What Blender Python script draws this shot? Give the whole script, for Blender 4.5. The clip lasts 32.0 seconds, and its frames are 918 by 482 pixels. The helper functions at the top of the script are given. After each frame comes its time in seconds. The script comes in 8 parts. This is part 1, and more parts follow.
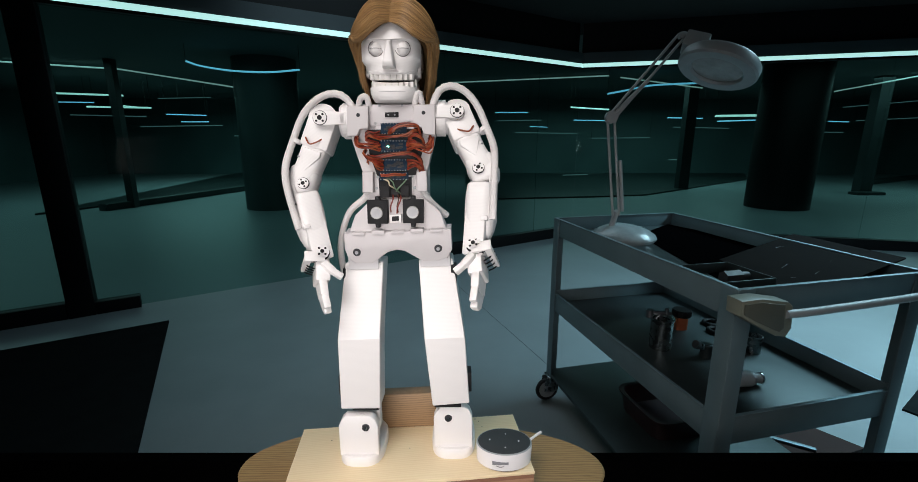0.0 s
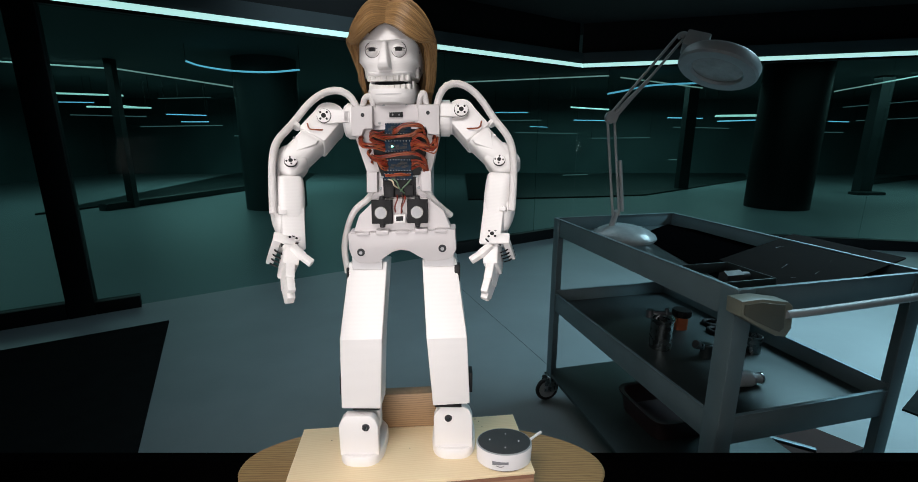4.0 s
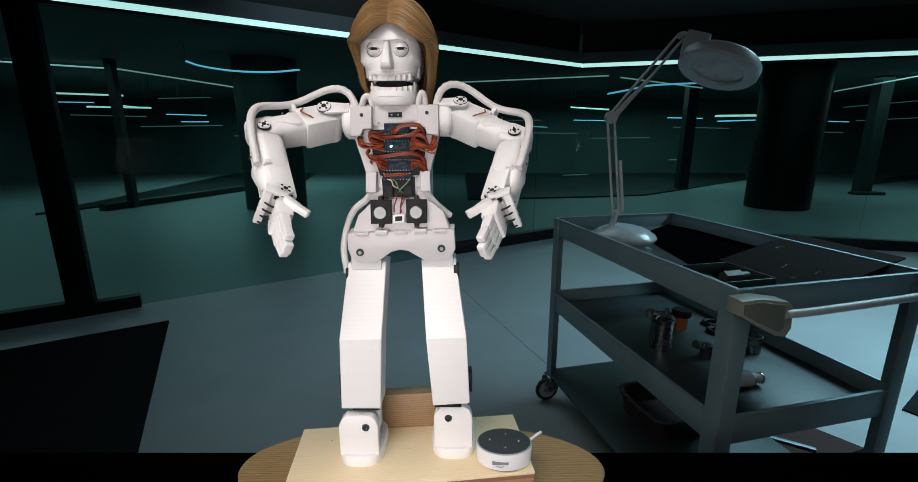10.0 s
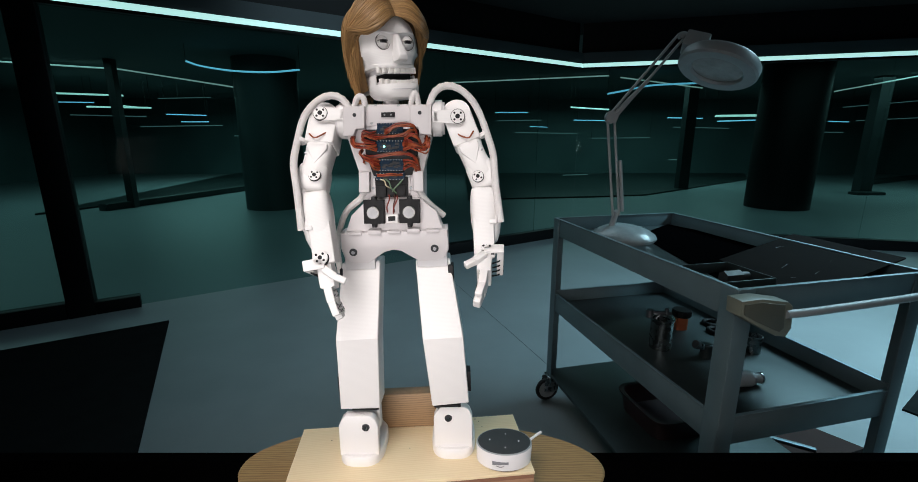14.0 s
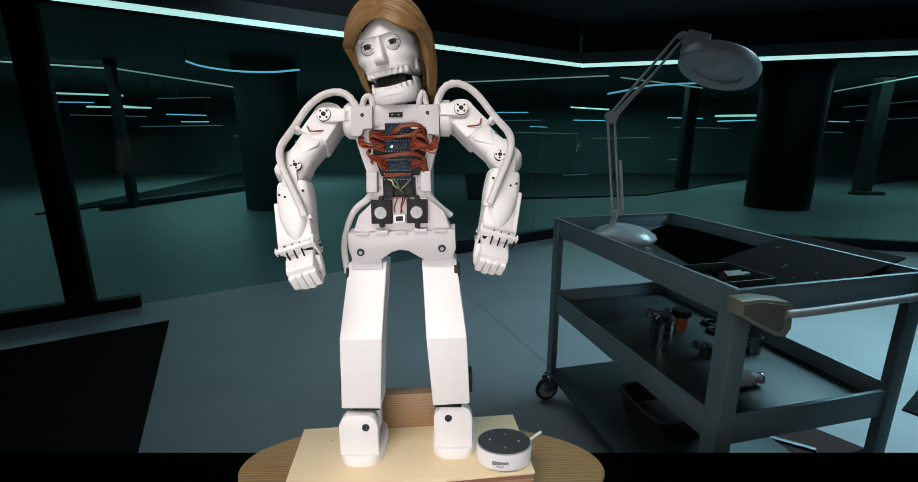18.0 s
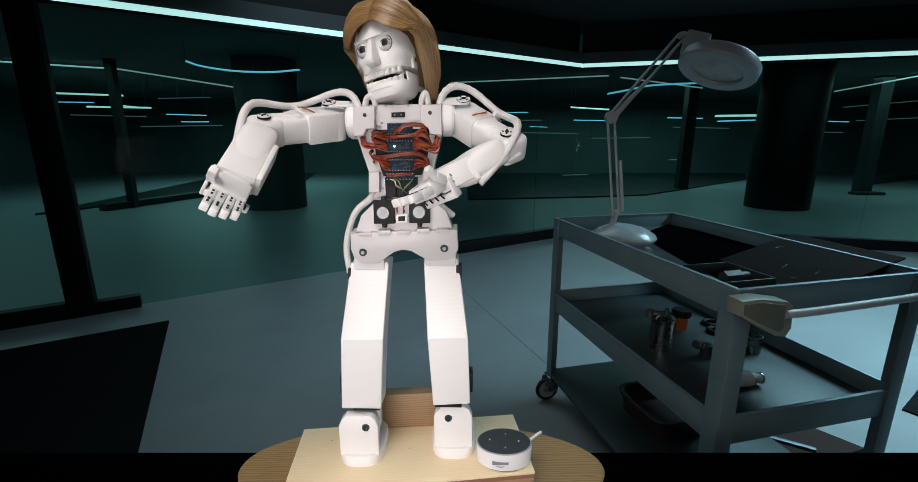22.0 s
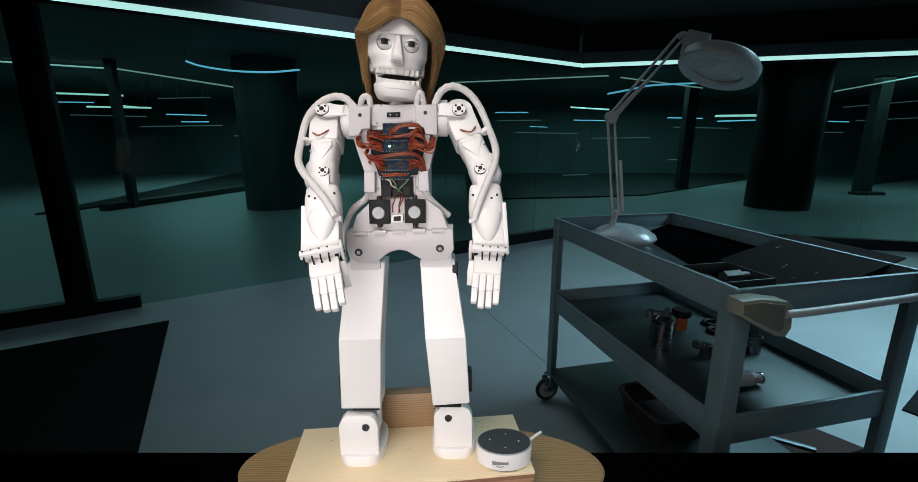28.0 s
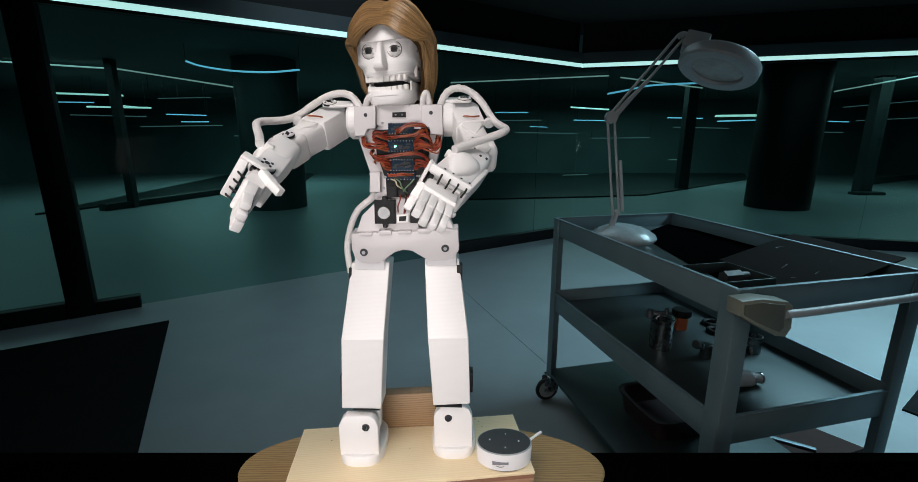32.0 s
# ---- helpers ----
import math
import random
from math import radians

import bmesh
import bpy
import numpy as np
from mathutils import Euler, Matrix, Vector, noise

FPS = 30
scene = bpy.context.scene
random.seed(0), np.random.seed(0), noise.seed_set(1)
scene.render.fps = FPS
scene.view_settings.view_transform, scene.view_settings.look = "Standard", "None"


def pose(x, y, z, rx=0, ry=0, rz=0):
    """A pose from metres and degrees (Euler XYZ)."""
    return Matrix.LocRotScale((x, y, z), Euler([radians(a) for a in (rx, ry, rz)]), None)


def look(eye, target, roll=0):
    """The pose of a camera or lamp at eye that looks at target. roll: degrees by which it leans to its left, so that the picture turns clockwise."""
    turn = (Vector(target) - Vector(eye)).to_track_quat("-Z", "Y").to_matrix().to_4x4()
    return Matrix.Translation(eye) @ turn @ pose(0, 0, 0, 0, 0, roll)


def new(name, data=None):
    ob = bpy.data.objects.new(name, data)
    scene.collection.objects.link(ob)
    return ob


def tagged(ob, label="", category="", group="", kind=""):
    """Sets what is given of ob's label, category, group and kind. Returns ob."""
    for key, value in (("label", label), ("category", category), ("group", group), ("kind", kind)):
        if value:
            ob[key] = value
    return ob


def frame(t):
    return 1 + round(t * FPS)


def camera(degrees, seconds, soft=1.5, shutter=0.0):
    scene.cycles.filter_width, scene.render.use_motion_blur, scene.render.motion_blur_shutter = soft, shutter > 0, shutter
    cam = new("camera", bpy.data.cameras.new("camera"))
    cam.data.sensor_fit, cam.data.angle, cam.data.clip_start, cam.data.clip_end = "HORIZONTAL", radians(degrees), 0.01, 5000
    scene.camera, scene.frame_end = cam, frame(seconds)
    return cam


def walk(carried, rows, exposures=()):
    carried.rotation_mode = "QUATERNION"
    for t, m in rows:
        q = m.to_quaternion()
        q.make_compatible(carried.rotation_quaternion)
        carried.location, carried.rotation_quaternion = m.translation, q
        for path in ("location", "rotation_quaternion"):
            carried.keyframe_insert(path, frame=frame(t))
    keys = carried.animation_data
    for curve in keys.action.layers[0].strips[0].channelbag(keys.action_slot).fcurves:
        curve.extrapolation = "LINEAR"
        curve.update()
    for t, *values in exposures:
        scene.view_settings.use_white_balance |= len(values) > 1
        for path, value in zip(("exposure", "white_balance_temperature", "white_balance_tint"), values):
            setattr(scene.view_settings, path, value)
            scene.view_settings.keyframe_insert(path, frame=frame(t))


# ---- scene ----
cam = camera(93.15, 32.0, soft=0.9)
EYE = pose(0, 0, 1.36, 76.78, 0, 0)
walk(cam, [(0, EYE), (32, EYE)])

# ---- world and light ----
world = bpy.data.worlds.new("world")
scene.world = world
world.use_nodes = True
world.node_tree.nodes["Background"].inputs[0].default_value = (0.02, 0.035, 0.04, 1)
world.node_tree.nodes["Background"].inputs[1].default_value = 0.4


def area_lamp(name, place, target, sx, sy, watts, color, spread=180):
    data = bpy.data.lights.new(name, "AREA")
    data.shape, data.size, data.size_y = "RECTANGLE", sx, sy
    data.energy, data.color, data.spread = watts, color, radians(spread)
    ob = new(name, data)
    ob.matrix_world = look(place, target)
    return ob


# unseen soft white studio lamps, above and in front, added to light the robot
area_lamp("unseen_key_light", (-0.35, -0.05, 2.15), (-0.1, 0.66, 1.0), 0.8, 0.5, 3.1, (1.0, 0.95, 0.93), 90)
area_lamp("unseen_front_fill", (-0.22, -0.35, 1.10), (-0.1, 0.66, 1.00), 0.9, 0.6, 2.5, (1.0, 0.95, 0.94), 80)
# cool lamp out of view at the right, then a dim one added over the floor
area_lamp("unseen_hall_lamp", (3.1, 2.35, 2.8), (3.15, 2.3, 0), 1.4, 1.6, 122, (0.5, 0.85, 1.0), 140)
area_lamp("unseen_hall_lamp", (-0.5, 3.5, 2.8), (-0.6, 3.4, 0), 2.5, 1.2, 14, (0.62, 0.88, 1.0), 150)
# unseen cool lamps added to brighten the hall past the glass
area_lamp("unseen_hall_lamp", (-4.2, 7.0, 2.8), (-4.2, 7.0, 0), 4, 2, 16, (0.45, 0.85, 0.85), 150)
area_lamp("unseen_hall_lamp", (-9.0, 8.0, 2.8), (-9.0, 8.0, 0), 4, 3, 42, (0.45, 0.85, 0.85), 178)
area_lamp("unseen_hall_lamp", (6.2, 7.2, 2.8), (6.2, 7.2, 0), 3, 1.5, 14, (0.45, 0.85, 0.85), 150)
area_lamp("unseen_hall_lamp", (12.0, 10.0, 2.8), (12.0, 10.0, 0), 4, 3, 85, (0.45, 0.85, 0.85), 178)
area_lamp("unseen_hall_lamp", (-6.0, 13.0, 2.8), (-6.0, 13.0, 0), 6, 3, 150, (0.45, 0.85, 0.85), 170)
area_lamp("unseen_hall_lamp", (5.5, 13.5, 2.8), (5.5, 13.5, 0), 7, 3, 145, (0.45, 0.85, 0.85), 170)

# ---- materials ----
def material(name, color, rough=0.5, metal=0.0, scale=40.0, vary=0.12, bump=0.1, fine=400.0, dist=0.001, emit=None, strength=0.0, spec=0.5, alt=None, island=0.0):
    m = bpy.data.materials.new(name)
    m.use_nodes = True
    nt = m.node_tree
    b = nt.nodes["Principled BSDF"]
    co = nt.nodes.new("ShaderNodeTexCoord")
    n1 = nt.nodes.new("ShaderNodeTexNoise")
    n1.inputs["Scale"].default_value, n1.inputs["Detail"].default_value = scale, 5
    nt.links.new(co.outputs["Object"], n1.inputs["Vector"])
    mix = nt.nodes.new("ShaderNodeMix")
    mix.data_type = "RGBA"
    lo = [c * (1 - vary) for c in color]
    hi = [min(1, c * (1 + vary)) for c in (alt or color)]
    mix.inputs[6].default_value, mix.inputs[7].default_value = (*lo, 1), (*hi, 1)
    nt.links.new(n1.outputs["Fac"], mix.inputs[0])
    last = mix.outputs[2]
    if island:
        geo = nt.nodes.new("ShaderNodeNewGeometry")
        hue = nt.nodes.new("ShaderNodeHueSaturation")
        ramp = nt.nodes.new("ShaderNodeMapRange")
        ramp.inputs[3].default_value, ramp.inputs[4].default_value = 1 - island, 1 + island
        nt.links.new(geo.outputs["Random Per Island"], ramp.inputs[0])
        nt.links.new(ramp.outputs[0], hue.inputs["Value"])
        nt.links.new(last, hue.inputs["Color"])
        last = hue.outputs[0]
    nt.links.new(last, b.inputs["Base Color"])
    b.inputs["Roughness"].default_value, b.inputs["Metallic"].default_value = rough, metal
    b.inputs["Specular IOR Level"].default_value = spec
    if bump:
        n2 = nt.nodes.new("ShaderNodeTexNoise")
        n2.inputs["Scale"].default_value, n2.inputs["Detail"].default_value = fine, 4
        nt.links.new(co.outputs["Object"], n2.inputs["Vector"])
        bp = nt.nodes.new("ShaderNodeBump")
        bp.inputs["Strength"].default_value, bp.inputs["Distance"].default_value = bump, dist
        nt.links.new(n2.outputs["Fac"], bp.inputs["Height"])
        nt.links.new(bp.outputs[0], b.inputs["Normal"])
        rr = nt.nodes.new("ShaderNodeMapRange")
        rr.inputs[3].default_value, rr.inputs[4].default_value = max(0, rough - 0.08), min(1, rough + 0.1)
        nt.links.new(n1.outputs["Fac"], rr.inputs[0])
        nt.links.new(rr.outputs[0], b.inputs["Roughness"])
    if emit:
        b.inputs["Emission Color"].default_value, b.inputs["Emission Strength"].default_value = (*emit, 1), strength
    return m


def banded(name, light, dark, scale, axis, stretch, rough=0.5, distort=3.0, bump=0.15, kind="BANDS"):
    """A grained or ribbed material: waves across one axis, broken up by noise."""
    m = material(name, light, rough, bump=0)
    nt = m.node_tree
    b = nt.nodes["Principled BSDF"]
    co = nt.nodes.new("ShaderNodeTexCoord")
    mp = nt.nodes.new("ShaderNodeMapping")
    mp.inputs["Scale"].default_value = stretch
    wv = nt.nodes.new("ShaderNodeTexWave")
    wv.wave_type, wv.bands_direction = kind, axis
    wv.inputs["Scale"].default_value, wv.inputs["Distortion"].default_value, wv.inputs["Detail"].default_value = scale, distort, 4
    ns = nt.nodes.new("ShaderNodeTexNoise")
    ns.inputs["Scale"].default_value, ns.inputs["Detail"].default_value = scale * 6, 6
    nt.links.new(co.outputs["Object"], mp.inputs[0])
    nt.links.new(mp.outputs[0], wv.inputs["Vector"])
    nt.links.new(mp.outputs[0], ns.inputs["Vector"])
    mul = nt.nodes.new("ShaderNodeMath")
    mul.operation = "MULTIPLY"
    nt.links.new(wv.outputs["Fac"], mul.inputs[0])
    nt.links.new(ns.outputs["Fac"], mul.inputs[1])
    mix = nt.nodes.new("ShaderNodeMix")
    mix.data_type = "RGBA"
    mix.inputs[6].default_value, mix.inputs[7].default_value = (*light, 1), (*dark, 1)
    nt.links.new(mul.outputs[0], mix.inputs[0])
    nt.links.new(mix.outputs[2], b.inputs["Base Color"])
    bp = nt.nodes.new("ShaderNodeBump")
    bp.inputs["Strength"].default_value, bp.inputs["Distance"].default_value = bump, 0.001
    nt.links.new(mul.outputs[0], bp.inputs["Height"])
    nt.links.new(bp.outputs[0], b.inputs["Normal"])
    return m


def glass_material(name, tint, rough=0.02, gain=1.0, share=0.2):
    m = bpy.data.materials.new(name)
    m.use_nodes = True
    nt = m.node_tree
    nt.nodes.remove(nt.nodes["Principled BSDF"])
    out = nt.nodes["Material Output"]
    tr, gl, mx, fr = (nt.nodes.new("ShaderNode" + k) for k in ("BsdfTransparent", "BsdfGlossy", "MixShader", "LayerWeight"))
    tr.inputs[0].default_value = (*tint, 1)
    gl.inputs["Roughness"].default_value = rough
    gl.inputs["Color"].default_value = (gain, gain, gain, 1)
    fr.inputs["Blend"].default_value = 0.5
    pw = nt.nodes.new("ShaderNodeMath")
    pw.operation = "POWER"
    pw.inputs[1].default_value = 3.0
    nt.links.new(fr.outputs["Facing"], pw.inputs[0])
    ml = nt.nodes.new("ShaderNodeMath")
    ml.operation = "MULTIPLY_ADD"
    ml.inputs[1].default_value, ml.inputs[2].default_value = share, 0.003
    nt.links.new(pw.outputs[0], ml.inputs[0])
    nt.links.new(ml.outputs[0], mx.inputs[0])
    nt.links.new(tr.outputs[0], mx.inputs[1])
    nt.links.new(gl.outputs[0], mx.inputs[2])
    nt.links.new(mx.outputs[0], out.inputs[0])
    return m


PLASTIC = banded("white_plastic", (0.80, 0.775, 0.765), (0.74, 0.715, 0.71), 160, "Z", (1, 1, 1), 0.42, 1.0, 0.06)
TORSO_PLASTIC = material("pinkish_grey_plastic", (0.57, 0.537, 0.542), 0.45, scale=30, vary=0.04, bump=0.08)
PLASTIC_GREY = material("grey_white_plastic", (0.66, 0.64, 0.65), 0.45, vary=0.05, bump=0.05)
TOOTH = material("tooth_white", (0.74, 0.715, 0.69), 0.35, vary=0.04, bump=0.03)
HOSE = banded("braided_sleeve", (0.78, 0.75, 0.74), (0.52, 0.49, 0.48), 420, "DIAGONAL", (1, 1, 1), 0.55, 2.0, 0.5)
BLACK = material("black_plastic", (0.009, 0.009, 0.010), 0.5, vary=0.3, bump=0.05, spec=0.22)
MATT_BLACK = material("matt_black", (0.0012, 0.0012, 0.0014), 0.9, vary=0.3, bump=0.05, spec=0.0)
STEEL = material("screw_steel", (0.32, 0.32, 0.34), 0.35, 1.0, bump=0.05)
SILVER = material("silver_mesh", (0.34, 0.34, 0.35), 0.5, 0.6, scale=300, vary=0.2, bump=0.3, fine=2500)
WIRE = material("orange_wire", (0.28, 0.064, 0.022), 0.35, scale=60, vary=0.45, bump=0.0)
WIRE_RED = material("red_wire", (0.20, 0.022, 0.011), 0.35, vary=0.2, bump=0)
WIRE_BROWN = material("brown_wire", (0.07, 0.018, 0.010), 0.4, vary=0.2, bump=0)
WIRE_PALE = material("pale_wire", (0.55, 0.47, 0.33), 0.4, vary=0.2, bump=0)
WIRE_GREEN = material("green_wire", (0.12, 0.2, 0.12), 0.4, vary=0.2, bump=0)
BOARD = material("blue_circuit_board", (0.005, 0.020, 0.042), 0.45, scale=500, vary=0.6, bump=0.2, spec=0.15)
CHIP = material("grey_chip", (0.035, 0.037, 0.04), 0.45, vary=0.3, bump=0.05, spec=0.2)
PIN = material("solder", (0.24, 0.24, 0.23), 0.4, 0.9, bump=0)
LED = material("green_led", (0.2, 0.8, 0.5), 0.3, emit=(0.3, 1.0, 0.75), strength=6, bump=0)
HAIR_STRAND = material("golden_brown_hair", (0.40, 0.245, 0.115), 0.36, scale=24, vary=0.35, bump=0.0, island=0.38, alt=(0.29, 0.165, 0.066), spec=0.45)
HAIR_UNDER = material("brown_hair_cap", (0.13, 0.075, 0.032), 0.5, scale=60, vary=0.4, bump=0.3, fine=300)


EYE_WHITE = material("eye_white", (0.72, 0.70, 0.68), 0.2, vary=0.03, bump=0)
IRIS = material("dark_iris", (0.022, 0.024, 0.024), 0.45, scale=600, vary=0.5, bump=0)
PINE = banded("pale_pine", (0.86, 0.70, 0.46), (0.77, 0.60, 0.36), 5, "Y", (1, 14, 14), 0.45, 6, 0.1)
PLY_EDGE = banded("plywood_edge", (0.30, 0.15, 0.09), (0.18, 0.08, 0.05), 60, "Z", (1, 1, 3), 0.6, 2)
PLY_PALE = banded("pale_plywood_layer", (0.42, 0.25, 0.15), (0.30, 0.16, 0.09), 60, "Z", (1, 1, 3), 0.6, 2)
WALNUT = banded("brown_block_wood", (0.30, 0.185, 0.095), (0.12, 0.066, 0.032), 5, "Z", (3, 3, 14), 0.5, 5)
OAK = banded("dark_oak_top", (0.36, 0.23, 0.10), (0.12, 0.066, 0.024), 4.2, "Y", (1.5, 14, 14), 0.4, 9, 0.2)
FLOOR = material("grey_vinyl_floor", (0.20, 0.225, 0.235), 0.42, scale=2.6, vary=0.24, bump=0.12, fine=60, dist=0.002)
MAT = material("black_rubber_mat", (0.0105, 0.0118, 0.0120), 0.95, scale=8, vary=0.3, bump=0.2, fine=300, spec=0.0)
FRAME = material("black_frame", (0.004, 0.004, 0.0045), 0.5, scale=6, vary=0.3, bump=0.05, spec=0.25)
FASCIA = material("dark_teal_fascia", (0.042, 0.054, 0.06), 0.5, scale=3, vary=0.2, bump=0.05)
CEILING = material("dark_grey_ceiling", (0.010, 0.0115, 0.0125), 0.8, scale=2, vary=0.2, bump=0.1)
OUTER_WALL = material("dark_outer_wall", (0.066, 0.102, 0.104), 0.5, scale=0.8, vary=0.5, bump=0.05)
HAZED_CEILING = material("hazed_ceiling_grey", (0.095, 0.118, 0.118), 0.7, scale=1.5, vary=0.35, bump=0.1)
COLUMN = material("dark_column", (0.020, 0.027, 0.028), 0.4, scale=3, vary=0.3, bump=0.05, spec=0.3)
COLUMN_PALE = material("dark_teal_column", (0.045, 0.065, 0.066), 0.4, scale=3, vary=0.3, bump=0.05, spec=0.3)
PLATFORM = material("dark_platform", (0.016, 0.021, 0.021), 0.35, scale=1.2, vary=0.5, bump=0.05, spec=0.3)
STRIP = material("strip_light", (0.8, 0.9, 0.9), 0.5, emit=(0.5, 0.92, 0.86), strength=0.85, bump=0)
FAINT_STREAK = material("faint_reflection_streak", (0.1, 0.12, 0.12), 0.5, emit=(0.3, 0.6, 0.62), strength=0.15, bump=0)
PALE_REFLECTION = material("pale_strip_reflection", (0.5, 0.6, 0.6), 0.5, emit=(0.38, 0.55, 0.53), strength=0.55, bump=0)
BLUE_STRIP = material("blue_strip_light", (0.3, 0.6, 0.8), 0.5, emit=(0.17, 0.54, 0.8), strength=0.9, bump=0)
GLASS = glass_material("tinted_glass", (0.66, 0.80, 0.78), 0.015, 0.7)
LENS_REFLECTION = material("lens_with_reflections", (0.30, 0.30, 0.29), 0.12, scale=22, vary=0.6, bump=0.3, fine=60, dist=0.004)
TROLLEY = material("brushed_trolley_steel", (0.165, 0.235, 0.258), 0.55, 0.6, scale=7, vary=0.25, bump=0.12, fine=220)
TROLLEY_DARK = material("scuffed_shelf_steel", (0.052, 0.068, 0.070), 0.42, 0.65, scale=9, vary=0.35, bump=0.15, fine=150)
DARK_SHEET = material("dark_scratched_sheet", (0.0105, 0.0088, 0.0080), 0.8, scale=14, vary=0.5, bump=0.2, fine=120, spec=0.02)
GREY_PAINT = material("grey_lamp_paint", (0.30, 0.33, 0.34), 0.4, scale=30, vary=0.15, bump=0.1)
LAMP_BASE = material("glossy_lamp_base", (0.30, 0.34, 0.35), 0.2, scale=26, vary=0.2, bump=0.35, fine=45, dist=0.004)
OLIVE = material("olive_plastic", (0.17, 0.18, 0.14), 0.5, vary=0.15, bump=0.1)
OLIVE_DARK = material("dark_olive_plastic", (0.085, 0.09, 0.07), 0.5, vary=0.15, bump=0.1)
BROWN_BOARD = material("reddish_brown_board", (0.030, 0.0165, 0.0150), 0.7, scale=10, vary=0.3, bump=0.1, spec=0.1)
TUB = material("brown_tub_plastic", (0.042, 0.023, 0.025), 0.4, scale=20, vary=0.2, bump=0.05)
ORANGE = material("orange_plastic", (0.35, 0.09, 0.03), 0.5, vary=0.15, bump=0.05)
DOT_TOP = material("dark_grey_fabric_top", (0.03, 0.034, 0.036), 0.55, scale=200, vary=0.15, bump=0.1, fine=1200)
DOT_SIDE = material("white_gloss_side", (0.78, 0.76, 0.77), 0.25, vary=0.02, bump=0)
INK = material("grey_print", (0.22, 0.22, 0.24), 0.5, vary=0.05, bump=0)
CHROME = material("bright_metal", (0.38, 0.41, 0.42), 0.26, 1.0, vary=0.15, bump=0.05)
TYRE = material("rubber_tyre", (0.012, 0.012, 0.013), 0.6, vary=0.2, bump=0.1)
RIM = material("eye_rim_grey", (0.11, 0.10, 0.10), 0.5, vary=0.1, bump=0)
SHAFT = material("grey_neck", (0.62, 0.60, 0.60), 0.5, vary=0.06, bump=0.1)


# ---- mesh helpers ----
def finish(bm, mat, name, smooth=40):
    bmesh.ops.recalc_face_normals(bm, faces=bm.faces)
    me = bpy.data.meshes.new(name)
    bm.to_mesh(me)
    bm.free()
    for m in mat if isinstance(mat, (list, tuple)) else (mat,):
        me.materials.append(m)
    if smooth:
        me.shade_smooth()
        me.set_sharp_from_angle(angle=radians(smooth))
    return me


def part(name, bm, mat, parent, label="", m=None, smooth=40):
    ob = new(name, finish(bm, mat, name, smooth))
    ob.parent = parent
    if m is not None:
        ob.matrix_basis = m
    if label:
        tagged(ob, label)
    return ob


def thing(name, m, label, category, group="", kind="", data=None):
    ob = new(name, data)
    ob.matrix_world = m
    return tagged(ob, label, category, group, kind)


def cube(bm, x0, x1, y0, y1, z0, z1, bevel=0.0, seg=2, m=None):
    r = bmesh.ops.create_cube(bm, size=1)
    vs = r["verts"]
    for v in vs:
        v.co = Vector(((x0 + x1) / 2 + v.co.x * (x1 - x0), (y0 + y1) / 2 + v.co.y * (y1 - y0), (z0 + z1) / 2 + v.co.z * (z1 - z0)))
    if bevel:
        es = list({e for v in vs for e in v.link_edges})
        r = bmesh.ops.bevel(bm, geom=es, offset=bevel, segments=seg, profile=0.5, affect="EDGES")
        vs = list({v for f in r["faces"] for v in f.verts} | {v for v in vs if v.is_valid})
    if m is not None:
        bmesh.ops.transform(bm, matrix=m, verts=[v for v in vs if v.is_valid])
    return bm


def one_cube(*a, **k):
    return cube(bmesh.new(), *a, **k)


def rod(bm, a, b, r, r2=None, seg=12, caps=True):
    a, b = Vector(a), Vector(b)
    d = b - a
    m = Matrix.Translation((a + b) / 2) @ d.to_track_quat("Z", "Y").to_matrix().to_4x4()
    bmesh.ops.create_cone(bm, cap_ends=caps, segments=seg, radius1=r, radius2=r if r2 is None else r2, depth=d.length, matrix=m)
    return bm


def ball(bm, c, r, sx=1, sy=1, sz=1, u=16, v=10):
    bmesh.ops.create_uvsphere(bm, u_segments=u, v_segments=v, radius=r, matrix=Matrix.Translation(c) @ Matrix.Diagonal((sx, sy, sz, 1)))
    return bm


def plate(outline, y0, y1, bevel=0.0015, bm=None):
    """A plate cut to an outline of (x, z), from y0 to y1, with eased edges."""
    bm = bm or bmesh.new()
    f = bm.faces.new([bm.verts.new((x, y0, z)) for x, z in outline])
    r = bmesh.ops.extrude_face_region(bm, geom=[f])
    vs = [g for g in r["geom"] if isinstance(g, bmesh.types.BMVert)]
    bmesh.ops.translate(bm, vec=(0, y1 - y0, 0), verts=vs)
    if bevel:
        es = [e for e in bm.edges if abs(e.verts[0].co.y - e.verts[1].co.y) < 1e-6]
        bmesh.ops.bevel(bm, geom=es, offset=bevel, segments=2, profile=0.5, affect="EDGES")
    return bm


def loft(sections, n=24, bm=None):
    """Rings up the z axis: (z, cx, cy, rx, ry, power)."""
    bm = bm or bmesh.new()
    rings = []
    for z, cx, cy, rx, ry, p in sections:
        ring = []
        for i in range(n):
            a = 2 * math.pi * i / n
            c, s = math.cos(a), math.sin(a)
            ring.append(bm.verts.new((cx + rx * math.copysign(abs(c) ** (2 / p), c), cy + ry * math.copysign(abs(s) ** (2 / p), s), z)))
        rings.append(ring)
    for a, b in zip(rings, rings[1:]):
        for i in range(n):
            bm.faces.new((a[i], a[(i + 1) % n], b[(i + 1) % n], b[i]))
    bm.faces.new(rings[0])
    bm.faces.new(rings[-1])
    return bm


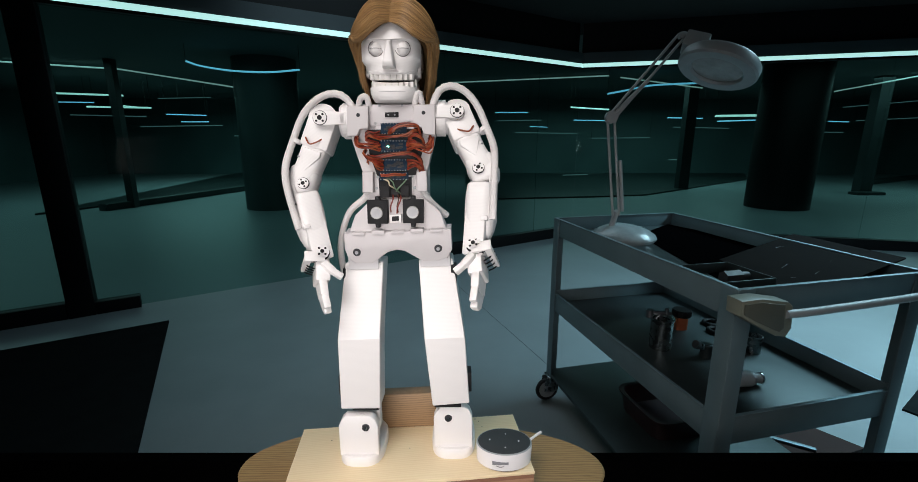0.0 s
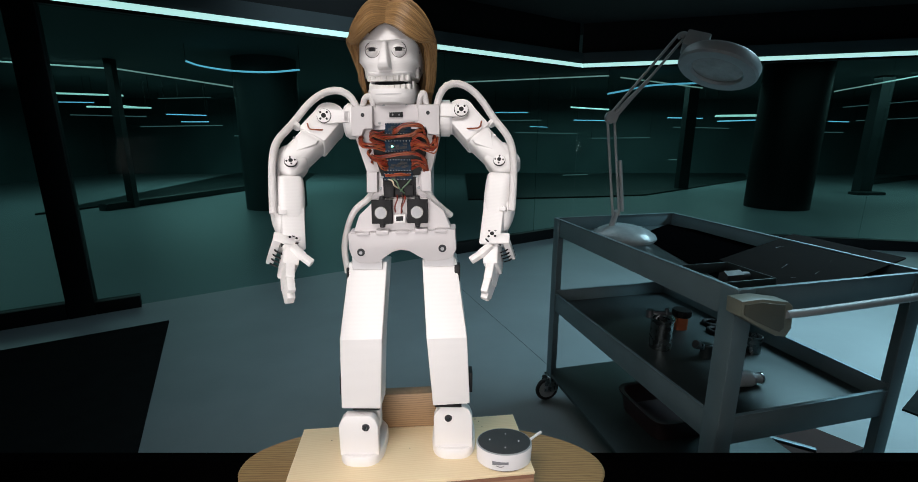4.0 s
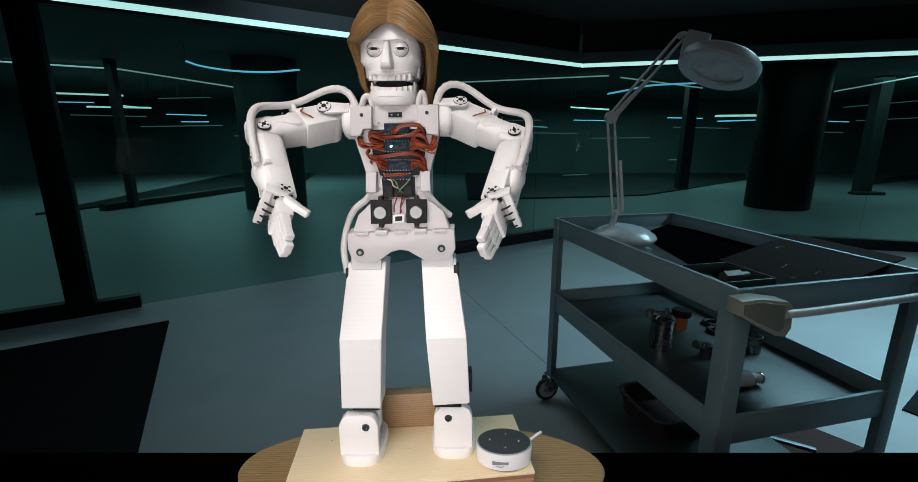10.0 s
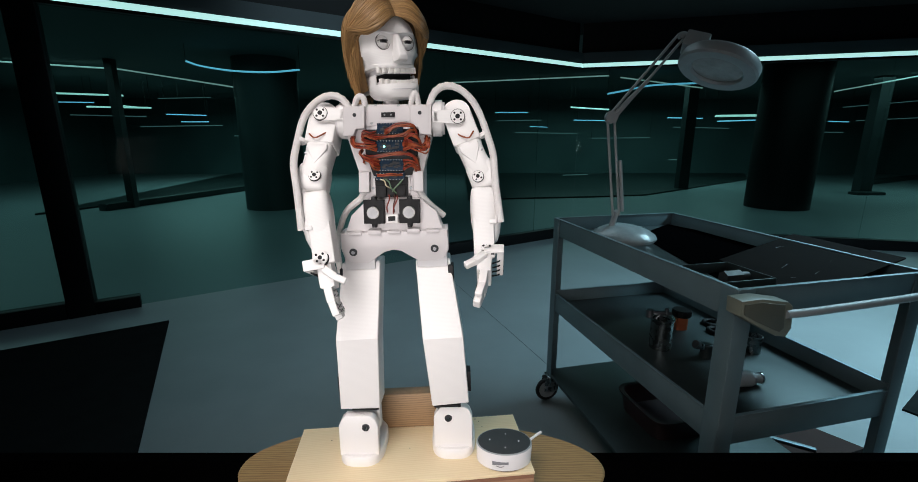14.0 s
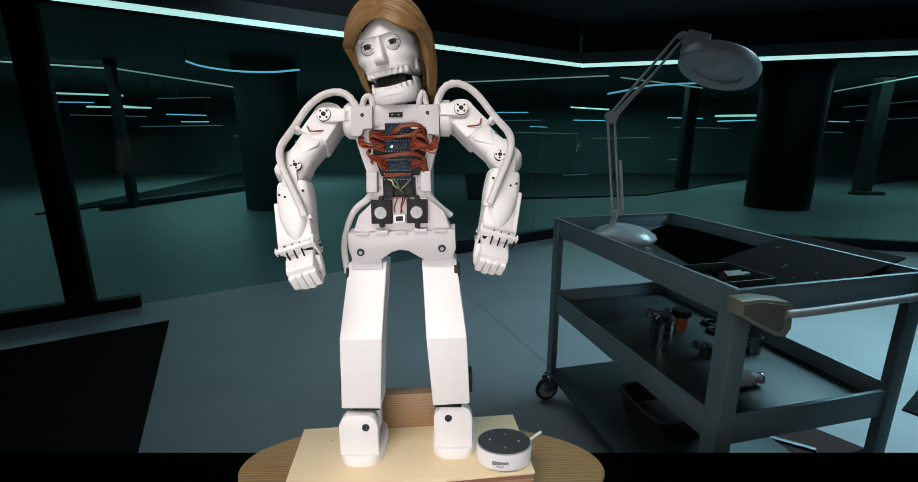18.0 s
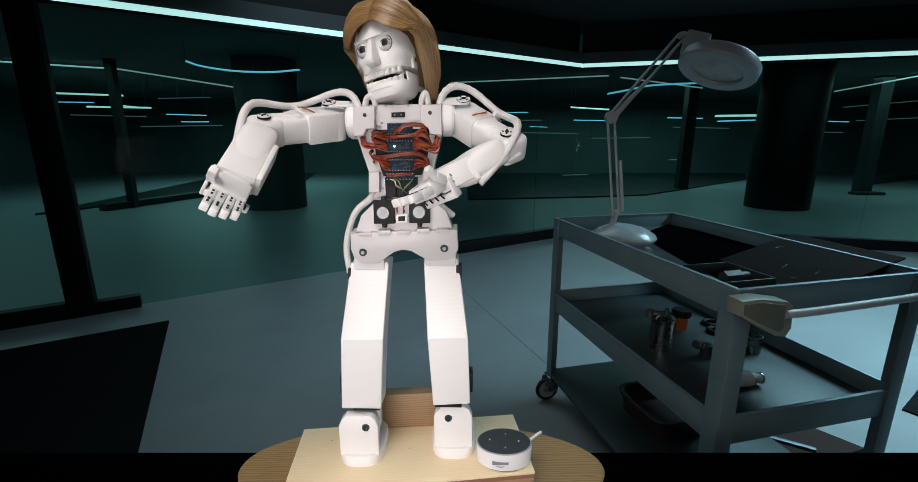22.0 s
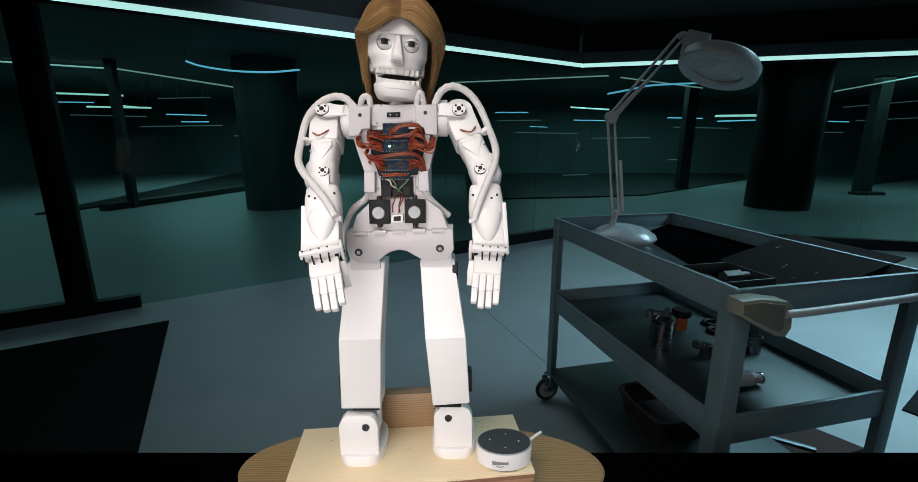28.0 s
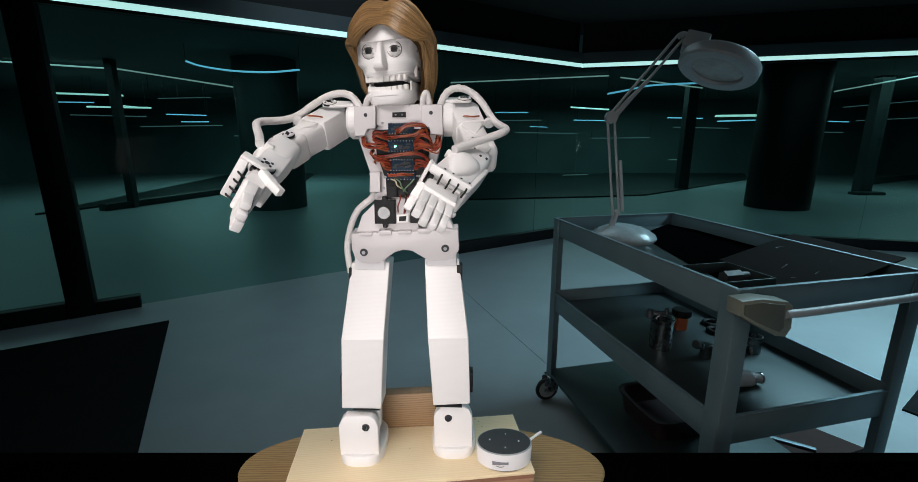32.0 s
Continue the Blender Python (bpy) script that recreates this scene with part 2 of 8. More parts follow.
def spline(points, per=6):
    """Points on a smooth line through the given ones."""
    pts = [Vector(p) for p in points]
    ext = [2 * pts[0] - pts[1]] + pts + [2 * pts[-1] - pts[-2]]
    out = []
    for i in range(len(pts) - 1):
        a, b, c, d = ext[i:i + 4]
        for k in range(per):
            t = k / per
            out.append(0.5 * (2 * b + (c - a) * t + (2 * a - 5 * b + 4 * c - d) * t * t + (3 * b - a - 3 * c + d) * t ** 3))
    return out + [pts[-1]]


def tube(points, r, seg=8, bm=None, per=6, taper=None):
    bm = bm or bmesh.new()
    line = spline(points, per) if per else [Vector(p) for p in points]
    up = Vector((0.3, 0.9, 0.31)).normalized()
    rings = []
    for i, p in enumerate(line):
        d = (line[min(i + 1, len(line) - 1)] - line[max(i - 1, 0)]).normalized()
        x = d.cross(up).normalized()
        y = d.cross(x)
        k = r * (taper(i / (len(line) - 1)) if taper else 1)
        rings.append([bm.verts.new(p + k * (math.cos(2 * math.pi * j / seg) * x + math.sin(2 * math.pi * j / seg) * y)) for j in range(seg)])
    for a, b in zip(rings, rings[1:]):
        for j in range(seg):
            bm.faces.new((a[j], a[(j + 1) % seg], b[(j + 1) % seg], b[j]))
    bm.faces.new(rings[0])
    bm.faces.new(rings[-1])
    return bm


# ---- the hall ----
WALL_A, CORNER, WALL_B = Vector((-5.435, 1.62, 0)), Vector((1.646, 6.22, 0)), Vector((7.0, 4.89, 0))
CEIL = 2.85


def wall_frame(a, b):
    d = (b - a).normalized()
    return Matrix.Translation(a) @ Vector((d.x, d.y, 0)).to_track_quat("X", "Z").to_matrix().to_4x4(), (b - a).length


def structure(name, bm, mat, label="", m=None):
    ob = new(name, finish(bm, mat, name, 30))
    if m is not None:
        ob.matrix_world = m
    return tagged(ob, label, kind="structure")


structure("floor", one_cube(-14, 17, -4, 22, -0.1, 0), FLOOR, "grey vinyl floor with faint seams")
structure("ceiling", one_cube(-14, 17, -4, 22, CEIL, CEIL + 0.1), CEILING, "dark grey ceiling")
# paler sheet under the far ceiling; the glass haze is put into its colour
bm = bmesh.new()
lo, hi = ([bm.verts.new((x, y, z)) for x, y in ((-13.9, -3.3), (1.646, 6.9), (16.9, 3.1), (16.9, 17.45), (-13.9, 17.45))] for z in (CEIL - 0.014, CEIL - 0.004))
bm.faces.new(lo)
bm.faces.new(hi)
for i in range(5):
    bm.faces.new((lo[i], lo[(i + 1) % 5], hi[(i + 1) % 5], hi[i]))
structure("hazed_ceiling", bm, HAZED_CEILING, "ceiling beyond the glass, paled for the haze of reflections")
structure("wall_back", one_cube(-14, 17, -4.1, -4, 0, CEIL), OUTER_WALL, "dark plain wall")
structure("wall_west", one_cube(-14.1, -14, -4, 22, 0, CEIL), OUTER_WALL, "dark plain wall")
structure("wall_east", one_cube(17, 17.1, -4, 22, 0, CEIL), OUTER_WALL, "dark plain wall")
structure("wall_far", one_cube(-14, 17, 22, 22.1, 0, CEIL), OUTER_WALL, "dark plain wall")


def glass_wall(name, a, b, kerbs, joints, label):
    """A glazed wall: kerb and head rail, light strip under a fascia, panes between thin joints."""
    m, length = wall_frame(a, b)
    bm = bmesh.new()
    for x0, x1, h in kerbs:
        cube(bm, x0, x1, -0.045, 0.05, 0.0, h, 0.004)
    cube(bm, 0, length, -0.03, 0.05, 2.268, 2.290)
    wall = structure(name, bm, FRAME, label, m)
    part("fascia", one_cube(0, length, -0.02, 0.05, 2.341, 2.475), FASCIA, wall, "dark teal fascia")
    part("bulkhead", one_cube(0, length, 0.06, 0.4, 2.479, CEIL), FRAME, wall)
    part("light_strip", one_cube(0, length, -0.028, 0.03, 2.293, 2.338), STRIP, wall, "glowing pale cyan light strip")
    xs = [0] + joints + [length]
    for x0, x1 in zip(xs, xs[1:]):
        pane = part("glass_pane", one_cube(x0 + 0.0012, x1 - 0.0012, 0.0, 0.012, 0.012, 2.265), GLASS, wall, smooth=0)
        pane.visible_shadow = False
    return wall


glass_wall("wall_left", WALL_A, CORNER, [(0, 2.845, 0.125), (6.15, 8.43, 0.135)], [1.5, 2.93, 5.0, 6.3, 7.7], "tinted glass wall with black kerb")
glass_wall("wall_right", CORNER, WALL_B, [(0.02, 5.5, 0.13)], [0.44, 1.75, 3.52, 4.55], "tinted glass wall with black kerb")

m, _ = wall_frame(WALL_A, CORNER)
structure("door_post", one_cube(2.85, 3.02, -0.05, 0.12, 0, CEIL - 0.01, 0.006), FRAME, "black square door post", m)
structure("threshold", one_cube(3.021, 3.31, -0.045, 0.05, 0, 0.10, 0.004), FRAME, "black floor stop beside the post", m)

# pieces seen beyond the glass
bm = bmesh.new()
rod(bm, (-3.74, 8.90, 0), (-3.74, 8.90, CEIL), 0.58, seg=40)
structure("column_1", bm, COLUMN_PALE, "round black column beyond the glass")
bm = bmesh.new()
rod(bm, (6.50, 8.85, 0), (6.50, 8.85, CEIL), 0.56, seg=40)
structure("column_2", bm, FRAME, "round black column beyond the glass")
structure("column_3", one_cube(-6.72, -6.58, 8.75, 8.89, 0, CEIL), COLUMN, "square black column beyond the glass")
structure("column_4", one_cube(10.15, 10.45, 11.0, 11.25, 0, CEIL), COLUMN, "square black column beyond the glass")
structure("column_5", one_cube(6.03, 6.29, 11.95, 12.2, 0, CEIL), COLUMN, "square black column beyond the glass")
structure("plinth", one_cube(9.85, 10.55, 10.72, 10.99, 0, 0.07, 0.004), COLUMN, "low black plinth at the column")
structure("outer_kerb", one_cube(0, 4.4, 0, 0.25, 0, 0.12, 0.004), COLUMN, "low black kerb beyond the glass", pose(12.4, 13.2, 0, 0, 0, 29))
structure("outer_kerb", one_cube(0, 3.6, 0, 0.22, 0, 0.13, 0.004), COLUMN, "low black kerb beyond the glass", pose(-6.79, 8.30, 0, 0, 0, 72.4))
for front in (((-7.729, 7.818, 0.000), (-5.827, 12.228, 0.000), (-4.993, 14.097, 0.000)), ((0.213, 9.835, 0.000), (3.400, 10.350, 0.000), (4.615, 10.674, 0.000), (9.837, 14.921, 0.000))):
    bm = bmesh.new()
    ring = [Vector(p) for p in front]
    ring += [Vector((ring[-1].x * 1.15, 17.4, 0)), Vector((ring[0].x * 1.15, 17.4, 0))]
    lo = [bm.verts.new((p.x, p.y, 0.001)) for p in ring]
    hi = [bm.verts.new((p.x, p.y, 0.035)) for p in ring]
    bm.faces.new(lo)
    bm.faces.new(hi)
    for i in range(len(ring)):
        bm.faces.new((lo[i], lo[(i + 1) % len(ring)], hi[(i + 1) % len(ring)], hi[i]))
    structure("platform", bm, PLATFORM, "low dark platform beyond the glass")
structure("outer_wall", one_cube(-14, 17, 17.5, 17.6, 0, CEIL), OUTER_WALL, "dark wall beyond the glass")


# hangs the lamps, and also the bars that stand in for reflections
def hung_bar(points, r, mat, label):
    lamp = thing("lamp_or_reflection_bar", pose(*points[0]), label, "lamp", "linear lamps beyond the glass")
    base = Vector(points[0])
    part("tube", tube([Vector(p) - base for p in points], r, 6), mat, lamp)
    for p in (points[0], points[-1]):
        q = Vector(p) - base
        part("cable", rod(bmesh.new(), q, (q.x, q.y, CEIL - base.z), 0.004, seg=5), FRAME, lamp)
    return lamp


for a, b, r, mat in (
    ((-9.687, 11.000, 2.432), (-8.103, 11.000, 2.379), 0.022, STRIP), ((-9.028, 11.000, 2.122), (-7.471, 11.000, 2.095), 0.02, STRIP), ((-9.686, 11.000, 2.230), (-8.839, 11.000, 2.217), 0.012, BLUE_STRIP),
    ((-7.773, 12.000, 1.998), (-6.720, 12.000, 1.968), 0.012, BLUE_STRIP), ((-7.397, 12.000, 1.803), (-6.663, 12.000, 1.803), 0.012, BLUE_STRIP), ((-8.961, 12.000, 2.221), (-8.275, 12.000, 2.161), 0.012, STRIP),
    ((3.206, 13.000, 2.244), (4.301, 13.000, 2.180), 0.02, STRIP), ((1.043, 13.000, 2.100), (1.986, 13.000, 2.100), 0.014, BLUE_STRIP), ((3.311, 13.000, 1.888), (4.326, 13.000, 1.872), 0.012, BLUE_STRIP),
    ((6.815, 12.000, 1.953), (7.902, 12.000, 1.968), 0.03, STRIP), ((6.006, 13.000, 1.954), (7.020, 13.000, 1.937), 0.014, BLUE_STRIP), ((7.454, 13.000, 1.855), (8.547, 13.000, 1.888), 0.016, BLUE_STRIP),
    ((2.051, 13.000, 1.709), (2.560, 13.000, 1.692), 0.01, BLUE_STRIP), ((10.664, 13.000, 1.855), (11.260, 13.000, 1.840), 0.012, BLUE_STRIP)):
    hung_bar([a, b], r, mat, "thin glowing linear lamp hung from cables")
# dim glowing bars in place of reflection streaks on the glass
for a, b in (((13.549, 16.000, 2.448), (16.140, 16.000, 2.666)), ((14.100, 16.000, 1.990), (16.279, 16.000, 2.090)), ((11.621, 16.000, 2.250), (12.857, 16.000, 2.289)), ((7.637, 16.000, 1.769), (9.624, 16.000, 1.728)), ((10.789, 16.000, 1.627), (13.723, 16.000, 1.586)), ((1.373, 16.000, 1.990), (2.931, 16.000, 2.010)), ((2.008, 16.000, 1.586), (4.207, 16.000, 1.546)),
    ((4.742, 16.000, 1.383), (6.838, 16.000, 1.404)), ((-12.047, 14.000, 2.087), (-9.696, 14.000, 2.034)), ((-10.637, 15.000, 1.762), (-7.895, 15.000, 1.800)), ((-9.909, 15.000, 2.657), (-8.169, 15.000, 2.694)), ((-8.047, 16.000, 1.465), (-5.950, 16.000, 1.485))):
    hung_bar([a, b], 0.014, FAINT_STREAK, "thin faint bar for a reflection streak in the glass")
# two faintly glowing bars for the glints reflected low on the far floor
for a, b in (((3.092, 13.000, 0.313), (3.821, 13.000, 0.330)), ((6.610, 14.000, 0.712), (7.313, 14.000, 0.730))):
    structure("floor_glint", rod(bmesh.new(), a, b, 0.012, seg=6), FAINT_STREAK, "small glowing bar for a glint on the far floor")
hung_bar([(-4.348, 7.380, 2.566), (-4.198, 7.560, 2.516), (-3.724, 7.650, 2.456), (-3.145, 7.650, 2.438), (-2.605, 7.560, 2.461)], 0.015, BLUE_STRIP, "curved blue glowing lamp hung from cables")
hung_bar([(3.257, 10.000, 2.323), (3.734, 10.200, 2.416), (4.288, 10.300, 2.527), (4.941, 10.300, 2.564), (5.541, 10.200, 2.577)], 0.02, BLUE_STRIP, "curved blue glowing lamp hung from cables")
# glowing bars that stand in for the ceiling strip mirrored in the glass
for a, b in (((-8.657, 8.750, 2.780), (-6.894, 9.400, 2.740)), ((-6.894, 9.400, 2.740), (-4.784, 9.800, 2.435)), ((-0.212, 11.902, 2.780), (3.455, 10.621, 2.780)), ((3.828, 10.908, 2.780), (6.382, 12.000, 2.661)), ((9.030, 11.000, 2.472), (10.675, 10.713, 2.780))):
    bm = rod(bmesh.new(), a, b, 0.015, seg=6)
    structure("strip_reflection", bm, PALE_REFLECTION, "glowing bar for the light strip's reflection in the glass")

for c0, c1, c2, c3 in (((-2.217, 3.095), (-4.754, 1.534), (-3.255, -1.178), (-0.719, 0.383)), ((2.277, 1.976), (2.917, 2.405), (3.087, 2.146), (2.447, 1.717))):
    bm = bmesh.new()
    lo = [bm.verts.new((x, y, 0.0005)) for x, y in (c0, c1, c2, c3)]
    hi = [bm.verts.new((x, y, 0.011)) for x, y in (c0, c1, c2, c3)]
    bm.faces.new(lo)
    bm.faces.new(hi)
    for i in range(4):
        bm.faces.new((lo[i], lo[(i + 1) % 4], hi[(i + 1) % 4], hi[i]))
    structure("floor_mat", bm, MAT, "black rubber floor mat")
structure("floor_seam", one_cube(-0.0018, 0.0018, 0, 2.94, 0.0003, 0.0012), FASCIA, "thin dark floor seam", pose(0.547, 2.440, 0, 0, 0, 20.5))
# added slab that gives the blank black band along the view's bottom
structure("blank_band", one_cube(-1.7, 1.7, 0.90, 0.93, 0, 0.6015), MATT_BLACK, "matt black slab for the blank band along the bottom of the view")

# ---- table, board, block, smart speaker ----
table = thing("oval_table", pose(-0.066, 0.665, 0.0145), "oval dark oak side table under the board", "table")
bm = bmesh.new()
loft([(0.755, 0, 0, 0.316, 0.115, 2), (0.757, 0, 0, 0.322, 0.12, 2), (0.772, 0, 0, 0.325, 0.122, 2), (0.776, 0, 0, 0.322, 0.12, 2)], 72, bm)
part("tabletop", bm, OAK, table, "grained brown oak oval top")
part("pedestal", loft([(-0.0105, 0, 0, 0.2, 0.12, 2), (0.03, 0, 0, 0.2, 0.12, 2), (0.06, 0, 0, 0.04, 0.04, 2), (0.7, 0, 0, 0.035, 0.035, 2), (0.755, 0, 0, 0.09, 0.07, 2)], 24), OAK, table)

board = thing("plywood_board", pose(-0.083, 0.6595, 0.7905, 0, 0, 6.6), "pale pine board with worn edges on the table", "board")
part("top", one_cube(-0.1985, 0.1985, -0.081, 0.071, 0.0375, 0.0435, 0.0014), PINE, board, "pale worn face veneer")
for k in range(5):
    part("ply", one_cube(-0.1975, 0.1975, -0.0800 + 0.0004 * (k % 2), 0.0700, 0.0075 * k, 0.0075 * k + 0.0075, 0.0005), PLY_EDGE if k % 2 == 0 else PLY_PALE, board)

SPECK = material("dark_speck", (0.05, 0.035, 0.02), 0.7, bump=0)
for p, r in (((0.031, 0.737, 0.834), 0.0012), ((0.037, 0.730, 0.834), 0.0009), ((0.025, 0.725, 0.834), 0.0008), ((0.043, 0.716, 0.834), 0.0011), ((-0.228, 0.676, 0.834), 0.0010), ((-0.086, 0.656, 0.834), 0.0008)):
    q = (pose(-0.083, 0.6595, 0.7905, 0, 0, 6.6)).inverted() @ Vector(p)
    part("speck", rod(bmesh.new(), (q.x, q.y, 0.0434), (q.x, q.y, 0.0438), r, seg=7), SPECK, board)

block = thing("wooden_block", pose(-0.09, 0.725, 0.8340, 0, 0, 4.5), "brown veneered wooden block behind the feet", "block")
part("body", one_cube(-0.075, 0.078, -0.012, 0.012, 0, 0.070, 0.002), WALNUT, block)

SP = Vector((0.0755, 0.6310, 0.8340))
speaker = thing("smart_speaker", pose(*SP), "white round smart speaker with dark top on the board", "speaker")
part("body", loft([(0.002, 0, 0, 0.0435, 0.0315, 2), (0.0035, 0, 0, 0.0455, 0.033, 2), (0.030, 0, 0, 0.0465, 0.034, 2), (0.033, 0, 0, 0.0460, 0.0335, 2)], 48), DOT_SIDE, speaker)
part("base_ring", loft([(0.0, 0, 0, 0.041, 0.030, 2), (0.0025, 0, 0, 0.0435, 0.0315, 2)], 48), CHIP, speaker)
part("top_rim", loft([(0.033, 0, 0, 0.0460, 0.0335, 2), (0.0342, 0, 0, 0.0452, 0.0328, 2)], 48), GREY_PAINT, speaker)
part("top", loft([(0.0335, 0, 0, 0.0440, 0.0318, 2), (0.0348, 0, 0, 0.0434, 0.0312, 2), (0.0352, 0, 0, 0.042, 0.030, 2)], 48), DOT_TOP, speaker, "dark grey top")
for x, y, r in ((-0.024, 0.002, 0.0013), (0.024, -0.002, 0.0013), (0.004, 0.016, 0.0009), (0.0, -0.017, 0.0009)):
    part("button", rod(bmesh.new(), (x, y, 0.0348), (x, y, 0.0358), r, seg=10), DOT_SIDE, speaker)
part("logo_bar", plate([(-0.022, 0.0165), (0.004, 0.0165), (0.004, 0.0205), (-0.022, 0.0205)], -0.0345, -0.030, 0), INK, speaker)
part("logo_arc", tube([(-0.016, -0.0328, 0.0135), (-0.009, -0.0340, 0.0118), (-0.003, -0.0342, 0.0135)], 0.0006, 5), INK, speaker)
part("cable", tube([(0.038, 0.012, 0.020), (0.052, 0.022, 0.024), (0.068, 0.034, 0.026)], 0.0024), DOT_SIDE, speaker)

# ---- the robot ----
ORIGIN = Vector((-0.0947, 0.6277, 0.8340))
robot = thing("humanoid_robot", pose(*ORIGIN, -3.72, 0, 0) @ Matrix.Scale(0.9915, 4), "white printed humanoid robot with exposed wiring standing on the board", "robot")


def screws(parent, spots, name="screw", mat=None, depth=0.0015):
    for x, y, z, r in spots:
        bm = rod(bmesh.new(), (x, y, z), (x, y - depth, z), r, r * 0.85, 12)
        part(name, bm, mat or STEEL, parent)


def horn(parent, c, r, label=""):
    """A servo horn: a white disc on a dark collar, with one big and four small dark screws, facing -y."""
    x, y, z = c
    part("horn_collar", rod(bmesh.new(), (x, y + 0.002, z), (x, y - 0.0004, z), r * 1.09, seg=20), BLACK, parent)
    part("servo_horn", rod(bmesh.new(), (x, y, z), (x, y - 0.0022, z), r, seg=20), PLASTIC, parent)
    part("horn_screw", rod(bmesh.new(), (x, y - 0.002, z), (x, y - 0.0032, z), r * 0.36, seg=12), BLACK, parent)
    for k in range(4):
        a = math.pi / 4 + k * math.pi / 2
        q = (x + r * 0.68 * math.cos(a), y - 0.002, z + r * 0.68 * math.sin(a))
        part("horn_screw", rod(bmesh.new(), q, (q[0], q[1] - 0.001, q[2]), r * 0.17, seg=8), BLACK, parent)


# torso
torso = part("torso", plate([(-0.0598, 0.5821), (0.0623, 0.5821), (0.0646, 0.5366), (0.0582, 0.5108), (0.0509, 0.4812), (0.0524, 0.4529), (0.0478, 0.4413), (0.0708, 0.4225), (0.0806, 0.3979), (-0.0673, 0.3943), (-0.0592, 0.4170), (-0.0388, 0.4378), (-0.0454, 0.4512), (-0.0454, 0.4777), (-0.0556, 0.5108), (-0.0626, 0.5340)], 0.004, 0.034), TORSO_PLASTIC, robot, "tapered white torso plate")
part("chest_panel", plate([(-0.0409, 0.5805), (0.0434, 0.5821), (0.0431, 0.5595), (0.0326, 0.5519), (-0.0298, 0.5502), (-0.0417, 0.5578)], 0.0, 0.004), TORSO_PLASTIC, torso)
part("belly_panel", plate([(-0.0333, 0.4422), (0.0434, 0.4449), (0.0708, 0.4234), (0.0806, 0.3961), (-0.0692, 0.3915), (-0.0601, 0.4170)], -0.001, 0.005), TORSO_PLASTIC, torso)
part("back_shell", one_cube(-0.05, 0.052, 0.03, 0.07, 0.43, 0.585, 0.008), PLASTIC_GREY, torso)
for sx in (-1, 1):
    if sx < 0:
        ol = [(-0.0643, 0.5771), (-0.0324, 0.5780), (-0.0334, 0.5460), (-0.0456, 0.5451), (-0.0503, 0.5357), (-0.0651, 0.5349)]
    else:
        ol = [(0.0339, 0.5796), (0.0649, 0.5805), (0.0654, 0.5366), (0.0480, 0.5383), (0.0447, 0.5477), (0.0334, 0.5477)]
    part("collar_bracket", plate(ol, -0.010, 0.006, 0.002), TORSO_PLASTIC, torso)
for x, z in ((-0.0474, 0.5651), (0.0481, 0.5684)):
    screws(torso, [(x, -0.0095, z, 0.003)], mat=CHIP)
for x, z in ((-0.0177, 0.5796), (0.0158, 0.5796), (-0.0245, 0.5544), (0.0266, 0.5561), (-0.0257, 0.4583), (0.0320, 0.4592), (-0.0234, 0.4751), (0.0287, 0.4759)):
    screws(torso, [(x, 0.0015, z, 0.0024)], mat=GREY_PAINT)
part("port", plate([(-0.0094, 0.5696), (0.0105, 0.5704), (0.0103, 0.5629), (-0.0096, 0.5629)], -0.003, 0.002, 0.0008), BLACK, torso, "small black sensor port")
for x, z in ((-0.0043, 0.5662), (0.0052, 0.5662)):
    screws(torso, [(x, -0.003, z, 0.0013)])
for ol in ([(-0.0452, 0.4830), (-0.0285, 0.4830), (-0.0294, 0.4521), (-0.0463, 0.4521)], [(0.0359, 0.4847), (0.0518, 0.4847), (0.0524, 0.4538), (0.0364, 0.4538)]):
    part("waist_clip", plate(ol, -0.008, 0.006, 0.003), TORSO_PLASTIC, torso)

# circuit boards and parts on them
rng_b = random.Random(21)
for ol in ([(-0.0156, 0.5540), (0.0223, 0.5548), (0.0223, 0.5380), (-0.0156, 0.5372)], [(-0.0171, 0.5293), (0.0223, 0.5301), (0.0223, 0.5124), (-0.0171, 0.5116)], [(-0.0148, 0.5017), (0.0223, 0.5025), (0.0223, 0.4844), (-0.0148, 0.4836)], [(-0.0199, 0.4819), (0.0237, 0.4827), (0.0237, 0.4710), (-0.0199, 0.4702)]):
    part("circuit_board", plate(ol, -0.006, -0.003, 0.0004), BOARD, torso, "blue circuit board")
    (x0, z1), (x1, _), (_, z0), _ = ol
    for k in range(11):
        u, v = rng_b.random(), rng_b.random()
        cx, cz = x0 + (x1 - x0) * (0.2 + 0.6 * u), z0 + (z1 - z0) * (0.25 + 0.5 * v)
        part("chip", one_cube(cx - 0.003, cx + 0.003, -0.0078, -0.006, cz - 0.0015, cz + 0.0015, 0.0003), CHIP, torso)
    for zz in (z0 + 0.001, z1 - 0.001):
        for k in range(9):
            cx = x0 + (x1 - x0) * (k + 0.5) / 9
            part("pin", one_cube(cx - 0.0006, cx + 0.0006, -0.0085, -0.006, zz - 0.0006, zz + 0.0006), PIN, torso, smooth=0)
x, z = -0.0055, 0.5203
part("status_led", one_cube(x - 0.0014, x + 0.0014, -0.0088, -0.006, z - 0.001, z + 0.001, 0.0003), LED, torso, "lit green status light")
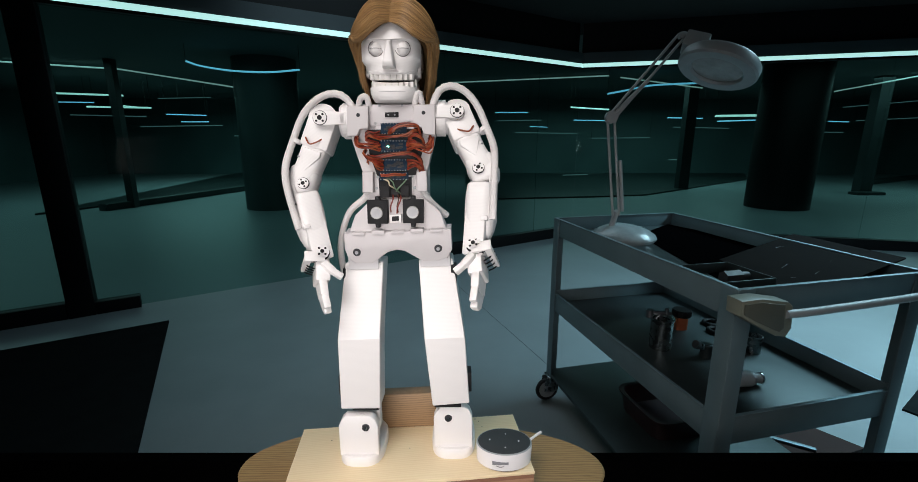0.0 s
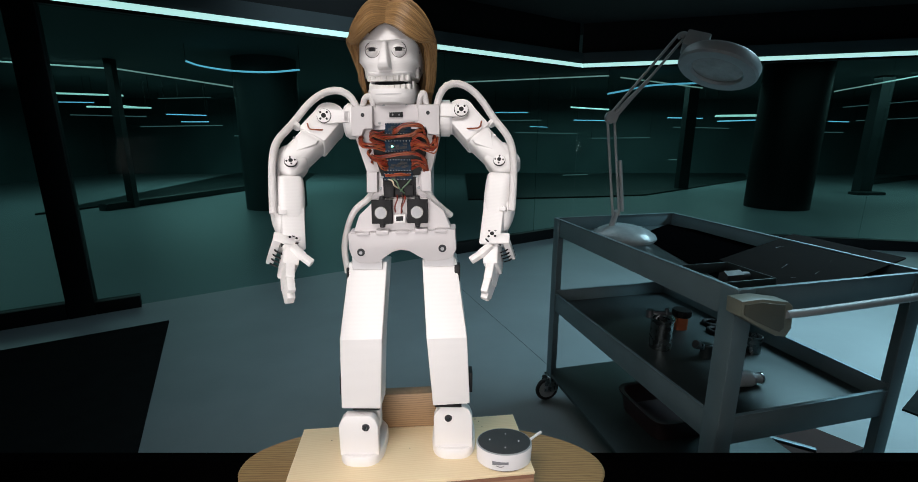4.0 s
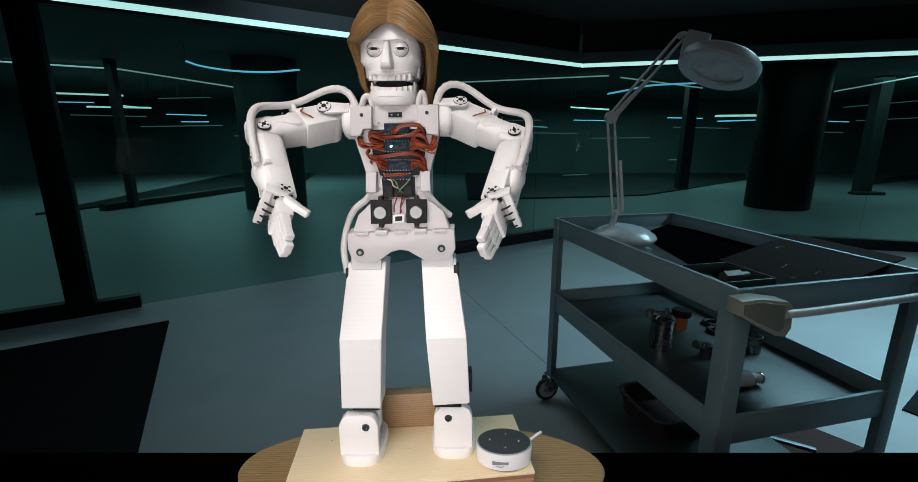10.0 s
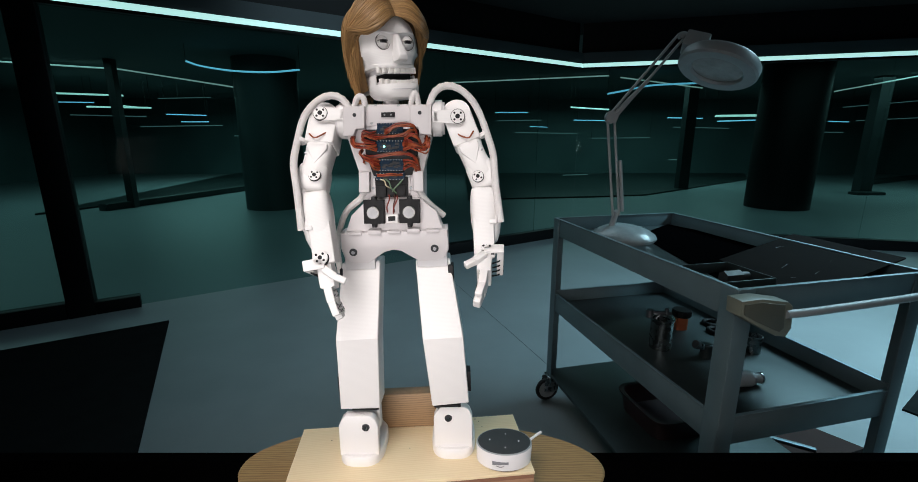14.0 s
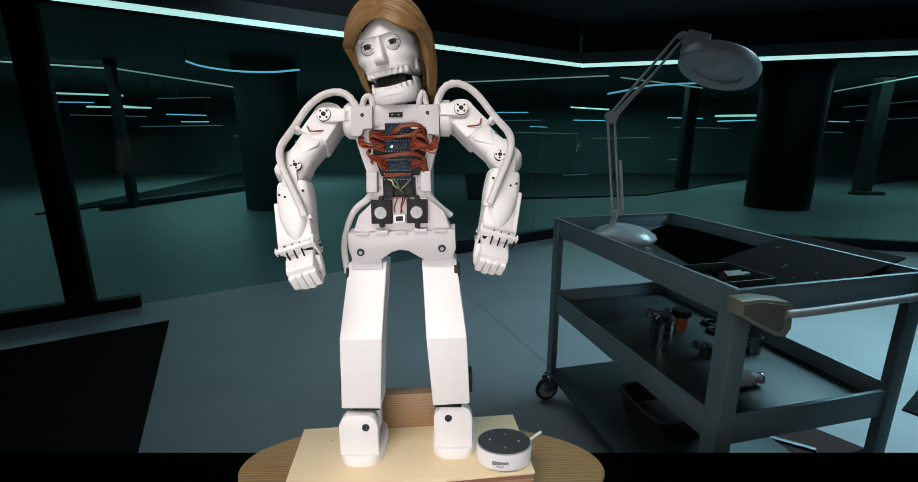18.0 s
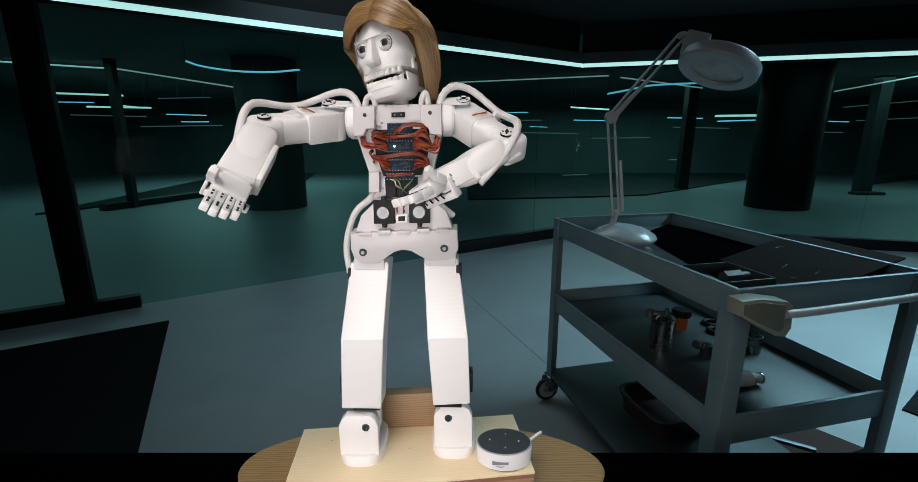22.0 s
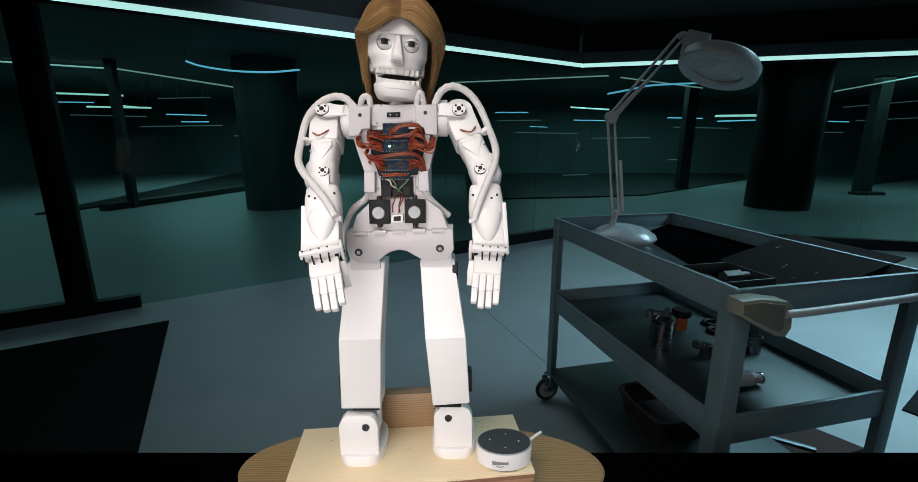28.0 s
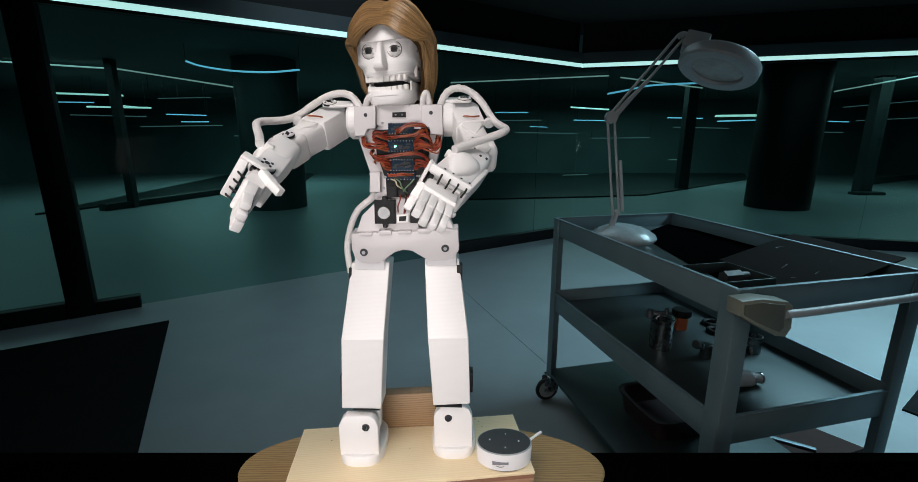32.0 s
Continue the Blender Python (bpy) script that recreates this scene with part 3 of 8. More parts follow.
part("carrier_plate", plate([(-0.0244, 0.5587), (0.0327, 0.5603), (0.0310, 0.4494), (-0.0260, 0.4476)], 0.001, 0.005, 0.001), TORSO_PLASTIC, torso)

# flat black plate that paints the shade between and behind the wires
part("wire_shade", plate([(-0.038, 0.5450), (0.0460, 0.5470), (0.0440, 0.5100), (0.0340, 0.4780), (-0.0240, 0.4760), (-0.0350, 0.5100)], 0.0000, 0.0045, 0.001), BLACK, torso, "black plate for the shade behind the wiring")
part("power_board", plate([(-0.0217, 0.4742), (0.0279, 0.4759), (0.0282, 0.4458), (-0.0208, 0.4440)], -0.003, 0.0005, 0.0004), BLACK, torso, "dark power board")
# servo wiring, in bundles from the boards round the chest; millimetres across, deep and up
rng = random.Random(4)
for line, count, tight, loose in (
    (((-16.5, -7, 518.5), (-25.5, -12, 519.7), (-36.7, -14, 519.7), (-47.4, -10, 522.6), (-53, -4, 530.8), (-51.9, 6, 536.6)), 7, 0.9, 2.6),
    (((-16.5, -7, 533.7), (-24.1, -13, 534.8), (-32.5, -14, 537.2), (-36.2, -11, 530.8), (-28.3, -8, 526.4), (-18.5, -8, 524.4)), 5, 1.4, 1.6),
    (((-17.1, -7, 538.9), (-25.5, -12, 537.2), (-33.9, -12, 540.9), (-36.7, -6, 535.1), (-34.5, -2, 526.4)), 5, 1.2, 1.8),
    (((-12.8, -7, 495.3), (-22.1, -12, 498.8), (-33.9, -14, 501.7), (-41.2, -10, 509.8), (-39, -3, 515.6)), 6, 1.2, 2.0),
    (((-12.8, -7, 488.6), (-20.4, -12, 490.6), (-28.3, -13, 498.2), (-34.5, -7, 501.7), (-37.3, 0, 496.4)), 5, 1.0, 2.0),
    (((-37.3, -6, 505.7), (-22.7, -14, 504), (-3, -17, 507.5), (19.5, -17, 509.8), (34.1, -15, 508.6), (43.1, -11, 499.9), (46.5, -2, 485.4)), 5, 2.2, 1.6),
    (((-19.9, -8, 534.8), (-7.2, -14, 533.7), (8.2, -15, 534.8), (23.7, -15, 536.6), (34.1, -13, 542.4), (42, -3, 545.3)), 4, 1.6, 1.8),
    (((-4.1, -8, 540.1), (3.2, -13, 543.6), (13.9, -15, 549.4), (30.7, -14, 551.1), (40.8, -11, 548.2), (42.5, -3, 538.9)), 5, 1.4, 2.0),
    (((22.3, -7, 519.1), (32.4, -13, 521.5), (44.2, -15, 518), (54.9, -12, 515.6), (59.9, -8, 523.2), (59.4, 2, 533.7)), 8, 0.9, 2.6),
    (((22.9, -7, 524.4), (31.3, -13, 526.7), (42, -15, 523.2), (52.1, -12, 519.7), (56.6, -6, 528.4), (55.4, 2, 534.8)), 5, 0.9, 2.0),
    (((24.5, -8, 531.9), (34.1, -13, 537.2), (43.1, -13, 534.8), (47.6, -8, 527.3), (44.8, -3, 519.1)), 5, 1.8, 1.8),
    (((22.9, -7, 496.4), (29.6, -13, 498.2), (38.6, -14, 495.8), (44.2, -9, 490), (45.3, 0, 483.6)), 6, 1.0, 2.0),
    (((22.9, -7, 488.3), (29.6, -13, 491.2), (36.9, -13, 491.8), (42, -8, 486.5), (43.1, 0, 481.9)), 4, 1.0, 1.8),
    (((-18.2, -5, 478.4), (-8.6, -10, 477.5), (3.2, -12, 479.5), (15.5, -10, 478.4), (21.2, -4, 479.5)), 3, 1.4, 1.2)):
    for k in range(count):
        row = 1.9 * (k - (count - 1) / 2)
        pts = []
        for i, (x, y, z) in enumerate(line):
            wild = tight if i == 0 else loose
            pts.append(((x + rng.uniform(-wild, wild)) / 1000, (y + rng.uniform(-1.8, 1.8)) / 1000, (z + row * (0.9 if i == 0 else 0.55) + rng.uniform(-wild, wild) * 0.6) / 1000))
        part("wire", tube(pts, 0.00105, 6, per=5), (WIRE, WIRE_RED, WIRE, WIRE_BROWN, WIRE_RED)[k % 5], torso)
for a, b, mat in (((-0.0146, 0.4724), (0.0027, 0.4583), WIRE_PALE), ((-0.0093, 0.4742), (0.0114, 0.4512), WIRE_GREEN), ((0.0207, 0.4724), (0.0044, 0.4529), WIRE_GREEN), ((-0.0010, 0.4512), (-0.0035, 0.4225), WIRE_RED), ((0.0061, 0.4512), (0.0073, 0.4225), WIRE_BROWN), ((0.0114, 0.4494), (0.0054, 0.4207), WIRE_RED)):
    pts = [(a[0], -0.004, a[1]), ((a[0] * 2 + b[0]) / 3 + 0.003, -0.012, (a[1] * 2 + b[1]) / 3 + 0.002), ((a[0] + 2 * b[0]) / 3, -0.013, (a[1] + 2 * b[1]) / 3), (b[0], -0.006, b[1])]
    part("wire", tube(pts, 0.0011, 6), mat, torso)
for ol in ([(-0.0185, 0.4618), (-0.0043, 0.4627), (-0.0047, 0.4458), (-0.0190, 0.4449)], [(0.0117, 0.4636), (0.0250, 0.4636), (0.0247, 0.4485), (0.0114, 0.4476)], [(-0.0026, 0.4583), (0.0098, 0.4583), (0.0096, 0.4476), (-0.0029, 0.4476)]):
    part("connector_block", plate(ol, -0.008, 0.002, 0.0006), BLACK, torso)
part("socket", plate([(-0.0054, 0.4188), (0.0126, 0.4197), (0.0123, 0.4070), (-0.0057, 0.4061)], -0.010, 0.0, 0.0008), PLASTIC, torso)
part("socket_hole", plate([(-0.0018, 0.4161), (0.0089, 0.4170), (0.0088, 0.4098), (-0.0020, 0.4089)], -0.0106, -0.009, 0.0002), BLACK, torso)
for (cx, cz) in ((-0.0232, 0.4225), (0.0306, 0.4234)):
    w = 0.0155
    part("sonar_case", plate([(cx - w, cz - w * 1.12), (cx - 0.004, cz - w * 1.12), (cx - 0.003, cz - w * 1.5), (cx + 0.003, cz - w * 1.5), (cx + 0.004, cz - w * 1.12), (cx + w, cz - w * 1.12), (cx + w, cz + w * 1.2), (cx + 0.004, cz + w * 1.2), (cx + 0.003, cz + w * 1.55), (cx - 0.003, cz + w * 1.55), (cx - 0.004, cz + w * 1.2), (cx - w, cz + w * 1.2)], -0.012, 0.0, 0.0008), BLACK, torso, "black distance sensor case")
    bm = rod(bmesh.new(), (cx, -0.011, cz), (cx, -0.020, cz), 0.0090, seg=28)
    part("sonar_barrel", bm, PIN, torso, "silver sensor barrel")
    part("sonar_mesh", rod(bmesh.new(), (cx, -0.0195, cz), (cx, -0.0203, cz), 0.0078, seg=24), SILVER, torso)
    for s in (-1.38, 1.42):
        screws(torso, [(cx, -0.012, cz + s * w, 0.0014)], mat=CHIP)

# shoulders
for sx, (cx, cz), ol in ((-1, (-0.0667, 0.5595), [(-0.1154, 0.5721), (-0.1080, 0.5805), (-0.0701, 0.5821), (-0.0699, 0.5671), (-0.1089, 0.5646)]), (1, (0.0717, 0.5637), [(0.1157, 0.5771), (0.1079, 0.5855), (0.0718, 0.5855), (0.0717, 0.5713), (0.1079, 0.5688)])):
    bm = bmesh.new()
    rod(bm, (cx - sx * 0.006, 0.022, cz), (cx + sx * 0.008, 0.022, cz), 0.027, seg=32)
    part("shoulder_disc", bm, PLASTIC, torso)
    bm = bmesh.new()
    rod(bm, (cx + sx * 0.008, 0.022, cz), (cx + sx * 0.012, 0.022, cz), 0.024, seg=32)
    part("shoulder_ring", bm, PLASTIC_GREY, torso)

# loose cable sleeves: behind the neck and at the hips
for pts in ([(-0.0496, 0.5788), (-0.0440, 0.5905), (-0.0354, 0.5905), (-0.0326, 0.5721)], [(0.0338, 0.5738), (0.0367, 0.5905), (0.0419, 0.5971), (0.0459, 0.5788)]):
    part("cable_sleeve", tube([(x, -0.002 if 0 < i < 3 else 0.004, z) for i, (x, z) in enumerate(pts)], 0.0045, 10), HOSE, torso)
for pts in ([(-0.0390, 0.4565), (-0.0475, 0.4422), (-0.0715, 0.4225), (-0.0861, 0.3952), (-0.0932, 0.3601), (-0.0895, 0.3187)], [(0.0444, 0.4565), (0.0531, 0.4404), (0.0664, 0.4261), (0.0806, 0.4134)]):
    part("cable_sleeve", tube([(x, 0.002 + 0.010 * min(i, 3), z) for i, (x, z) in enumerate(pts)], 0.0052, 10), HOSE, torso)

# pelvis
pelvis = part("pelvis", plate([(-0.0765, 0.3897), (0.0878, 0.3970), (0.0896, 0.3647), (0.0822, 0.3507), (0.0685, 0.3461), (0.0439, 0.3451), (0.0294, 0.3535), (0.0160, 0.3619), (0.0033, 0.3638), (-0.0104, 0.3601), (-0.0253, 0.3489), (-0.0365, 0.3414), (-0.0621, 0.3414), (-0.0735, 0.3507), (-0.0775, 0.3657)], -0.006, 0.028, 0.002), TORSO_PLASTIC, robot, "white hinged pelvis plate")
for k in range(5):
    x0, z0 = (-0.0683, 0.3897)
    x1, z1 = (0.0806, 0.3961)
    cx, cz = x0 + (x1 - x0) * (k + 0.5) / 5, z0 + (z1 - z0) * (k + 0.5) / 5
    part("hinge_knuckle", one_cube(cx - 0.010, cx + 0.010, -0.0085, 0.004, cz - 0.0025, cz + (0.0045 if k % 2 else 0.002), 0.0012), TORSO_PLASTIC, pelvis)
for x, z in ((-0.0586, 0.3601), (0.0678, 0.3666)):
    part("hip_washer", rod(bmesh.new(), (x, -0.005, z), (x, -0.0075, z), 0.0066, 0.0058, 20), CHIP, pelvis)
    part("hip_screw", rod(bmesh.new(), (x, -0.007, z), (x, -0.009, z), 0.0028, seg=8), STEEL, pelvis)

# legs; each turns about its ankle; the soles lie flat though the body leans back a little
FLAT = pose(0, 0.02, 0.0) @ pose(0, 0, 0, 3.72, 0, 0) @ pose(0, -0.02, 0.0)
LEGS = []
for sx, ankle, top_l, top_r, knee_l, knee_r, low_l, low_r in (
    (-1, (-0.0580, 0.0624), (-0.0822, 0.3395), (-0.0210, 0.3414), (-0.0929, 0.2224), (-0.0261, 0.2244), (-0.0984, 0.0975), (-0.0336, 0.0975)),
    (1, (0.0775, 0.0731), (0.0348, 0.3451), (0.0895, 0.3470), (0.0434, 0.2244), (0.1072, 0.2264), (0.0525, 0.1027), (0.1133, 0.1069))):
    ax, az = ankle
    rel = lambda p: (p[0] - ax, p[1] - az)
    kl, kr, ll, lr, tl, tr = rel(knee_l), rel(knee_r), rel(low_l), rel(low_r), rel(top_l), rel(top_r)
    bm = bmesh.new()
    front = ((tl, tr, 0.012), (kl, kr, -0.020), (ll, lr, -0.006))
    rows = [[bm.verts.new(c) for c in ((l[0], y, l[1]), (r[0], y, r[1]), (r[0], y + 0.048, r[1]), (l[0], y + 0.048, l[1]))] for l, r, y in front]
    for up, lo in zip(rows, rows[1:]):
        for i in range(4):
            bm.faces.new((up[i], up[(i + 1) % 4], lo[(i + 1) % 4], lo[i]))
    bm.faces.new(rows[0])
    bm.faces.new(rows[2])
    knee = [e for e in bm.edges if e.verts[0] in rows[1] and e.verts[1] in rows[1]]
    bmesh.ops.bevel(bm, geom=[e for e in bm.edges if e not in knee], offset=0.0022, segments=3, profile=0.5, affect="EDGES")
    leg = part("leg", bm, PLASTIC, robot, "flat-faced white leg bent at the knee", pose(ax, 0.0, az), smooth=19)
    part("ankle_post", one_cube(-0.020, 0.020, (0.012 if sx < 0 else 0.030) + 0.0005, (0.012 if sx < 0 else 0.030) + 0.02, -0.012, ll[1] + 0.01, 0.002), PLASTIC_GREY, leg)
    part("hip_post", one_cube((rel(top_l)[0] + rel(top_r)[0]) / 2 - 0.024, (rel(top_l)[0] + rel(top_r)[0]) / 2 + 0.024, 0.006, 0.035, rel(top_l)[1] - 0.01, rel(top_l)[1] + 0.03, 0.002), PLASTIC_GREY, leg)
    # black strip paints the shaded gap between leg and ankle
    part("ankle_gap_shade", one_cube(-0.022, 0.022, -0.0045, 0.008, ll[1] - 0.0035, ll[1] - 0.0002, 0.0004), BLACK, leg, "black strip for the shade in the gap above the ankle")
    ox = ll[0] if sx < 0 else lr[0]
    oz = ll[1] + 0.035
    part("side_servo", one_cube(ox - 0.004, ox + 0.004, 0.004, 0.03, oz - 0.016, oz + 0.018, 0.001), BLACK, leg, "dark side servo")
    tx = top_r[0] - ax if sx > 0 else top_l[0] - ax
    part("hip_servo", one_cube(tx - 0.003, tx + 0.006 * (1 if sx > 0 else 0.2), 0.006, 0.03, rel(top_l)[1] - 0.045, rel(top_l)[1] - 0.008, 0.001), BLACK, leg)
    LEGS.append(leg)
    dy = 0.018 if sx < 0 else 0.036
    fx = ax - (0.012 if sx < 0 else -0.0085)
    foot = part("foot", loft([(0.0, fx, 0.018 + dy, 0.037, 0.052, 3), (0.002, fx, 0.018 + dy, 0.038, 0.053, 3), (0.0165, fx, 0.018 + dy, 0.038, 0.053, 3), (0.0195, fx, 0.018 + dy, 0.036, 0.051, 3)], 32), PLASTIC, robot, "rounded white foot block", FLAT)
    hz = az + (0.007 if sx < 0 else 0.001)
    part("ankle_bracket", plate([(fx - 0.033, 0.016), (fx + 0.032, 0.016), (fx + 0.032, hz + 0.002), (fx + 0.027, hz + 0.014), (fx + 0.019, hz + 0.0205), (fx - 0.021, hz + 0.0205), (fx - 0.028, hz + 0.013), (fx - 0.033, hz + 0.001)], dy - 0.025, dy - 0.008, 0.002), PLASTIC, foot)
    part("ankle_washer", rod(bmesh.new(), (ax, dy - 0.0245, hz), (ax, dy - 0.027, hz), 0.0066, 0.0058, 20), CHIP, foot)
    part("ankle_screw", rod(bmesh.new(), (ax, dy - 0.0265, hz), (ax, dy - 0.0282, hz), 0.0030, seg=8), CHROME, foot)

# neck and head; the head's own origin lies between the eyes
neck = part("neck", loft([(0.55, 0.0, 0.035, 0.012, 0.012, 2), (0.60, 0.0, 0.035, 0.0125, 0.0125, 2), (0.625, 0.0, 0.04, 0.016, 0.016, 2)], 20), SHAFT, robot, "grey neck post")


def faceted(rows):
    """Mirrored cross-sections stacked up z: (z, front y, then (x, y) from the middle to the back)."""
    bm = bmesh.new()
    rings = []
    for z, y0, *side in rows:
        ring = [(0, y0)] + side + [(-x, y) for x, y in reversed(side)]
        rings.append([bm.verts.new((x / 1000, y / 1000, z / 1000)) for x, y in ring])
    for a, b in zip(rings, rings[1:]):
        for i in range(len(a)):
            bm.faces.new((a[i], a[(i + 1) % len(a)], b[(i + 1) % len(a)], b[i]))
    bm.faces.new(rings[0])
    bm.faces.new(rings[-1])
    bmesh.ops.bevel(bm, geom=[e for e in bm.edges if e.calc_face_angle(0) > 0.25], offset=0.0020, segments=3, profile=0.5, affect="EDGES")
    return bm


head = part("head", faceted([
    (47, 22, (10, 24), (20, 30), (28, 44), (20, 90)),
    (38, 6, (14, 7), (25, 12), (36, 30), (34, 95)),
    (20, 1, (14, 1.5), (29, 4), (41, 24), (40, 100)),
    (12.5, -0.5, (14, 0), (30, 2), (42.5, 20), (41, 100)),
    (10, 2.6, (14, 3), (30, 4.6), (43, 20), (41, 100)),
    (-9, 4.2, (14, 4.6), (30, 6.6), (43, 20), (41, 98)),
    (-13.5, 1.4, (13, 2.2), (28, 5), (43, 19), (40, 96)),
    (-20, 0.6, (12, 1.8), (25, 6), (38.5, 24), (37, 92)),
    (-34.5, 1.2, (12, 2.4), (24, 7), (36, 26), (34, 84))]), PLASTIC, robot, "white angular robot face with deep eyes", smooth=50)
bm = bmesh.new()
ns = [bm.verts.new(c) for c in ((-0.004, 0.0, 0.010), (0.004, 0.0, 0.010), (0.0092, 0.0, -0.019), (-0.0092, 0.0, -0.019), (-0.0022, -0.006, 0.008), (0.0022, -0.006, 0.008), (0.0068, -0.018, -0.0222), (-0.0068, -0.018, -0.0222), (0.0100, 0.0, -0.0290), (-0.0100, 0.0, -0.0290), (0.0080, -0.0150, -0.0285), (-0.0080, -0.0150, -0.0285))]
for f in ((4, 5, 6, 7), (0, 4, 7, 3), (1, 2, 6, 5), (0, 1, 5, 4), (7, 6, 10, 11), (3, 7, 11, 9), (2, 8, 10, 6), (9, 11, 10, 8), (0, 3, 9, 8, 2, 1)):
    bm.faces.new([ns[i] for i in f])
bmesh.ops.bevel(bm, geom=list(bm.edges), offset=0.0016, segments=2, profile=0.5, affect="EDGES")
part("nose", bm, PLASTIC, head)
part("brow", plate([(-0.0225, 0.0112), (-0.003, 0.0105), (0.003, 0.0105), (0.0235, 0.0120), (0.0235, 0.0136), (0.003, 0.0126), (-0.003, 0.0126), (-0.0225, 0.0130)], -0.0022, 0.012, 0.0008), PLASTIC, head)
for v in head.data.vertices:
    if v.co.z < -0.030:
        v.co.z += 3.0 * min(abs(v.co.x), 0.036) ** 2
bm = loft([(-0.0362, 0, 0.040, 0.0362, 0.0402, 2.3), (-0.0345, 0, 0.040, 0.0372, 0.0412, 2.3), (-0.0322, 0, 0.040, 0.0374, 0.0412, 2.3), (-0.0310, 0, 0.040, 0.0366, 0.0402, 2.3)], 48)
for v in bm.verts:
    v.co.z += 3.0 * v.co.x ** 2
part("cheek_band", bm, PLASTIC, head, smooth=30)
for sx in (-1, 1):
    part("cheek_servo", one_cube(sx * 0.037 - 0.005, sx * 0.037 + 0.0045, 0.040, 0.058, -0.032, -0.010, 0.002), PLASTIC, head)
    part("cheek_hole", rod(bmesh.new(), (sx * 0.0422, 0.046, -0.020), (sx * 0.0430, 0.046, -0.020), 0.0026, seg=12), CHIP, head)
    part("temple_screw", rod(bmesh.new(), (sx * 0.0422, 0.040, 0.004), (sx * 0.0434, 0.040, 0.004), 0.0020, seg=10), STEEL, head)
LIDS = []
for sx in (-1, 1):
    ex = sx * 0.0192
    part("eye_socket", ball(bmesh.new(), (ex, 0.0145, 0), 0.0112, 1, 0.72, 1, 24, 14), PLASTIC, head)
    part("eyeball", ball(bmesh.new(), (ex, 0.0088, 0), 0.0081, 1, 1, 1, 24, 14), EYE_WHITE, head)
    for name, r, wide, mat in (("iris", 0.00825, 44, IRIS), ("pupil", 0.00840, 23, BLACK)):
        bm = ball(bmesh.new(), (0, 0, 0), r, 1, 1, 1, 32, 32)
        bmesh.ops.rotate(bm, verts=bm.verts, matrix=Matrix.Rotation(radians(90), 3, "X"))
        bmesh.ops.delete(bm, geom=[v for v in bm.verts if v.co.y > -r * math.cos(radians(wide))], context="VERTS")
        part(name, bm, mat, head, m=pose(ex, 0.0088, 0.0003))
    ring = bmesh.new()
    n = 28
    line = [(ex + 0.0106 * math.cos(2 * math.pi * k / n), 0.0044, 0.0106 * math.sin(2 * math.pi * k / n)) for k in range(n + 1)]
    part("eye_rim", tube(line, 0.0006, 6, ring, per=0), RIM, head)
    bm = ball(bmesh.new(), (0, 0, 0), 0.0099, 1, 1, 1, 24, 16)
    bmesh.ops.delete(bm, geom=[v for v in bm.verts if v.co.z < -0.0005], context="VERTS")
    bmesh.ops.solidify(bm, geom=list(bm.faces), thickness=0.0013)
    LIDS.append((part("eyelid", bm, PLASTIC, head, m=pose(ex, 0.0088, 0, -30, 0, 0)), -30, 31))
    bm = ball(bmesh.new(), (0, 0, 0), 0.0101, 1, 1, 1, 24, 16)
    bmesh.ops.delete(bm, geom=[v for v in bm.verts if v.co.z > 0.0005], context="VERTS")
    bmesh.ops.solidify(bm, geom=list(bm.faces), thickness=0.0013)
    LIDS.append((part("eyelid", bm, PLASTIC, head, m=pose(ex, 0.0088, 0, 30, 0, 0)), 30, -24))
# edge faces take the rim grey, for the shadow line between the lids
for lid, _, _ in LIDS:
    lid.data.materials.append(RIM)
    for face in lid.data.polygons:
        if all(abs(lid.data.vertices[v].co.z) < 0.0009 for v in face.vertices):
            face.material_index = 1
TOOTH_X = (-0.0275, -0.0205, -0.0125, -0.0042, 0.0048, 0.013, 0.0205, 0.0275)
for k, x in enumerate(TOOTH_X):
    w = (0.0036, 0.0038, 0.0041, 0.0045, 0.0044, 0.0040, 0.0037, 0.0035)[k]
    y = 0.0045 + 14.0 * x * x
    part("upper_tooth", one_cube(-w, w, -0.0025, 0.003, -0.0034, 0.0050, 0.0008), TOOTH, head, m=pose(x * 1.02 + 0.001, y - 0.001, -0.0400 + 3.0 * x * x, 0, 0, -x * 1100))
part("upper_gum", loft([(-0.0415, 0.001, 0.04, 0.0290, 0.0362, 2.4), (-0.033, 0.001, 0.04, 0.0300, 0.0368, 2.4)], 32), PLASTIC_GREY, head)
# black fills here and below paint the shade inside the open mouth
part("palate_shade", loft([(-0.0430, 0.003, 0.04, 0.0272, 0.0335, 2.4), (-0.037, 0.003, 0.04, 0.0272, 0.0335, 2.4)], 24), BLACK, head)

part("mouth_shade", one_cube(-0.019, 0.025, 0.016, 0.055, -0.060, -0.036, 0.003), BLACK, head)
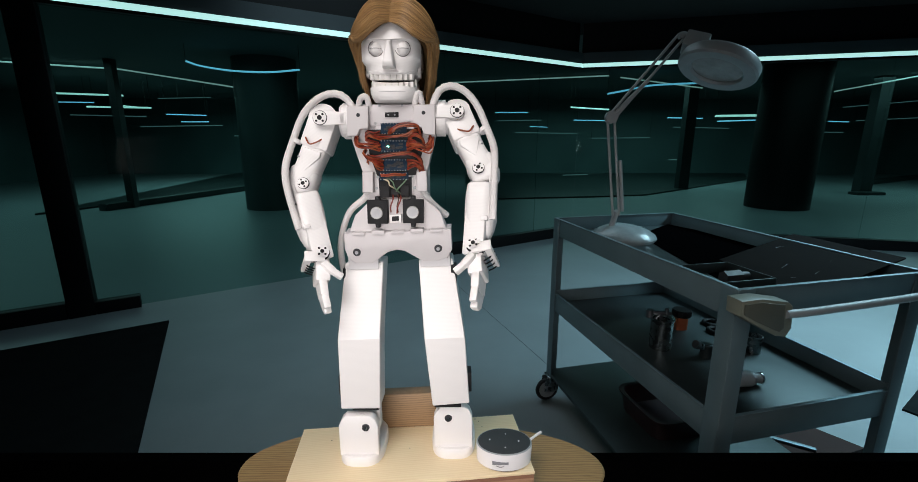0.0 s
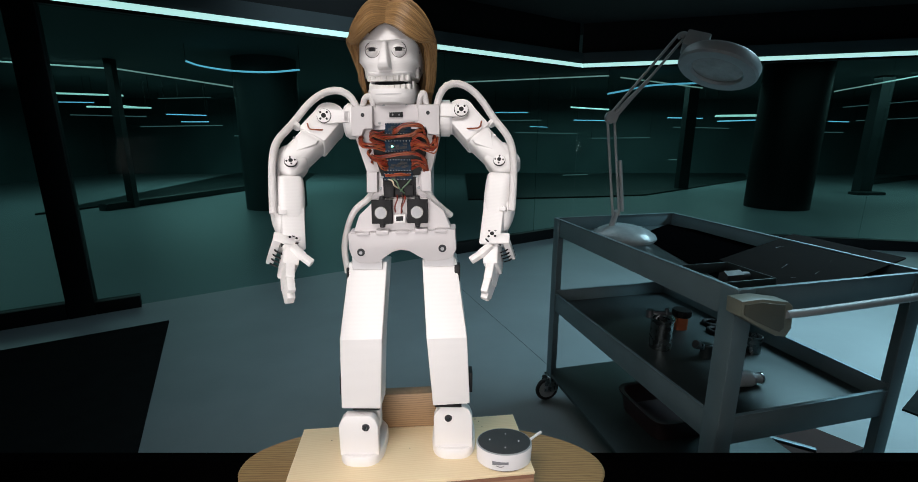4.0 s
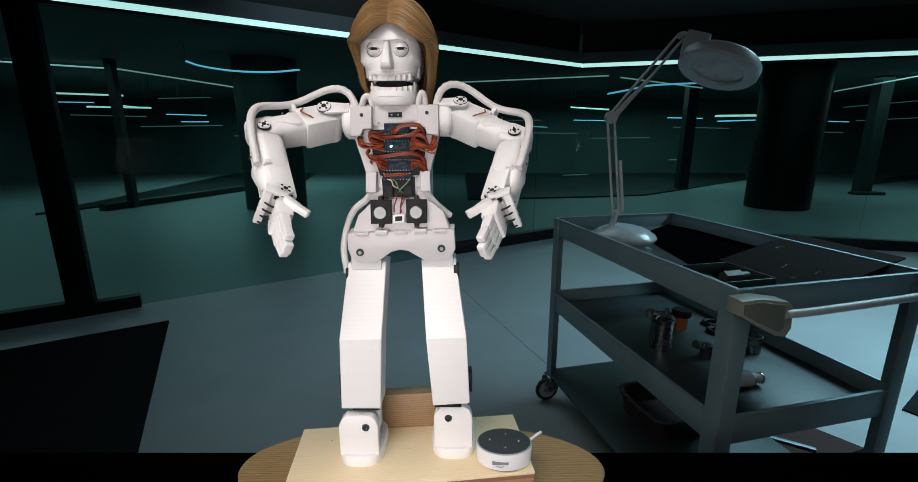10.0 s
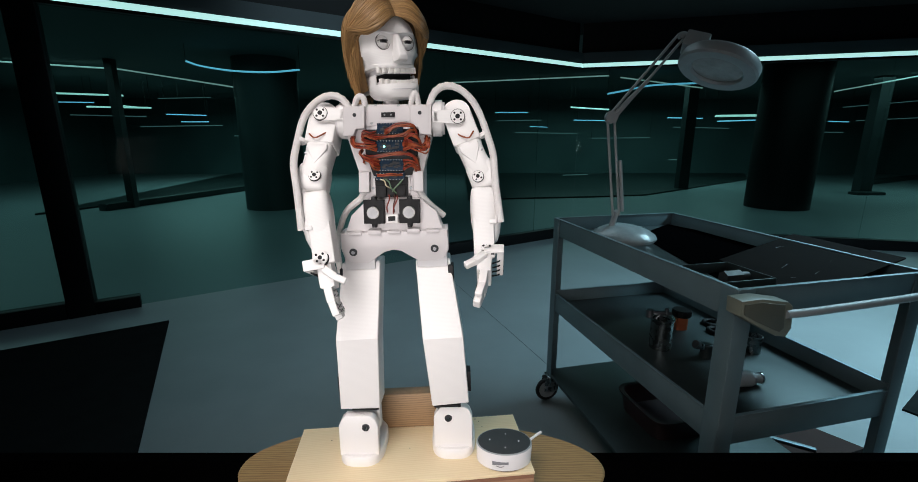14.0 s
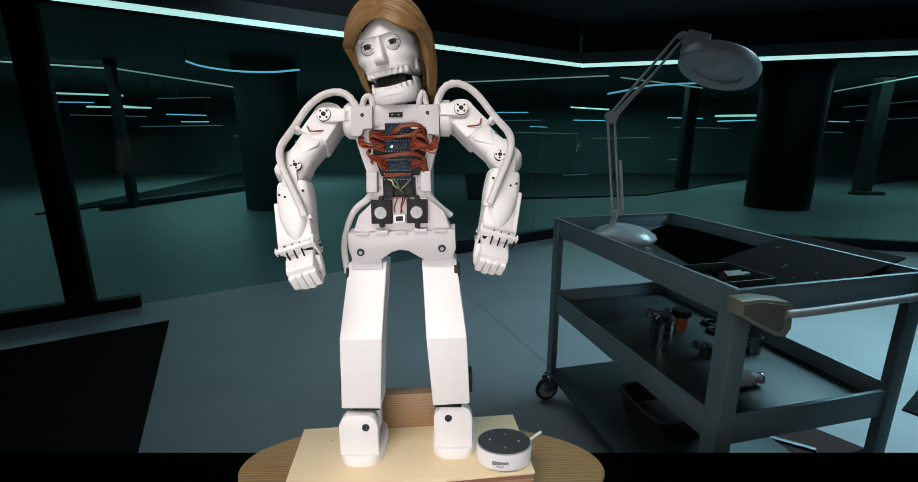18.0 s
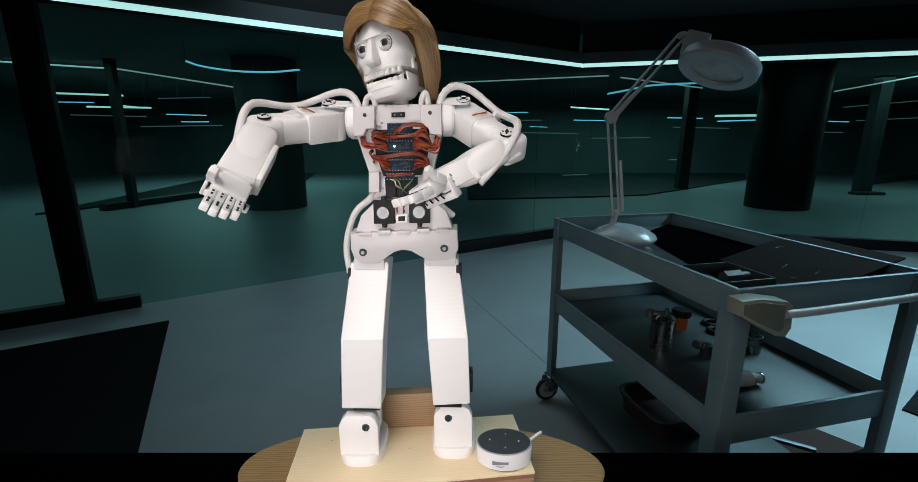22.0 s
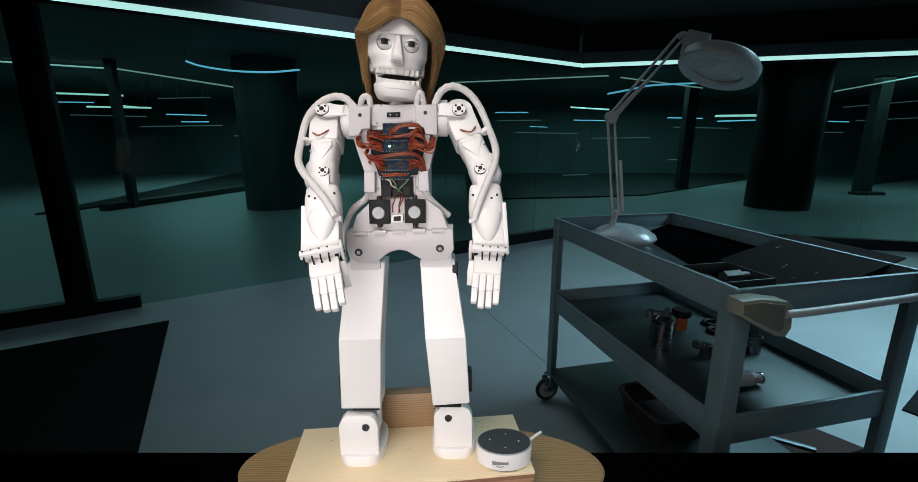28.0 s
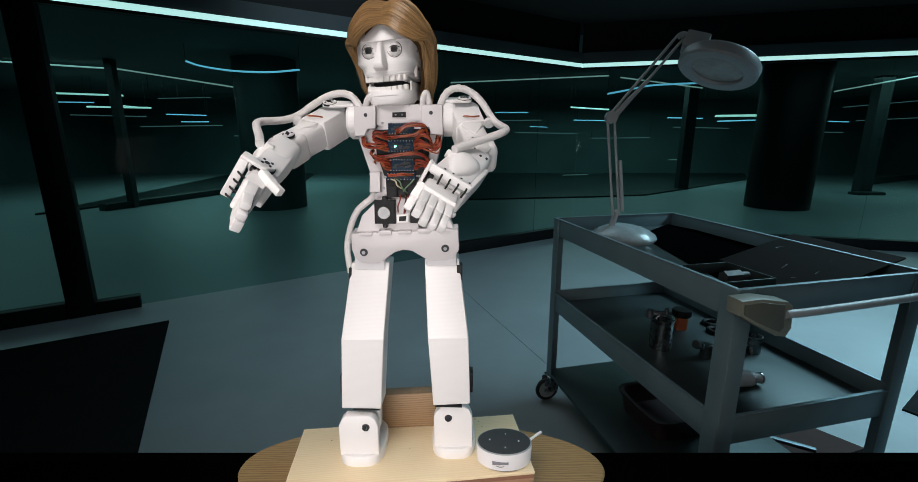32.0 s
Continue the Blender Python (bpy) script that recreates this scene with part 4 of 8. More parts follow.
jaw = part("jaw", loft([(-0.0215, 0.001, -0.006, 0.025, 0.025, 2.5), (-0.0195, 0.001, -0.006, 0.030, 0.031, 2.5), (-0.0135, 0.001, -0.004, 0.0340, 0.036, 2.6), (-0.007, 0.001, -0.002, 0.0362, 0.038, 2.6), (-0.0005, 0.001, 0.0, 0.0366, 0.038, 2.6), (-0.001, 0.001, 0.0, 0.029, 0.032, 2.5), (-0.008, 0.001, 0.0, 0.023, 0.026, 2.5)], 36), PLASTIC, robot, "rounded white lower jaw")
for k, x in enumerate(TOOTH_X):
    w = (0.0036, 0.0038, 0.0041, 0.0045, 0.0044, 0.0040, 0.0037, 0.0035)[k]
    y = -0.0345 + 14.0 * x * x
    part("lower_tooth", one_cube(-w, w, -0.0025, 0.003, -0.003, 0.0055, 0.0008), TOOTH, jaw, m=pose(x + 0.001, y, 4.0 * x * x - 0.0012, 0, 0, -x * 1000))
part("chin_groove", tube([(-0.029, -0.02, -0.0075), (-0.018, -0.0362, -0.0082), (0.001, -0.0402, -0.0082), (0.02, -0.0362, -0.0082), (0.031, -0.02, -0.0075)], 0.0008, 6), PLASTIC_GREY, jaw)
for sx in (-1, 1):
    part("jaw_side", one_cube(0.001 + sx * 0.0318 - 0.0016, 0.001 + sx * 0.0318 + 0.0016, -0.013, 0.040, -0.012, 0.0135, 0.0014), PLASTIC, jaw)
part("lower_gum", loft([(-0.004, 0.001, 0.0, 0.0300, 0.0345, 2.4), (0.0036, 0.001, 0.0, 0.0285, 0.0335, 2.4)], 32), PLASTIC_GREY, jaw)
# black top face for the shade in the lower mouth
part("mouth_floor_shade", loft([(-0.002, 0.001, 0.0, 0.0262, 0.0308, 2.4), (0.0042, 0.001, 0.0, 0.0262, 0.0308, 2.4)], 24), BLACK, jaw)

# wig: a cap under many combed strands; angles run from the brow (0) round to the nape (180)
def hairline(z):
    """Angle at which the hair begins, at a height: a parting over the forehead, curtains beside the face."""
    return 45 * min(1, max(0, (0.031 - z) / 0.021)) ** 0.9 + 9 * min(1, max(0, (0.008 - z) / 0.06))


def hair_reach(z, angle, side):
    """How far the hair stands off the head's axis."""
    prof = ((0.074, 0.10), (0.070, 0.42), (0.061, 0.68), (0.048, 0.87), (0.030, 0.975), (0.010, 0.99), (-0.012, 0.99), (-0.032, 0.95), (-0.052, 0.86), (-0.075, 0.80), (-0.10, 0.8))
    k = next((b + (a - b) * (z - zb) / (za - zb) for (za, a), (zb, b) in zip(prof, prof[1:]) if z >= zb), 0.9)
    c, q = math.cos(radians(angle)), math.sin(radians(angle))
    wide = (0.052 if side < 0 else 0.057) * (1 + (0.06 if side < 0 else 0.22) * max(0, -c))
    return k * wide * q, -k * c * (0.066 if c > 0 else 0.060 if side < 0 else 0.078)


def hair_point(z, angle, side, out=0.0):
    x, y = hair_reach(z, angle, side)
    d = Vector((x, y, 0))
    d = d * (1 + out / max(d.length, 0.01))
    return Vector((0.002 + side * d.x, 0.055 + d.y, z))


def strand(side, w, end, rng, lift, flip, sweep):
    """From the parting, swept back and down; w is 0 at the face and 1 at the nape."""
    pts = []
    start = 0.0700 - 0.040 * max(0, 1 - 2.2 * w) + 0.004 * rng.random()
    turn = rng.uniform(-4, 4)
    wave, phase = rng.uniform(0.0005, 0.0022), rng.uniform(0, 6.3)
    for i in range(13):
        f = i / 12
        z = start + (end - start) * (0.25 * f + 0.75 * f * f if w < 0.25 else f)
        a = hairline(z)
        a += (172 - a) * w + turn * f + sweep * f * f
        p = hair_point(z, max(a, 2), side, lift + wave * math.sin(5 * f + phase) + flip * max(0, f - 0.72) ** 1.5 * 3)
        if w < 0.22:
            p.z += 0.003 * math.sin(math.pi * min(1, f * 1.4)) * (1 - w / 0.22)
        pts.append(p)
    return pts


bm = bmesh.new()
for side in (-1, 1):
    cols = []
    for i in range(25):
        col = []
        for k in range(17):
            z = 0.073 - 0.133 * k / 16
            a = hairline(z) + 9 + 10 * min(1, max(0, (0.02 - z) / 0.03))
            col.append(bm.verts.new(hair_point(z, a + (180 - a) * i / 24, side, -0.004)))
        cols.append(col)
    for a, b in zip(cols, cols[1:]):
        for k in range(16):
            bm.faces.new((a[k], b[k], b[k + 1], a[k + 1]))
part("wig", bm, HAIR_UNDER, head, "golden brown feathered wig, parted in the middle", smooth=60)
def fringe_strand(side, f, rng):
    """From the parting across the forehead's corner, out past the temple and back in; f is 0 at the brow and 1 at the crown."""
    low = ((0.000, -0.004, 0.0335), (0.016, -0.013, 0.0258), (0.033, -0.012, 0.0150), (0.0475, 0.003, 0.0105), (0.0580, 0.022, 0.0150), (0.0590, 0.040, 0.006))
    high = ((-0.002, 0.040, 0.0765), (0.022, 0.030, 0.0745), (0.042, 0.030, 0.061), (0.0560, 0.036, 0.038), (0.0610, 0.050, 0.008), (0.0560, 0.060, -0.030))
    wide = 0.93 if side < 0 else 1.0
    lift, dx, dz = rng.uniform(-0.002, 0.0025), rng.uniform(-0.0016, 0.0016), rng.uniform(-0.0016, 0.0016)
    flick = rng.uniform(0.2, 1) * (0.007 if side < 0 else 0.004) * max(0, 1 - 1.6 * f)
    pts = []
    for i, (a, b) in enumerate(zip(low, high)):
        p = Vector(a).lerp(Vector(b), f)
        out = Vector((p.x * 0.6, p.y - 0.055, p.z * 0.8)).normalized()
        p += out * (0.0100 * math.sin(math.pi * f) * (0.8, 1, 0.9, 0.7, 0.4, 0)[i] + lift * min(1, i))
        p += Vector((dx * i * 0.5 + flick * (0, 0, 0, 0.3, 1, 0.8)[i], 0, dz * i * 0.6 + flick * (0, 0, 0, 0.2, 0.7, 0.6)[i]))
        pts.append(Vector((0.002 + side * wide * p.x, p.y, p.z)))
    return pts


rng = random.Random(11)
for side in (-1, 1):
    bm = bmesh.new()
    for k in range(950):
        tube(fringe_strand(side, rng.random() ** 1.15, rng), rng.uniform(0.0004, 0.0008), 4, bm, 4, lambda f: min(1, 0.5 + 3 * f, 4 * (1.02 - f)))
    tagged(part("fringe", bm, HAIR_STRAND, head, "golden fringe swept out from the parting", smooth=80), kind="stuff")
    for name, count, w0, w1, e0, e1, l0, l1, flip, sweep in (("side_hair", 620, 0.18, 0.52, -0.006 if side < 0 else -0.016, -0.054 if side < 0 else -0.072, -0.004, 0.002, 0.014 if side < 0 else 0.008, 12), ("back_hair", 620, 0.34, 1.0, -0.030, -0.080, -0.002, 0.004, 0.006, 0)):
        bm = bmesh.new()
        for k in range(count):
            w = w0 + (w1 - w0) * rng.random()
            tube(strand(side, w, rng.uniform(e0, e1), rng, rng.uniform(l0, l1), flip * rng.uniform(0.3, 1), sweep * rng.uniform(0.5, 1)), rng.uniform(0.0005, 0.0009), 4, bm, 2, lambda f: min(1, 0.4 + 3 * f, 4 * (1.02 - f)))
        tagged(part(name, bm, HAIR_STRAND, head, smooth=80), kind="stuff")

# arms, built hanging down from their upper joint; side -1 is the robot's right
UPPERS, FORES, PALMS, DIGITS, THUMBS, BRACKETS, SLEEVES = [], [], [], [], [], [], []
for sx in (-1, 1):
    bm = one_cube(-0.0215, 0.0215, -0.0185, 0.026, -0.047, 0.002, 0.004)
    rod(bm, (0, -0.0175, 0.0), (0, 0.025, 0.0), 0.0213, seg=32)
    loft([(-0.112, sx * 0.004, 0.006, 0.012, 0.016, 2.2), (-0.098, sx * 0.004, 0.004, 0.0195, 0.022, 2.4), (-0.078, sx * 0.002, 0.004, 0.0195, 0.0215, 3.0), (-0.066, sx * 0.001, 0.004, 0.0188, 0.0205, 4.0), (-0.044, 0, 0.004, 0.0196, 0.0205, 4.5)], 32, bm)
    ua = part("upper_arm", bm, PLASTIC, robot, "white upper arm with boxed shoulder and round elbow")
    part("bicep_facet", plate([(-0.014, -0.050), (0.014, -0.050), (0.015, -0.058), (0.0, -0.084), (-0.015, -0.058)], -0.0190, -0.010, 0.003), PLASTIC, ua)
    part("elbow_shell", one_cube(sx * 0.0035 - 0.0215, sx * 0.0035 + 0.0215, -0.0155, 0.0260, -0.1205, -0.076, 0.0105, 4), PLASTIC, ua)
    sb = part("shoulder_bracket", plate([(-sx * 0.036, 0.008), (-sx * 0.036, -0.009), (0.004, -0.011), (sx * 0.009, -0.007), (sx * 0.011, 0.0), (sx * 0.009, 0.007), (0.003, 0.011)][::-sx], -0.0285, -0.0245, 0.001), PLASTIC, robot, "flat white shoulder bracket with servo horn")
    part("bracket_root", one_cube(min(-sx * 0.037, -sx * 0.028), max(-sx * 0.037, -sx * 0.028), -0.0285, 0.016, -0.009, 0.008, 0.0015), PLASTIC, sb)
    horn(sb, (0, -0.0285, 0), 0.0098)
    BRACKETS.append(sb)
    horn(ua, (-sx * 0.004, -0.0185, -0.102), 0.0080)
    part("arm_wire", tube([(sx * 0.014, -0.020, -0.036), (sx * 0.004, -0.0235, -0.044), (-sx * 0.006, -0.021, -0.036), (-sx * 0.009, -0.017, -0.03)], 0.0012, 6), WIRE, ua)
    for x, z in ((sx * 0.016, -0.066), (-sx * 0.012, -0.03)):
        screws(ua, [(x, -0.016, z, 0.0016)])
    part("cable_clip", rod(bmesh.new(), (sx * 0.027, -0.013, -0.042), (sx * 0.027, -0.013, -0.048), 0.0072, seg=14), PLASTIC, ua)
    UPPERS.append(ua)

    bm = loft([(-0.100, 0, 0.0, 0.012, 0.012, 3), (-0.090, 0, 0.0, 0.0185, 0.0150, 4), (-0.064, 0, 0.0, 0.0245, 0.0192, 3.2), (-0.046, 0, 0.0, 0.0252, 0.0200, 3.2), (-0.030, 0, 0.0, 0.0240, 0.0195, 3.8), (-0.018, 0, 0.0, 0.0222, 0.0180, 4.4), (-0.0145, 0, 0.0, 0.0200, 0.0165, 4.4)], 40)
    fa = part("forearm", bm, PLASTIC, robot, "white forearm shell")
    part("wrist_case", cube(bmesh.new(), -0.0225, 0.0225, -0.0145, 0.016, -0.118, -0.058, 0.003), PLASTIC, fa)
    part("forearm_shield", loft([(-0.0965, 0, -0.0125, 0.003, 0.002, 2.2), (-0.092, 0, -0.0125, 0.0085, 0.0065, 2.2), (-0.080, 0, -0.0125, 0.0155, 0.0105, 2.3), (-0.066, 0, -0.0125, 0.0195, 0.0125, 2.5), (-0.058, 0, -0.0115, 0.0200, 0.0125, 2.6), (-0.050, 0, -0.0090, 0.0180, 0.0120, 2.6)], 28), PLASTIC, fa)
    for x, z in ((sx * 0.016, -0.032), (-sx * 0.004, -0.0285)):
        part("screw_hole", rod(bmesh.new(), (x, -0.0170, z), (x, -0.0199, z), 0.0017, seg=10), CHIP, fa)
    part("elbow_fork", plate([(-0.011, -0.026), (0.011, -0.026), (0.011, 0.0), (0.006, 0.009), (-0.006, 0.009), (-0.011, 0.0)], -0.0185, -0.013, 0.001), PLASTIC, fa)
    part("side_plate", one_cube(sx * 0.025 - 0.0035, sx * 0.025 + 0.0035, -0.013, 0.016, -0.116, -0.042, 0.0018), PLASTIC, fa)
    part("servo_window", one_cube(-sx * 0.014 - 0.0055, -sx * 0.014 + 0.0055, -0.0152, -0.010, -0.112, -0.104, 0.0006), BLACK, fa, "black servo in the wrist opening")
    for x, z in ((-sx * 0.012, -0.058), (sx * 0.008, -0.036), (-sx * 0.018, -0.030)):
        screws(fa, [(x, -0.0190, z, 0.0019)], mat=CHIP)
    part("clip", one_cube(-sx * 0.021 - 0.005, -sx * 0.021 + 0.005, -0.018, -0.008, -0.069, -0.063, 0.001), PLASTIC, fa)
    FORES.append(fa)

    pa = part("palm", plate([(-0.0195, -0.006), (0.0195, -0.006), (0.0200, -0.030), (0.0190, -0.039), (-0.0190, -0.039), (-0.0200, -0.030)], -0.0105, 0.0105, 0.003), PLASTIC, robot, "white jointed palm")
    # pull bar: a lever on the wrist servo, bent over the back of the hand, with the tendons below it
    part("pull_bar", one_cube(min(-sx * 0.024, sx * 0.0275), max(-sx * 0.024, sx * 0.0275), -0.0268, -0.0168, -0.0125, -0.0035, 0.0018), PLASTIC, pa, "white bar with a row of screws")
    part("wrist_lever", one_cube(min(-sx * 0.0235, -sx * 0.0275), max(-sx * 0.0235, -sx * 0.0275), -0.0268, 0.002, -0.0125, 0.0030, 0.0014), PLASTIC, pa, "white servo lever")
    part("wrist_horn", rod(bmesh.new(), (-sx * 0.0235, -0.002, 0.003), (-sx * 0.0275, -0.002, 0.003), 0.0102, seg=24), PLASTIC, pa)
    part("wrist_horn_collar", rod(bmesh.new(), (-sx * 0.0205, -0.0012, 0.002), (-sx * 0.0236, -0.0012, 0.002), 0.0110, seg=24), BLACK, pa)
    for k in range(5):
        a = math.pi / 4 + k * math.pi / 2
        r = 0.0064 if k < 4 else 0.0
        q = (-sx * 0.0272, -0.002 + r * math.cos(a), 0.003 + r * math.sin(a))
        part("horn_screw", rod(bmesh.new(), q, (-sx * 0.0282, q[1], q[2]), 0.0017 if k < 4 else 0.0030, seg=10), BLACK, pa)
    for k in range(4):
        x = sx * (-0.0085 + 0.0105 * k)
        part("bar_screw", rod(bmesh.new(), (x, -0.0218, -0.0037), (x, -0.0218, -0.0027), 0.0022, seg=8), CHIP, pa)
        part("bar_stud", rod(bmesh.new(), (x, -0.0266, -0.0065), (x, -0.0275, -0.0065), 0.0014, seg=8), CHIP, pa)
        part("tendon", tube([(x, -0.0218, -0.011), (x, -0.0195, -0.0145), (x * 0.95, -0.0105, -0.0180)], 0.0012, 6, per=3), BLACK, pa)
    part("tendon_gap", one_cube(min(-sx * 0.0205, -sx * 0.015), max(-sx * 0.0205, -sx * 0.015), -0.0135, -0.008, -0.011, -0.004, 0.001), BLACK, pa, "black servo beside the wrist")
    part("wrist_block", one_cube(-0.0165, 0.0165, -0.008, 0.010, -0.008, 0.010, 0.002), PLASTIC, pa)
    digits = []
    for k in range(4):
        x = -0.0147 + 0.0098 * k
        ln = (0.020, 0.023, 0.024, 0.021)[k if sx < 0 else 3 - k]
        f1 = part("finger", one_cube(-0.0046, 0.0046, -0.0060, 0.0056, -ln, 0.002, 0.0016), PLASTIC, pa, m=pose(x, 0, -0.039))
        f2 = part("fingertip", one_cube(-0.0042, 0.0042, -0.0053, 0.0051, -ln * 0.95, 0.001, 0.0018), PLASTIC, pa, m=pose(x, 0, -0.039 - ln))
        for ob in (f1, f2):
            for y, z in ((0.0052, -0.005), (0.0052, -0.0125)):
                part("joint_screw", one_cube(-0.0012, 0.0012, y - 0.0008, y + 0.0008, z - 0.0021, z + 0.0021), BLACK, ob, smooth=0)
        digits.append((f1, f2, x, ln))
    th = part("thumb", one_cube(-0.0052, 0.0052, -0.005, 0.005, -0.019, 0.002, 0.0014), PLASTIC, pa, m=pose(-sx * 0.019, 0.001, -0.014, 20, -sx * -28, 0))
    t2 = part("thumb_tip", one_cube(-0.0046, 0.0046, -0.0045, 0.0045, -0.016, 0.001, 0.0014), PLASTIC, pa, m=pose(-sx * 0.019, 0.001, -0.014, 20, -sx * -28, 0) @ pose(0, 0, -0.021, 8, 0, 0))
    THUMBS.append((th, t2))
    PALMS.append(pa)
    DIGITS.append(digits)

    # cable sleeve in short stiff lengths from the collar over the shoulder to the forearm
    seg = []
    for k in range(30):
        bm = bmesh.new()
        rod(bm, (0, 0, -0.0075), (0, 0, 0.0075), 0.0052, seg=14)
        seg.append(part("sleeve_length", bm, HOSE, robot))
    SLEEVES.append(seg)

# ---- trolley and what lies on it ----
TM = pose(0.714, 1.050, 0, 0, 0, 13.24)
TW, TL, TOP, MID, LOW = 0.668, 1.075, 0.983, 0.607, 0.166
trolley = thing("steel_trolley", TM, "grey steel three-tier workshop trolley on castors", "trolley")
for x in (0, TW):
    for y in (0, TL):
        sx, sy = (1 if x == 0 else -1), (1 if y == 0 else -1)
        bm = bmesh.new()
        for a0, a1, b0, b1 in ((x, x + sx * 0.052, y - sy * 0.002, y + sy * 0.003), (x - sx * 0.002, x + sx * 0.003, y, y + sy * 0.052)):
            cube(bm, min(a0, a1), max(a0, a1), min(b0, b1), max(b0, b1), 0.09, TOP + 0.002, 0.001)
        part("post", bm, TROLLEY, trolley)
for z, h, mat in ((TOP, 0.082, TROLLEY), (MID, 0.089, TROLLEY)):
    floor_z = z - 0.06
    part("shelf", one_cube(0.004, TW - 0.004, 0.004, TL - 0.004, floor_z - 0.004, floor_z, 0.001), TROLLEY_DARK, trolley, "scuffed steel shelf")
    for a in ((0.003, 0.007, 0.004, TL - 0.004), (TW - 0.007, TW - 0.003, 0.004, TL - 0.004), (0.004, TW - 0.004, 0.003, 0.007), (0.004, TW - 0.004, TL - 0.007, TL - 0.003)):
        bm = one_cube(*a, z - h, z, 0.0012)
        x0, x1, y0, y1 = a
        if x1 - x0 < 0.01:
            cube(bm, x0 - 0.004, x1 + 0.004, y0, y1, z - 0.002, z + 0.003, 0.001)
        else:
            cube(bm, x0, x1, y0 - 0.004, y1 + 0.004, z - 0.002, z + 0.003, 0.001)
        part("rim", bm, mat, trolley)
part("shelf", one_cube(0.0, TW, 0.0, TL, LOW - 0.018, LOW, 0.003), TROLLEY_DARK, trolley, "scuffed steel shelf")
for x in (0.02, TW - 0.02):
    for y in (0.02, TL - 0.02):
        castor = part("castor", one_cube(x - 0.03, x + 0.03, y - 0.03, y + 0.03, 0.135, 0.147, 0.003), CHROME, trolley)
        wx, wr = x - 0.024, 0.064
        bm = bmesh.new()
        for k in (-1, 1):
            cube(bm, wx - 0.022, x + 0.022, y + k * 0.021 - 0.0015, y + k * 0.021 + 0.0015, 0.058, 0.136, 0.001)
        part("fork", bm, CHROME, castor)
        n = 32
        part("tyre", tube([(wx + (wr - 0.0105) * math.cos(2 * math.pi * k / n), y, wr + (wr - 0.0105) * math.sin(2 * math.pi * k / n)) for k in range(n + 1)], 0.0105, 8, per=0), TYRE, castor)
        part("hub", rod(bmesh.new(), (wx, y - 0.009, wr), (wx, y + 0.009, wr), 0.046, seg=26), GREY_PAINT, castor)
        part("axle", rod(bmesh.new(), (wx, y - 0.024, wr), (wx, y + 0.024, wr), 0.008, seg=10), STEEL, castor)
part("push_bar", tube([(0.10, -0.052, 0.930), (0.20, -0.056, 0.932), (TW - 0.12, -0.056, 0.941), (TW - 0.03, -0.045, 0.944), (TW - 0.004, -0.003, 0.944)], 0.011, 10), GREY_PAINT, trolley, "bright push bar")
grip_line = [(-0.041, 0.977), (0.022, 0.978), (0.104, 0.963), (0.121, 0.950), (0.129, 0.889), (0.114, 0.865), (0.083, 0.871), (0.008, 0.910), (-0.037, 0.936)]
part("grip_frame", plate(grip_line, -0.052, -0.003, 0.006), OLIVE, trolley, "olive plastic corner grip")
part("grip_recess", plate([(-0.033, 0.968), (0.020, 0.969), (0.091, 0.957), (0.099, 0.893), (0.086, 0.884), (0.010, 0.919), (-0.030, 0.941)], -0.0545, -0.046, 0.002), OLIVE_DARK, trolley)


def slab(name, corners, t, mat, label, category):
    """A flat sheet with four corners."""
    base = Vector(corners[0])
    ob = thing(name, pose(*base), label, category)
    bm = bmesh.new()
    lo = [bm.verts.new(Vector(c) - base) for c in corners]
    hi = [bm.verts.new(Vector(c) - base + Vector((0, 0, t))) for c in corners]
    bm.faces.new(lo)
    bm.faces.new(hi)
    for i in range(4):
        bm.faces.new((lo[i], lo[(i + 1) % 4], hi[(i + 1) % 4], hi[i]))
    part("sheet", bm, mat, ob, smooth=0)
    return ob


SHELF_Z, MIDF = TOP - 0.0595, MID - 0.0595
slab("black_tray_liner", ((0.837, 1.968, 0.924), (1.083, 2.217, 0.925), (1.299, 1.781, 0.924), (0.820, 1.315, 0.924)), 0.004, MATT_BLACK, "black liner sheet lying in the tray", "sheet")
slab("dark_panel", ((0.921, 1.481, 0.940), (1.332, 1.692, 0.987), (1.424, 1.334, 0.987), (0.945, 1.110, 0.936)), 0.005, DARK_SHEET, "dark scratched panel laid across the tray rim", "panel")
PANEL = bpy.data.objects["dark_panel"]
for a, b in (((1.03, 1.33), (1.07, 1.36)), ((1.08, 1.26), (1.11, 1.28)), ((1.09, 1.20), (1.10, 1.19)), ((1.20, 1.35), (1.21, 1.36)), ((1.15, 1.53), (1.19, 1.54)), ((1.0, 1.25), (1.01, 1.24))):
    a, b = ((x, y, 0.9455 + 0.047 * (0.945 * (x - 0.921) + 0.32 * (y - 1.481) + 0.09) / 0.5) for x, y in (a, b))
    base = PANEL.matrix_world.translation
    part("scratch", rod(bmesh.new(), Vector(a) - base, Vector(b) - base, 0.0005, 0.0002, 5), INK, PANEL)

# shallow pan with a fitting in it
pan = thing("steel_pan", TM @ pose(0.135, 0.205, SHELF_Z), "shallow steel pan with parts in the trolley tray", "pan")
bm = one_cube(-0.12, 0.12, -0.09, 0.09, 0, 0.004, 0.001)
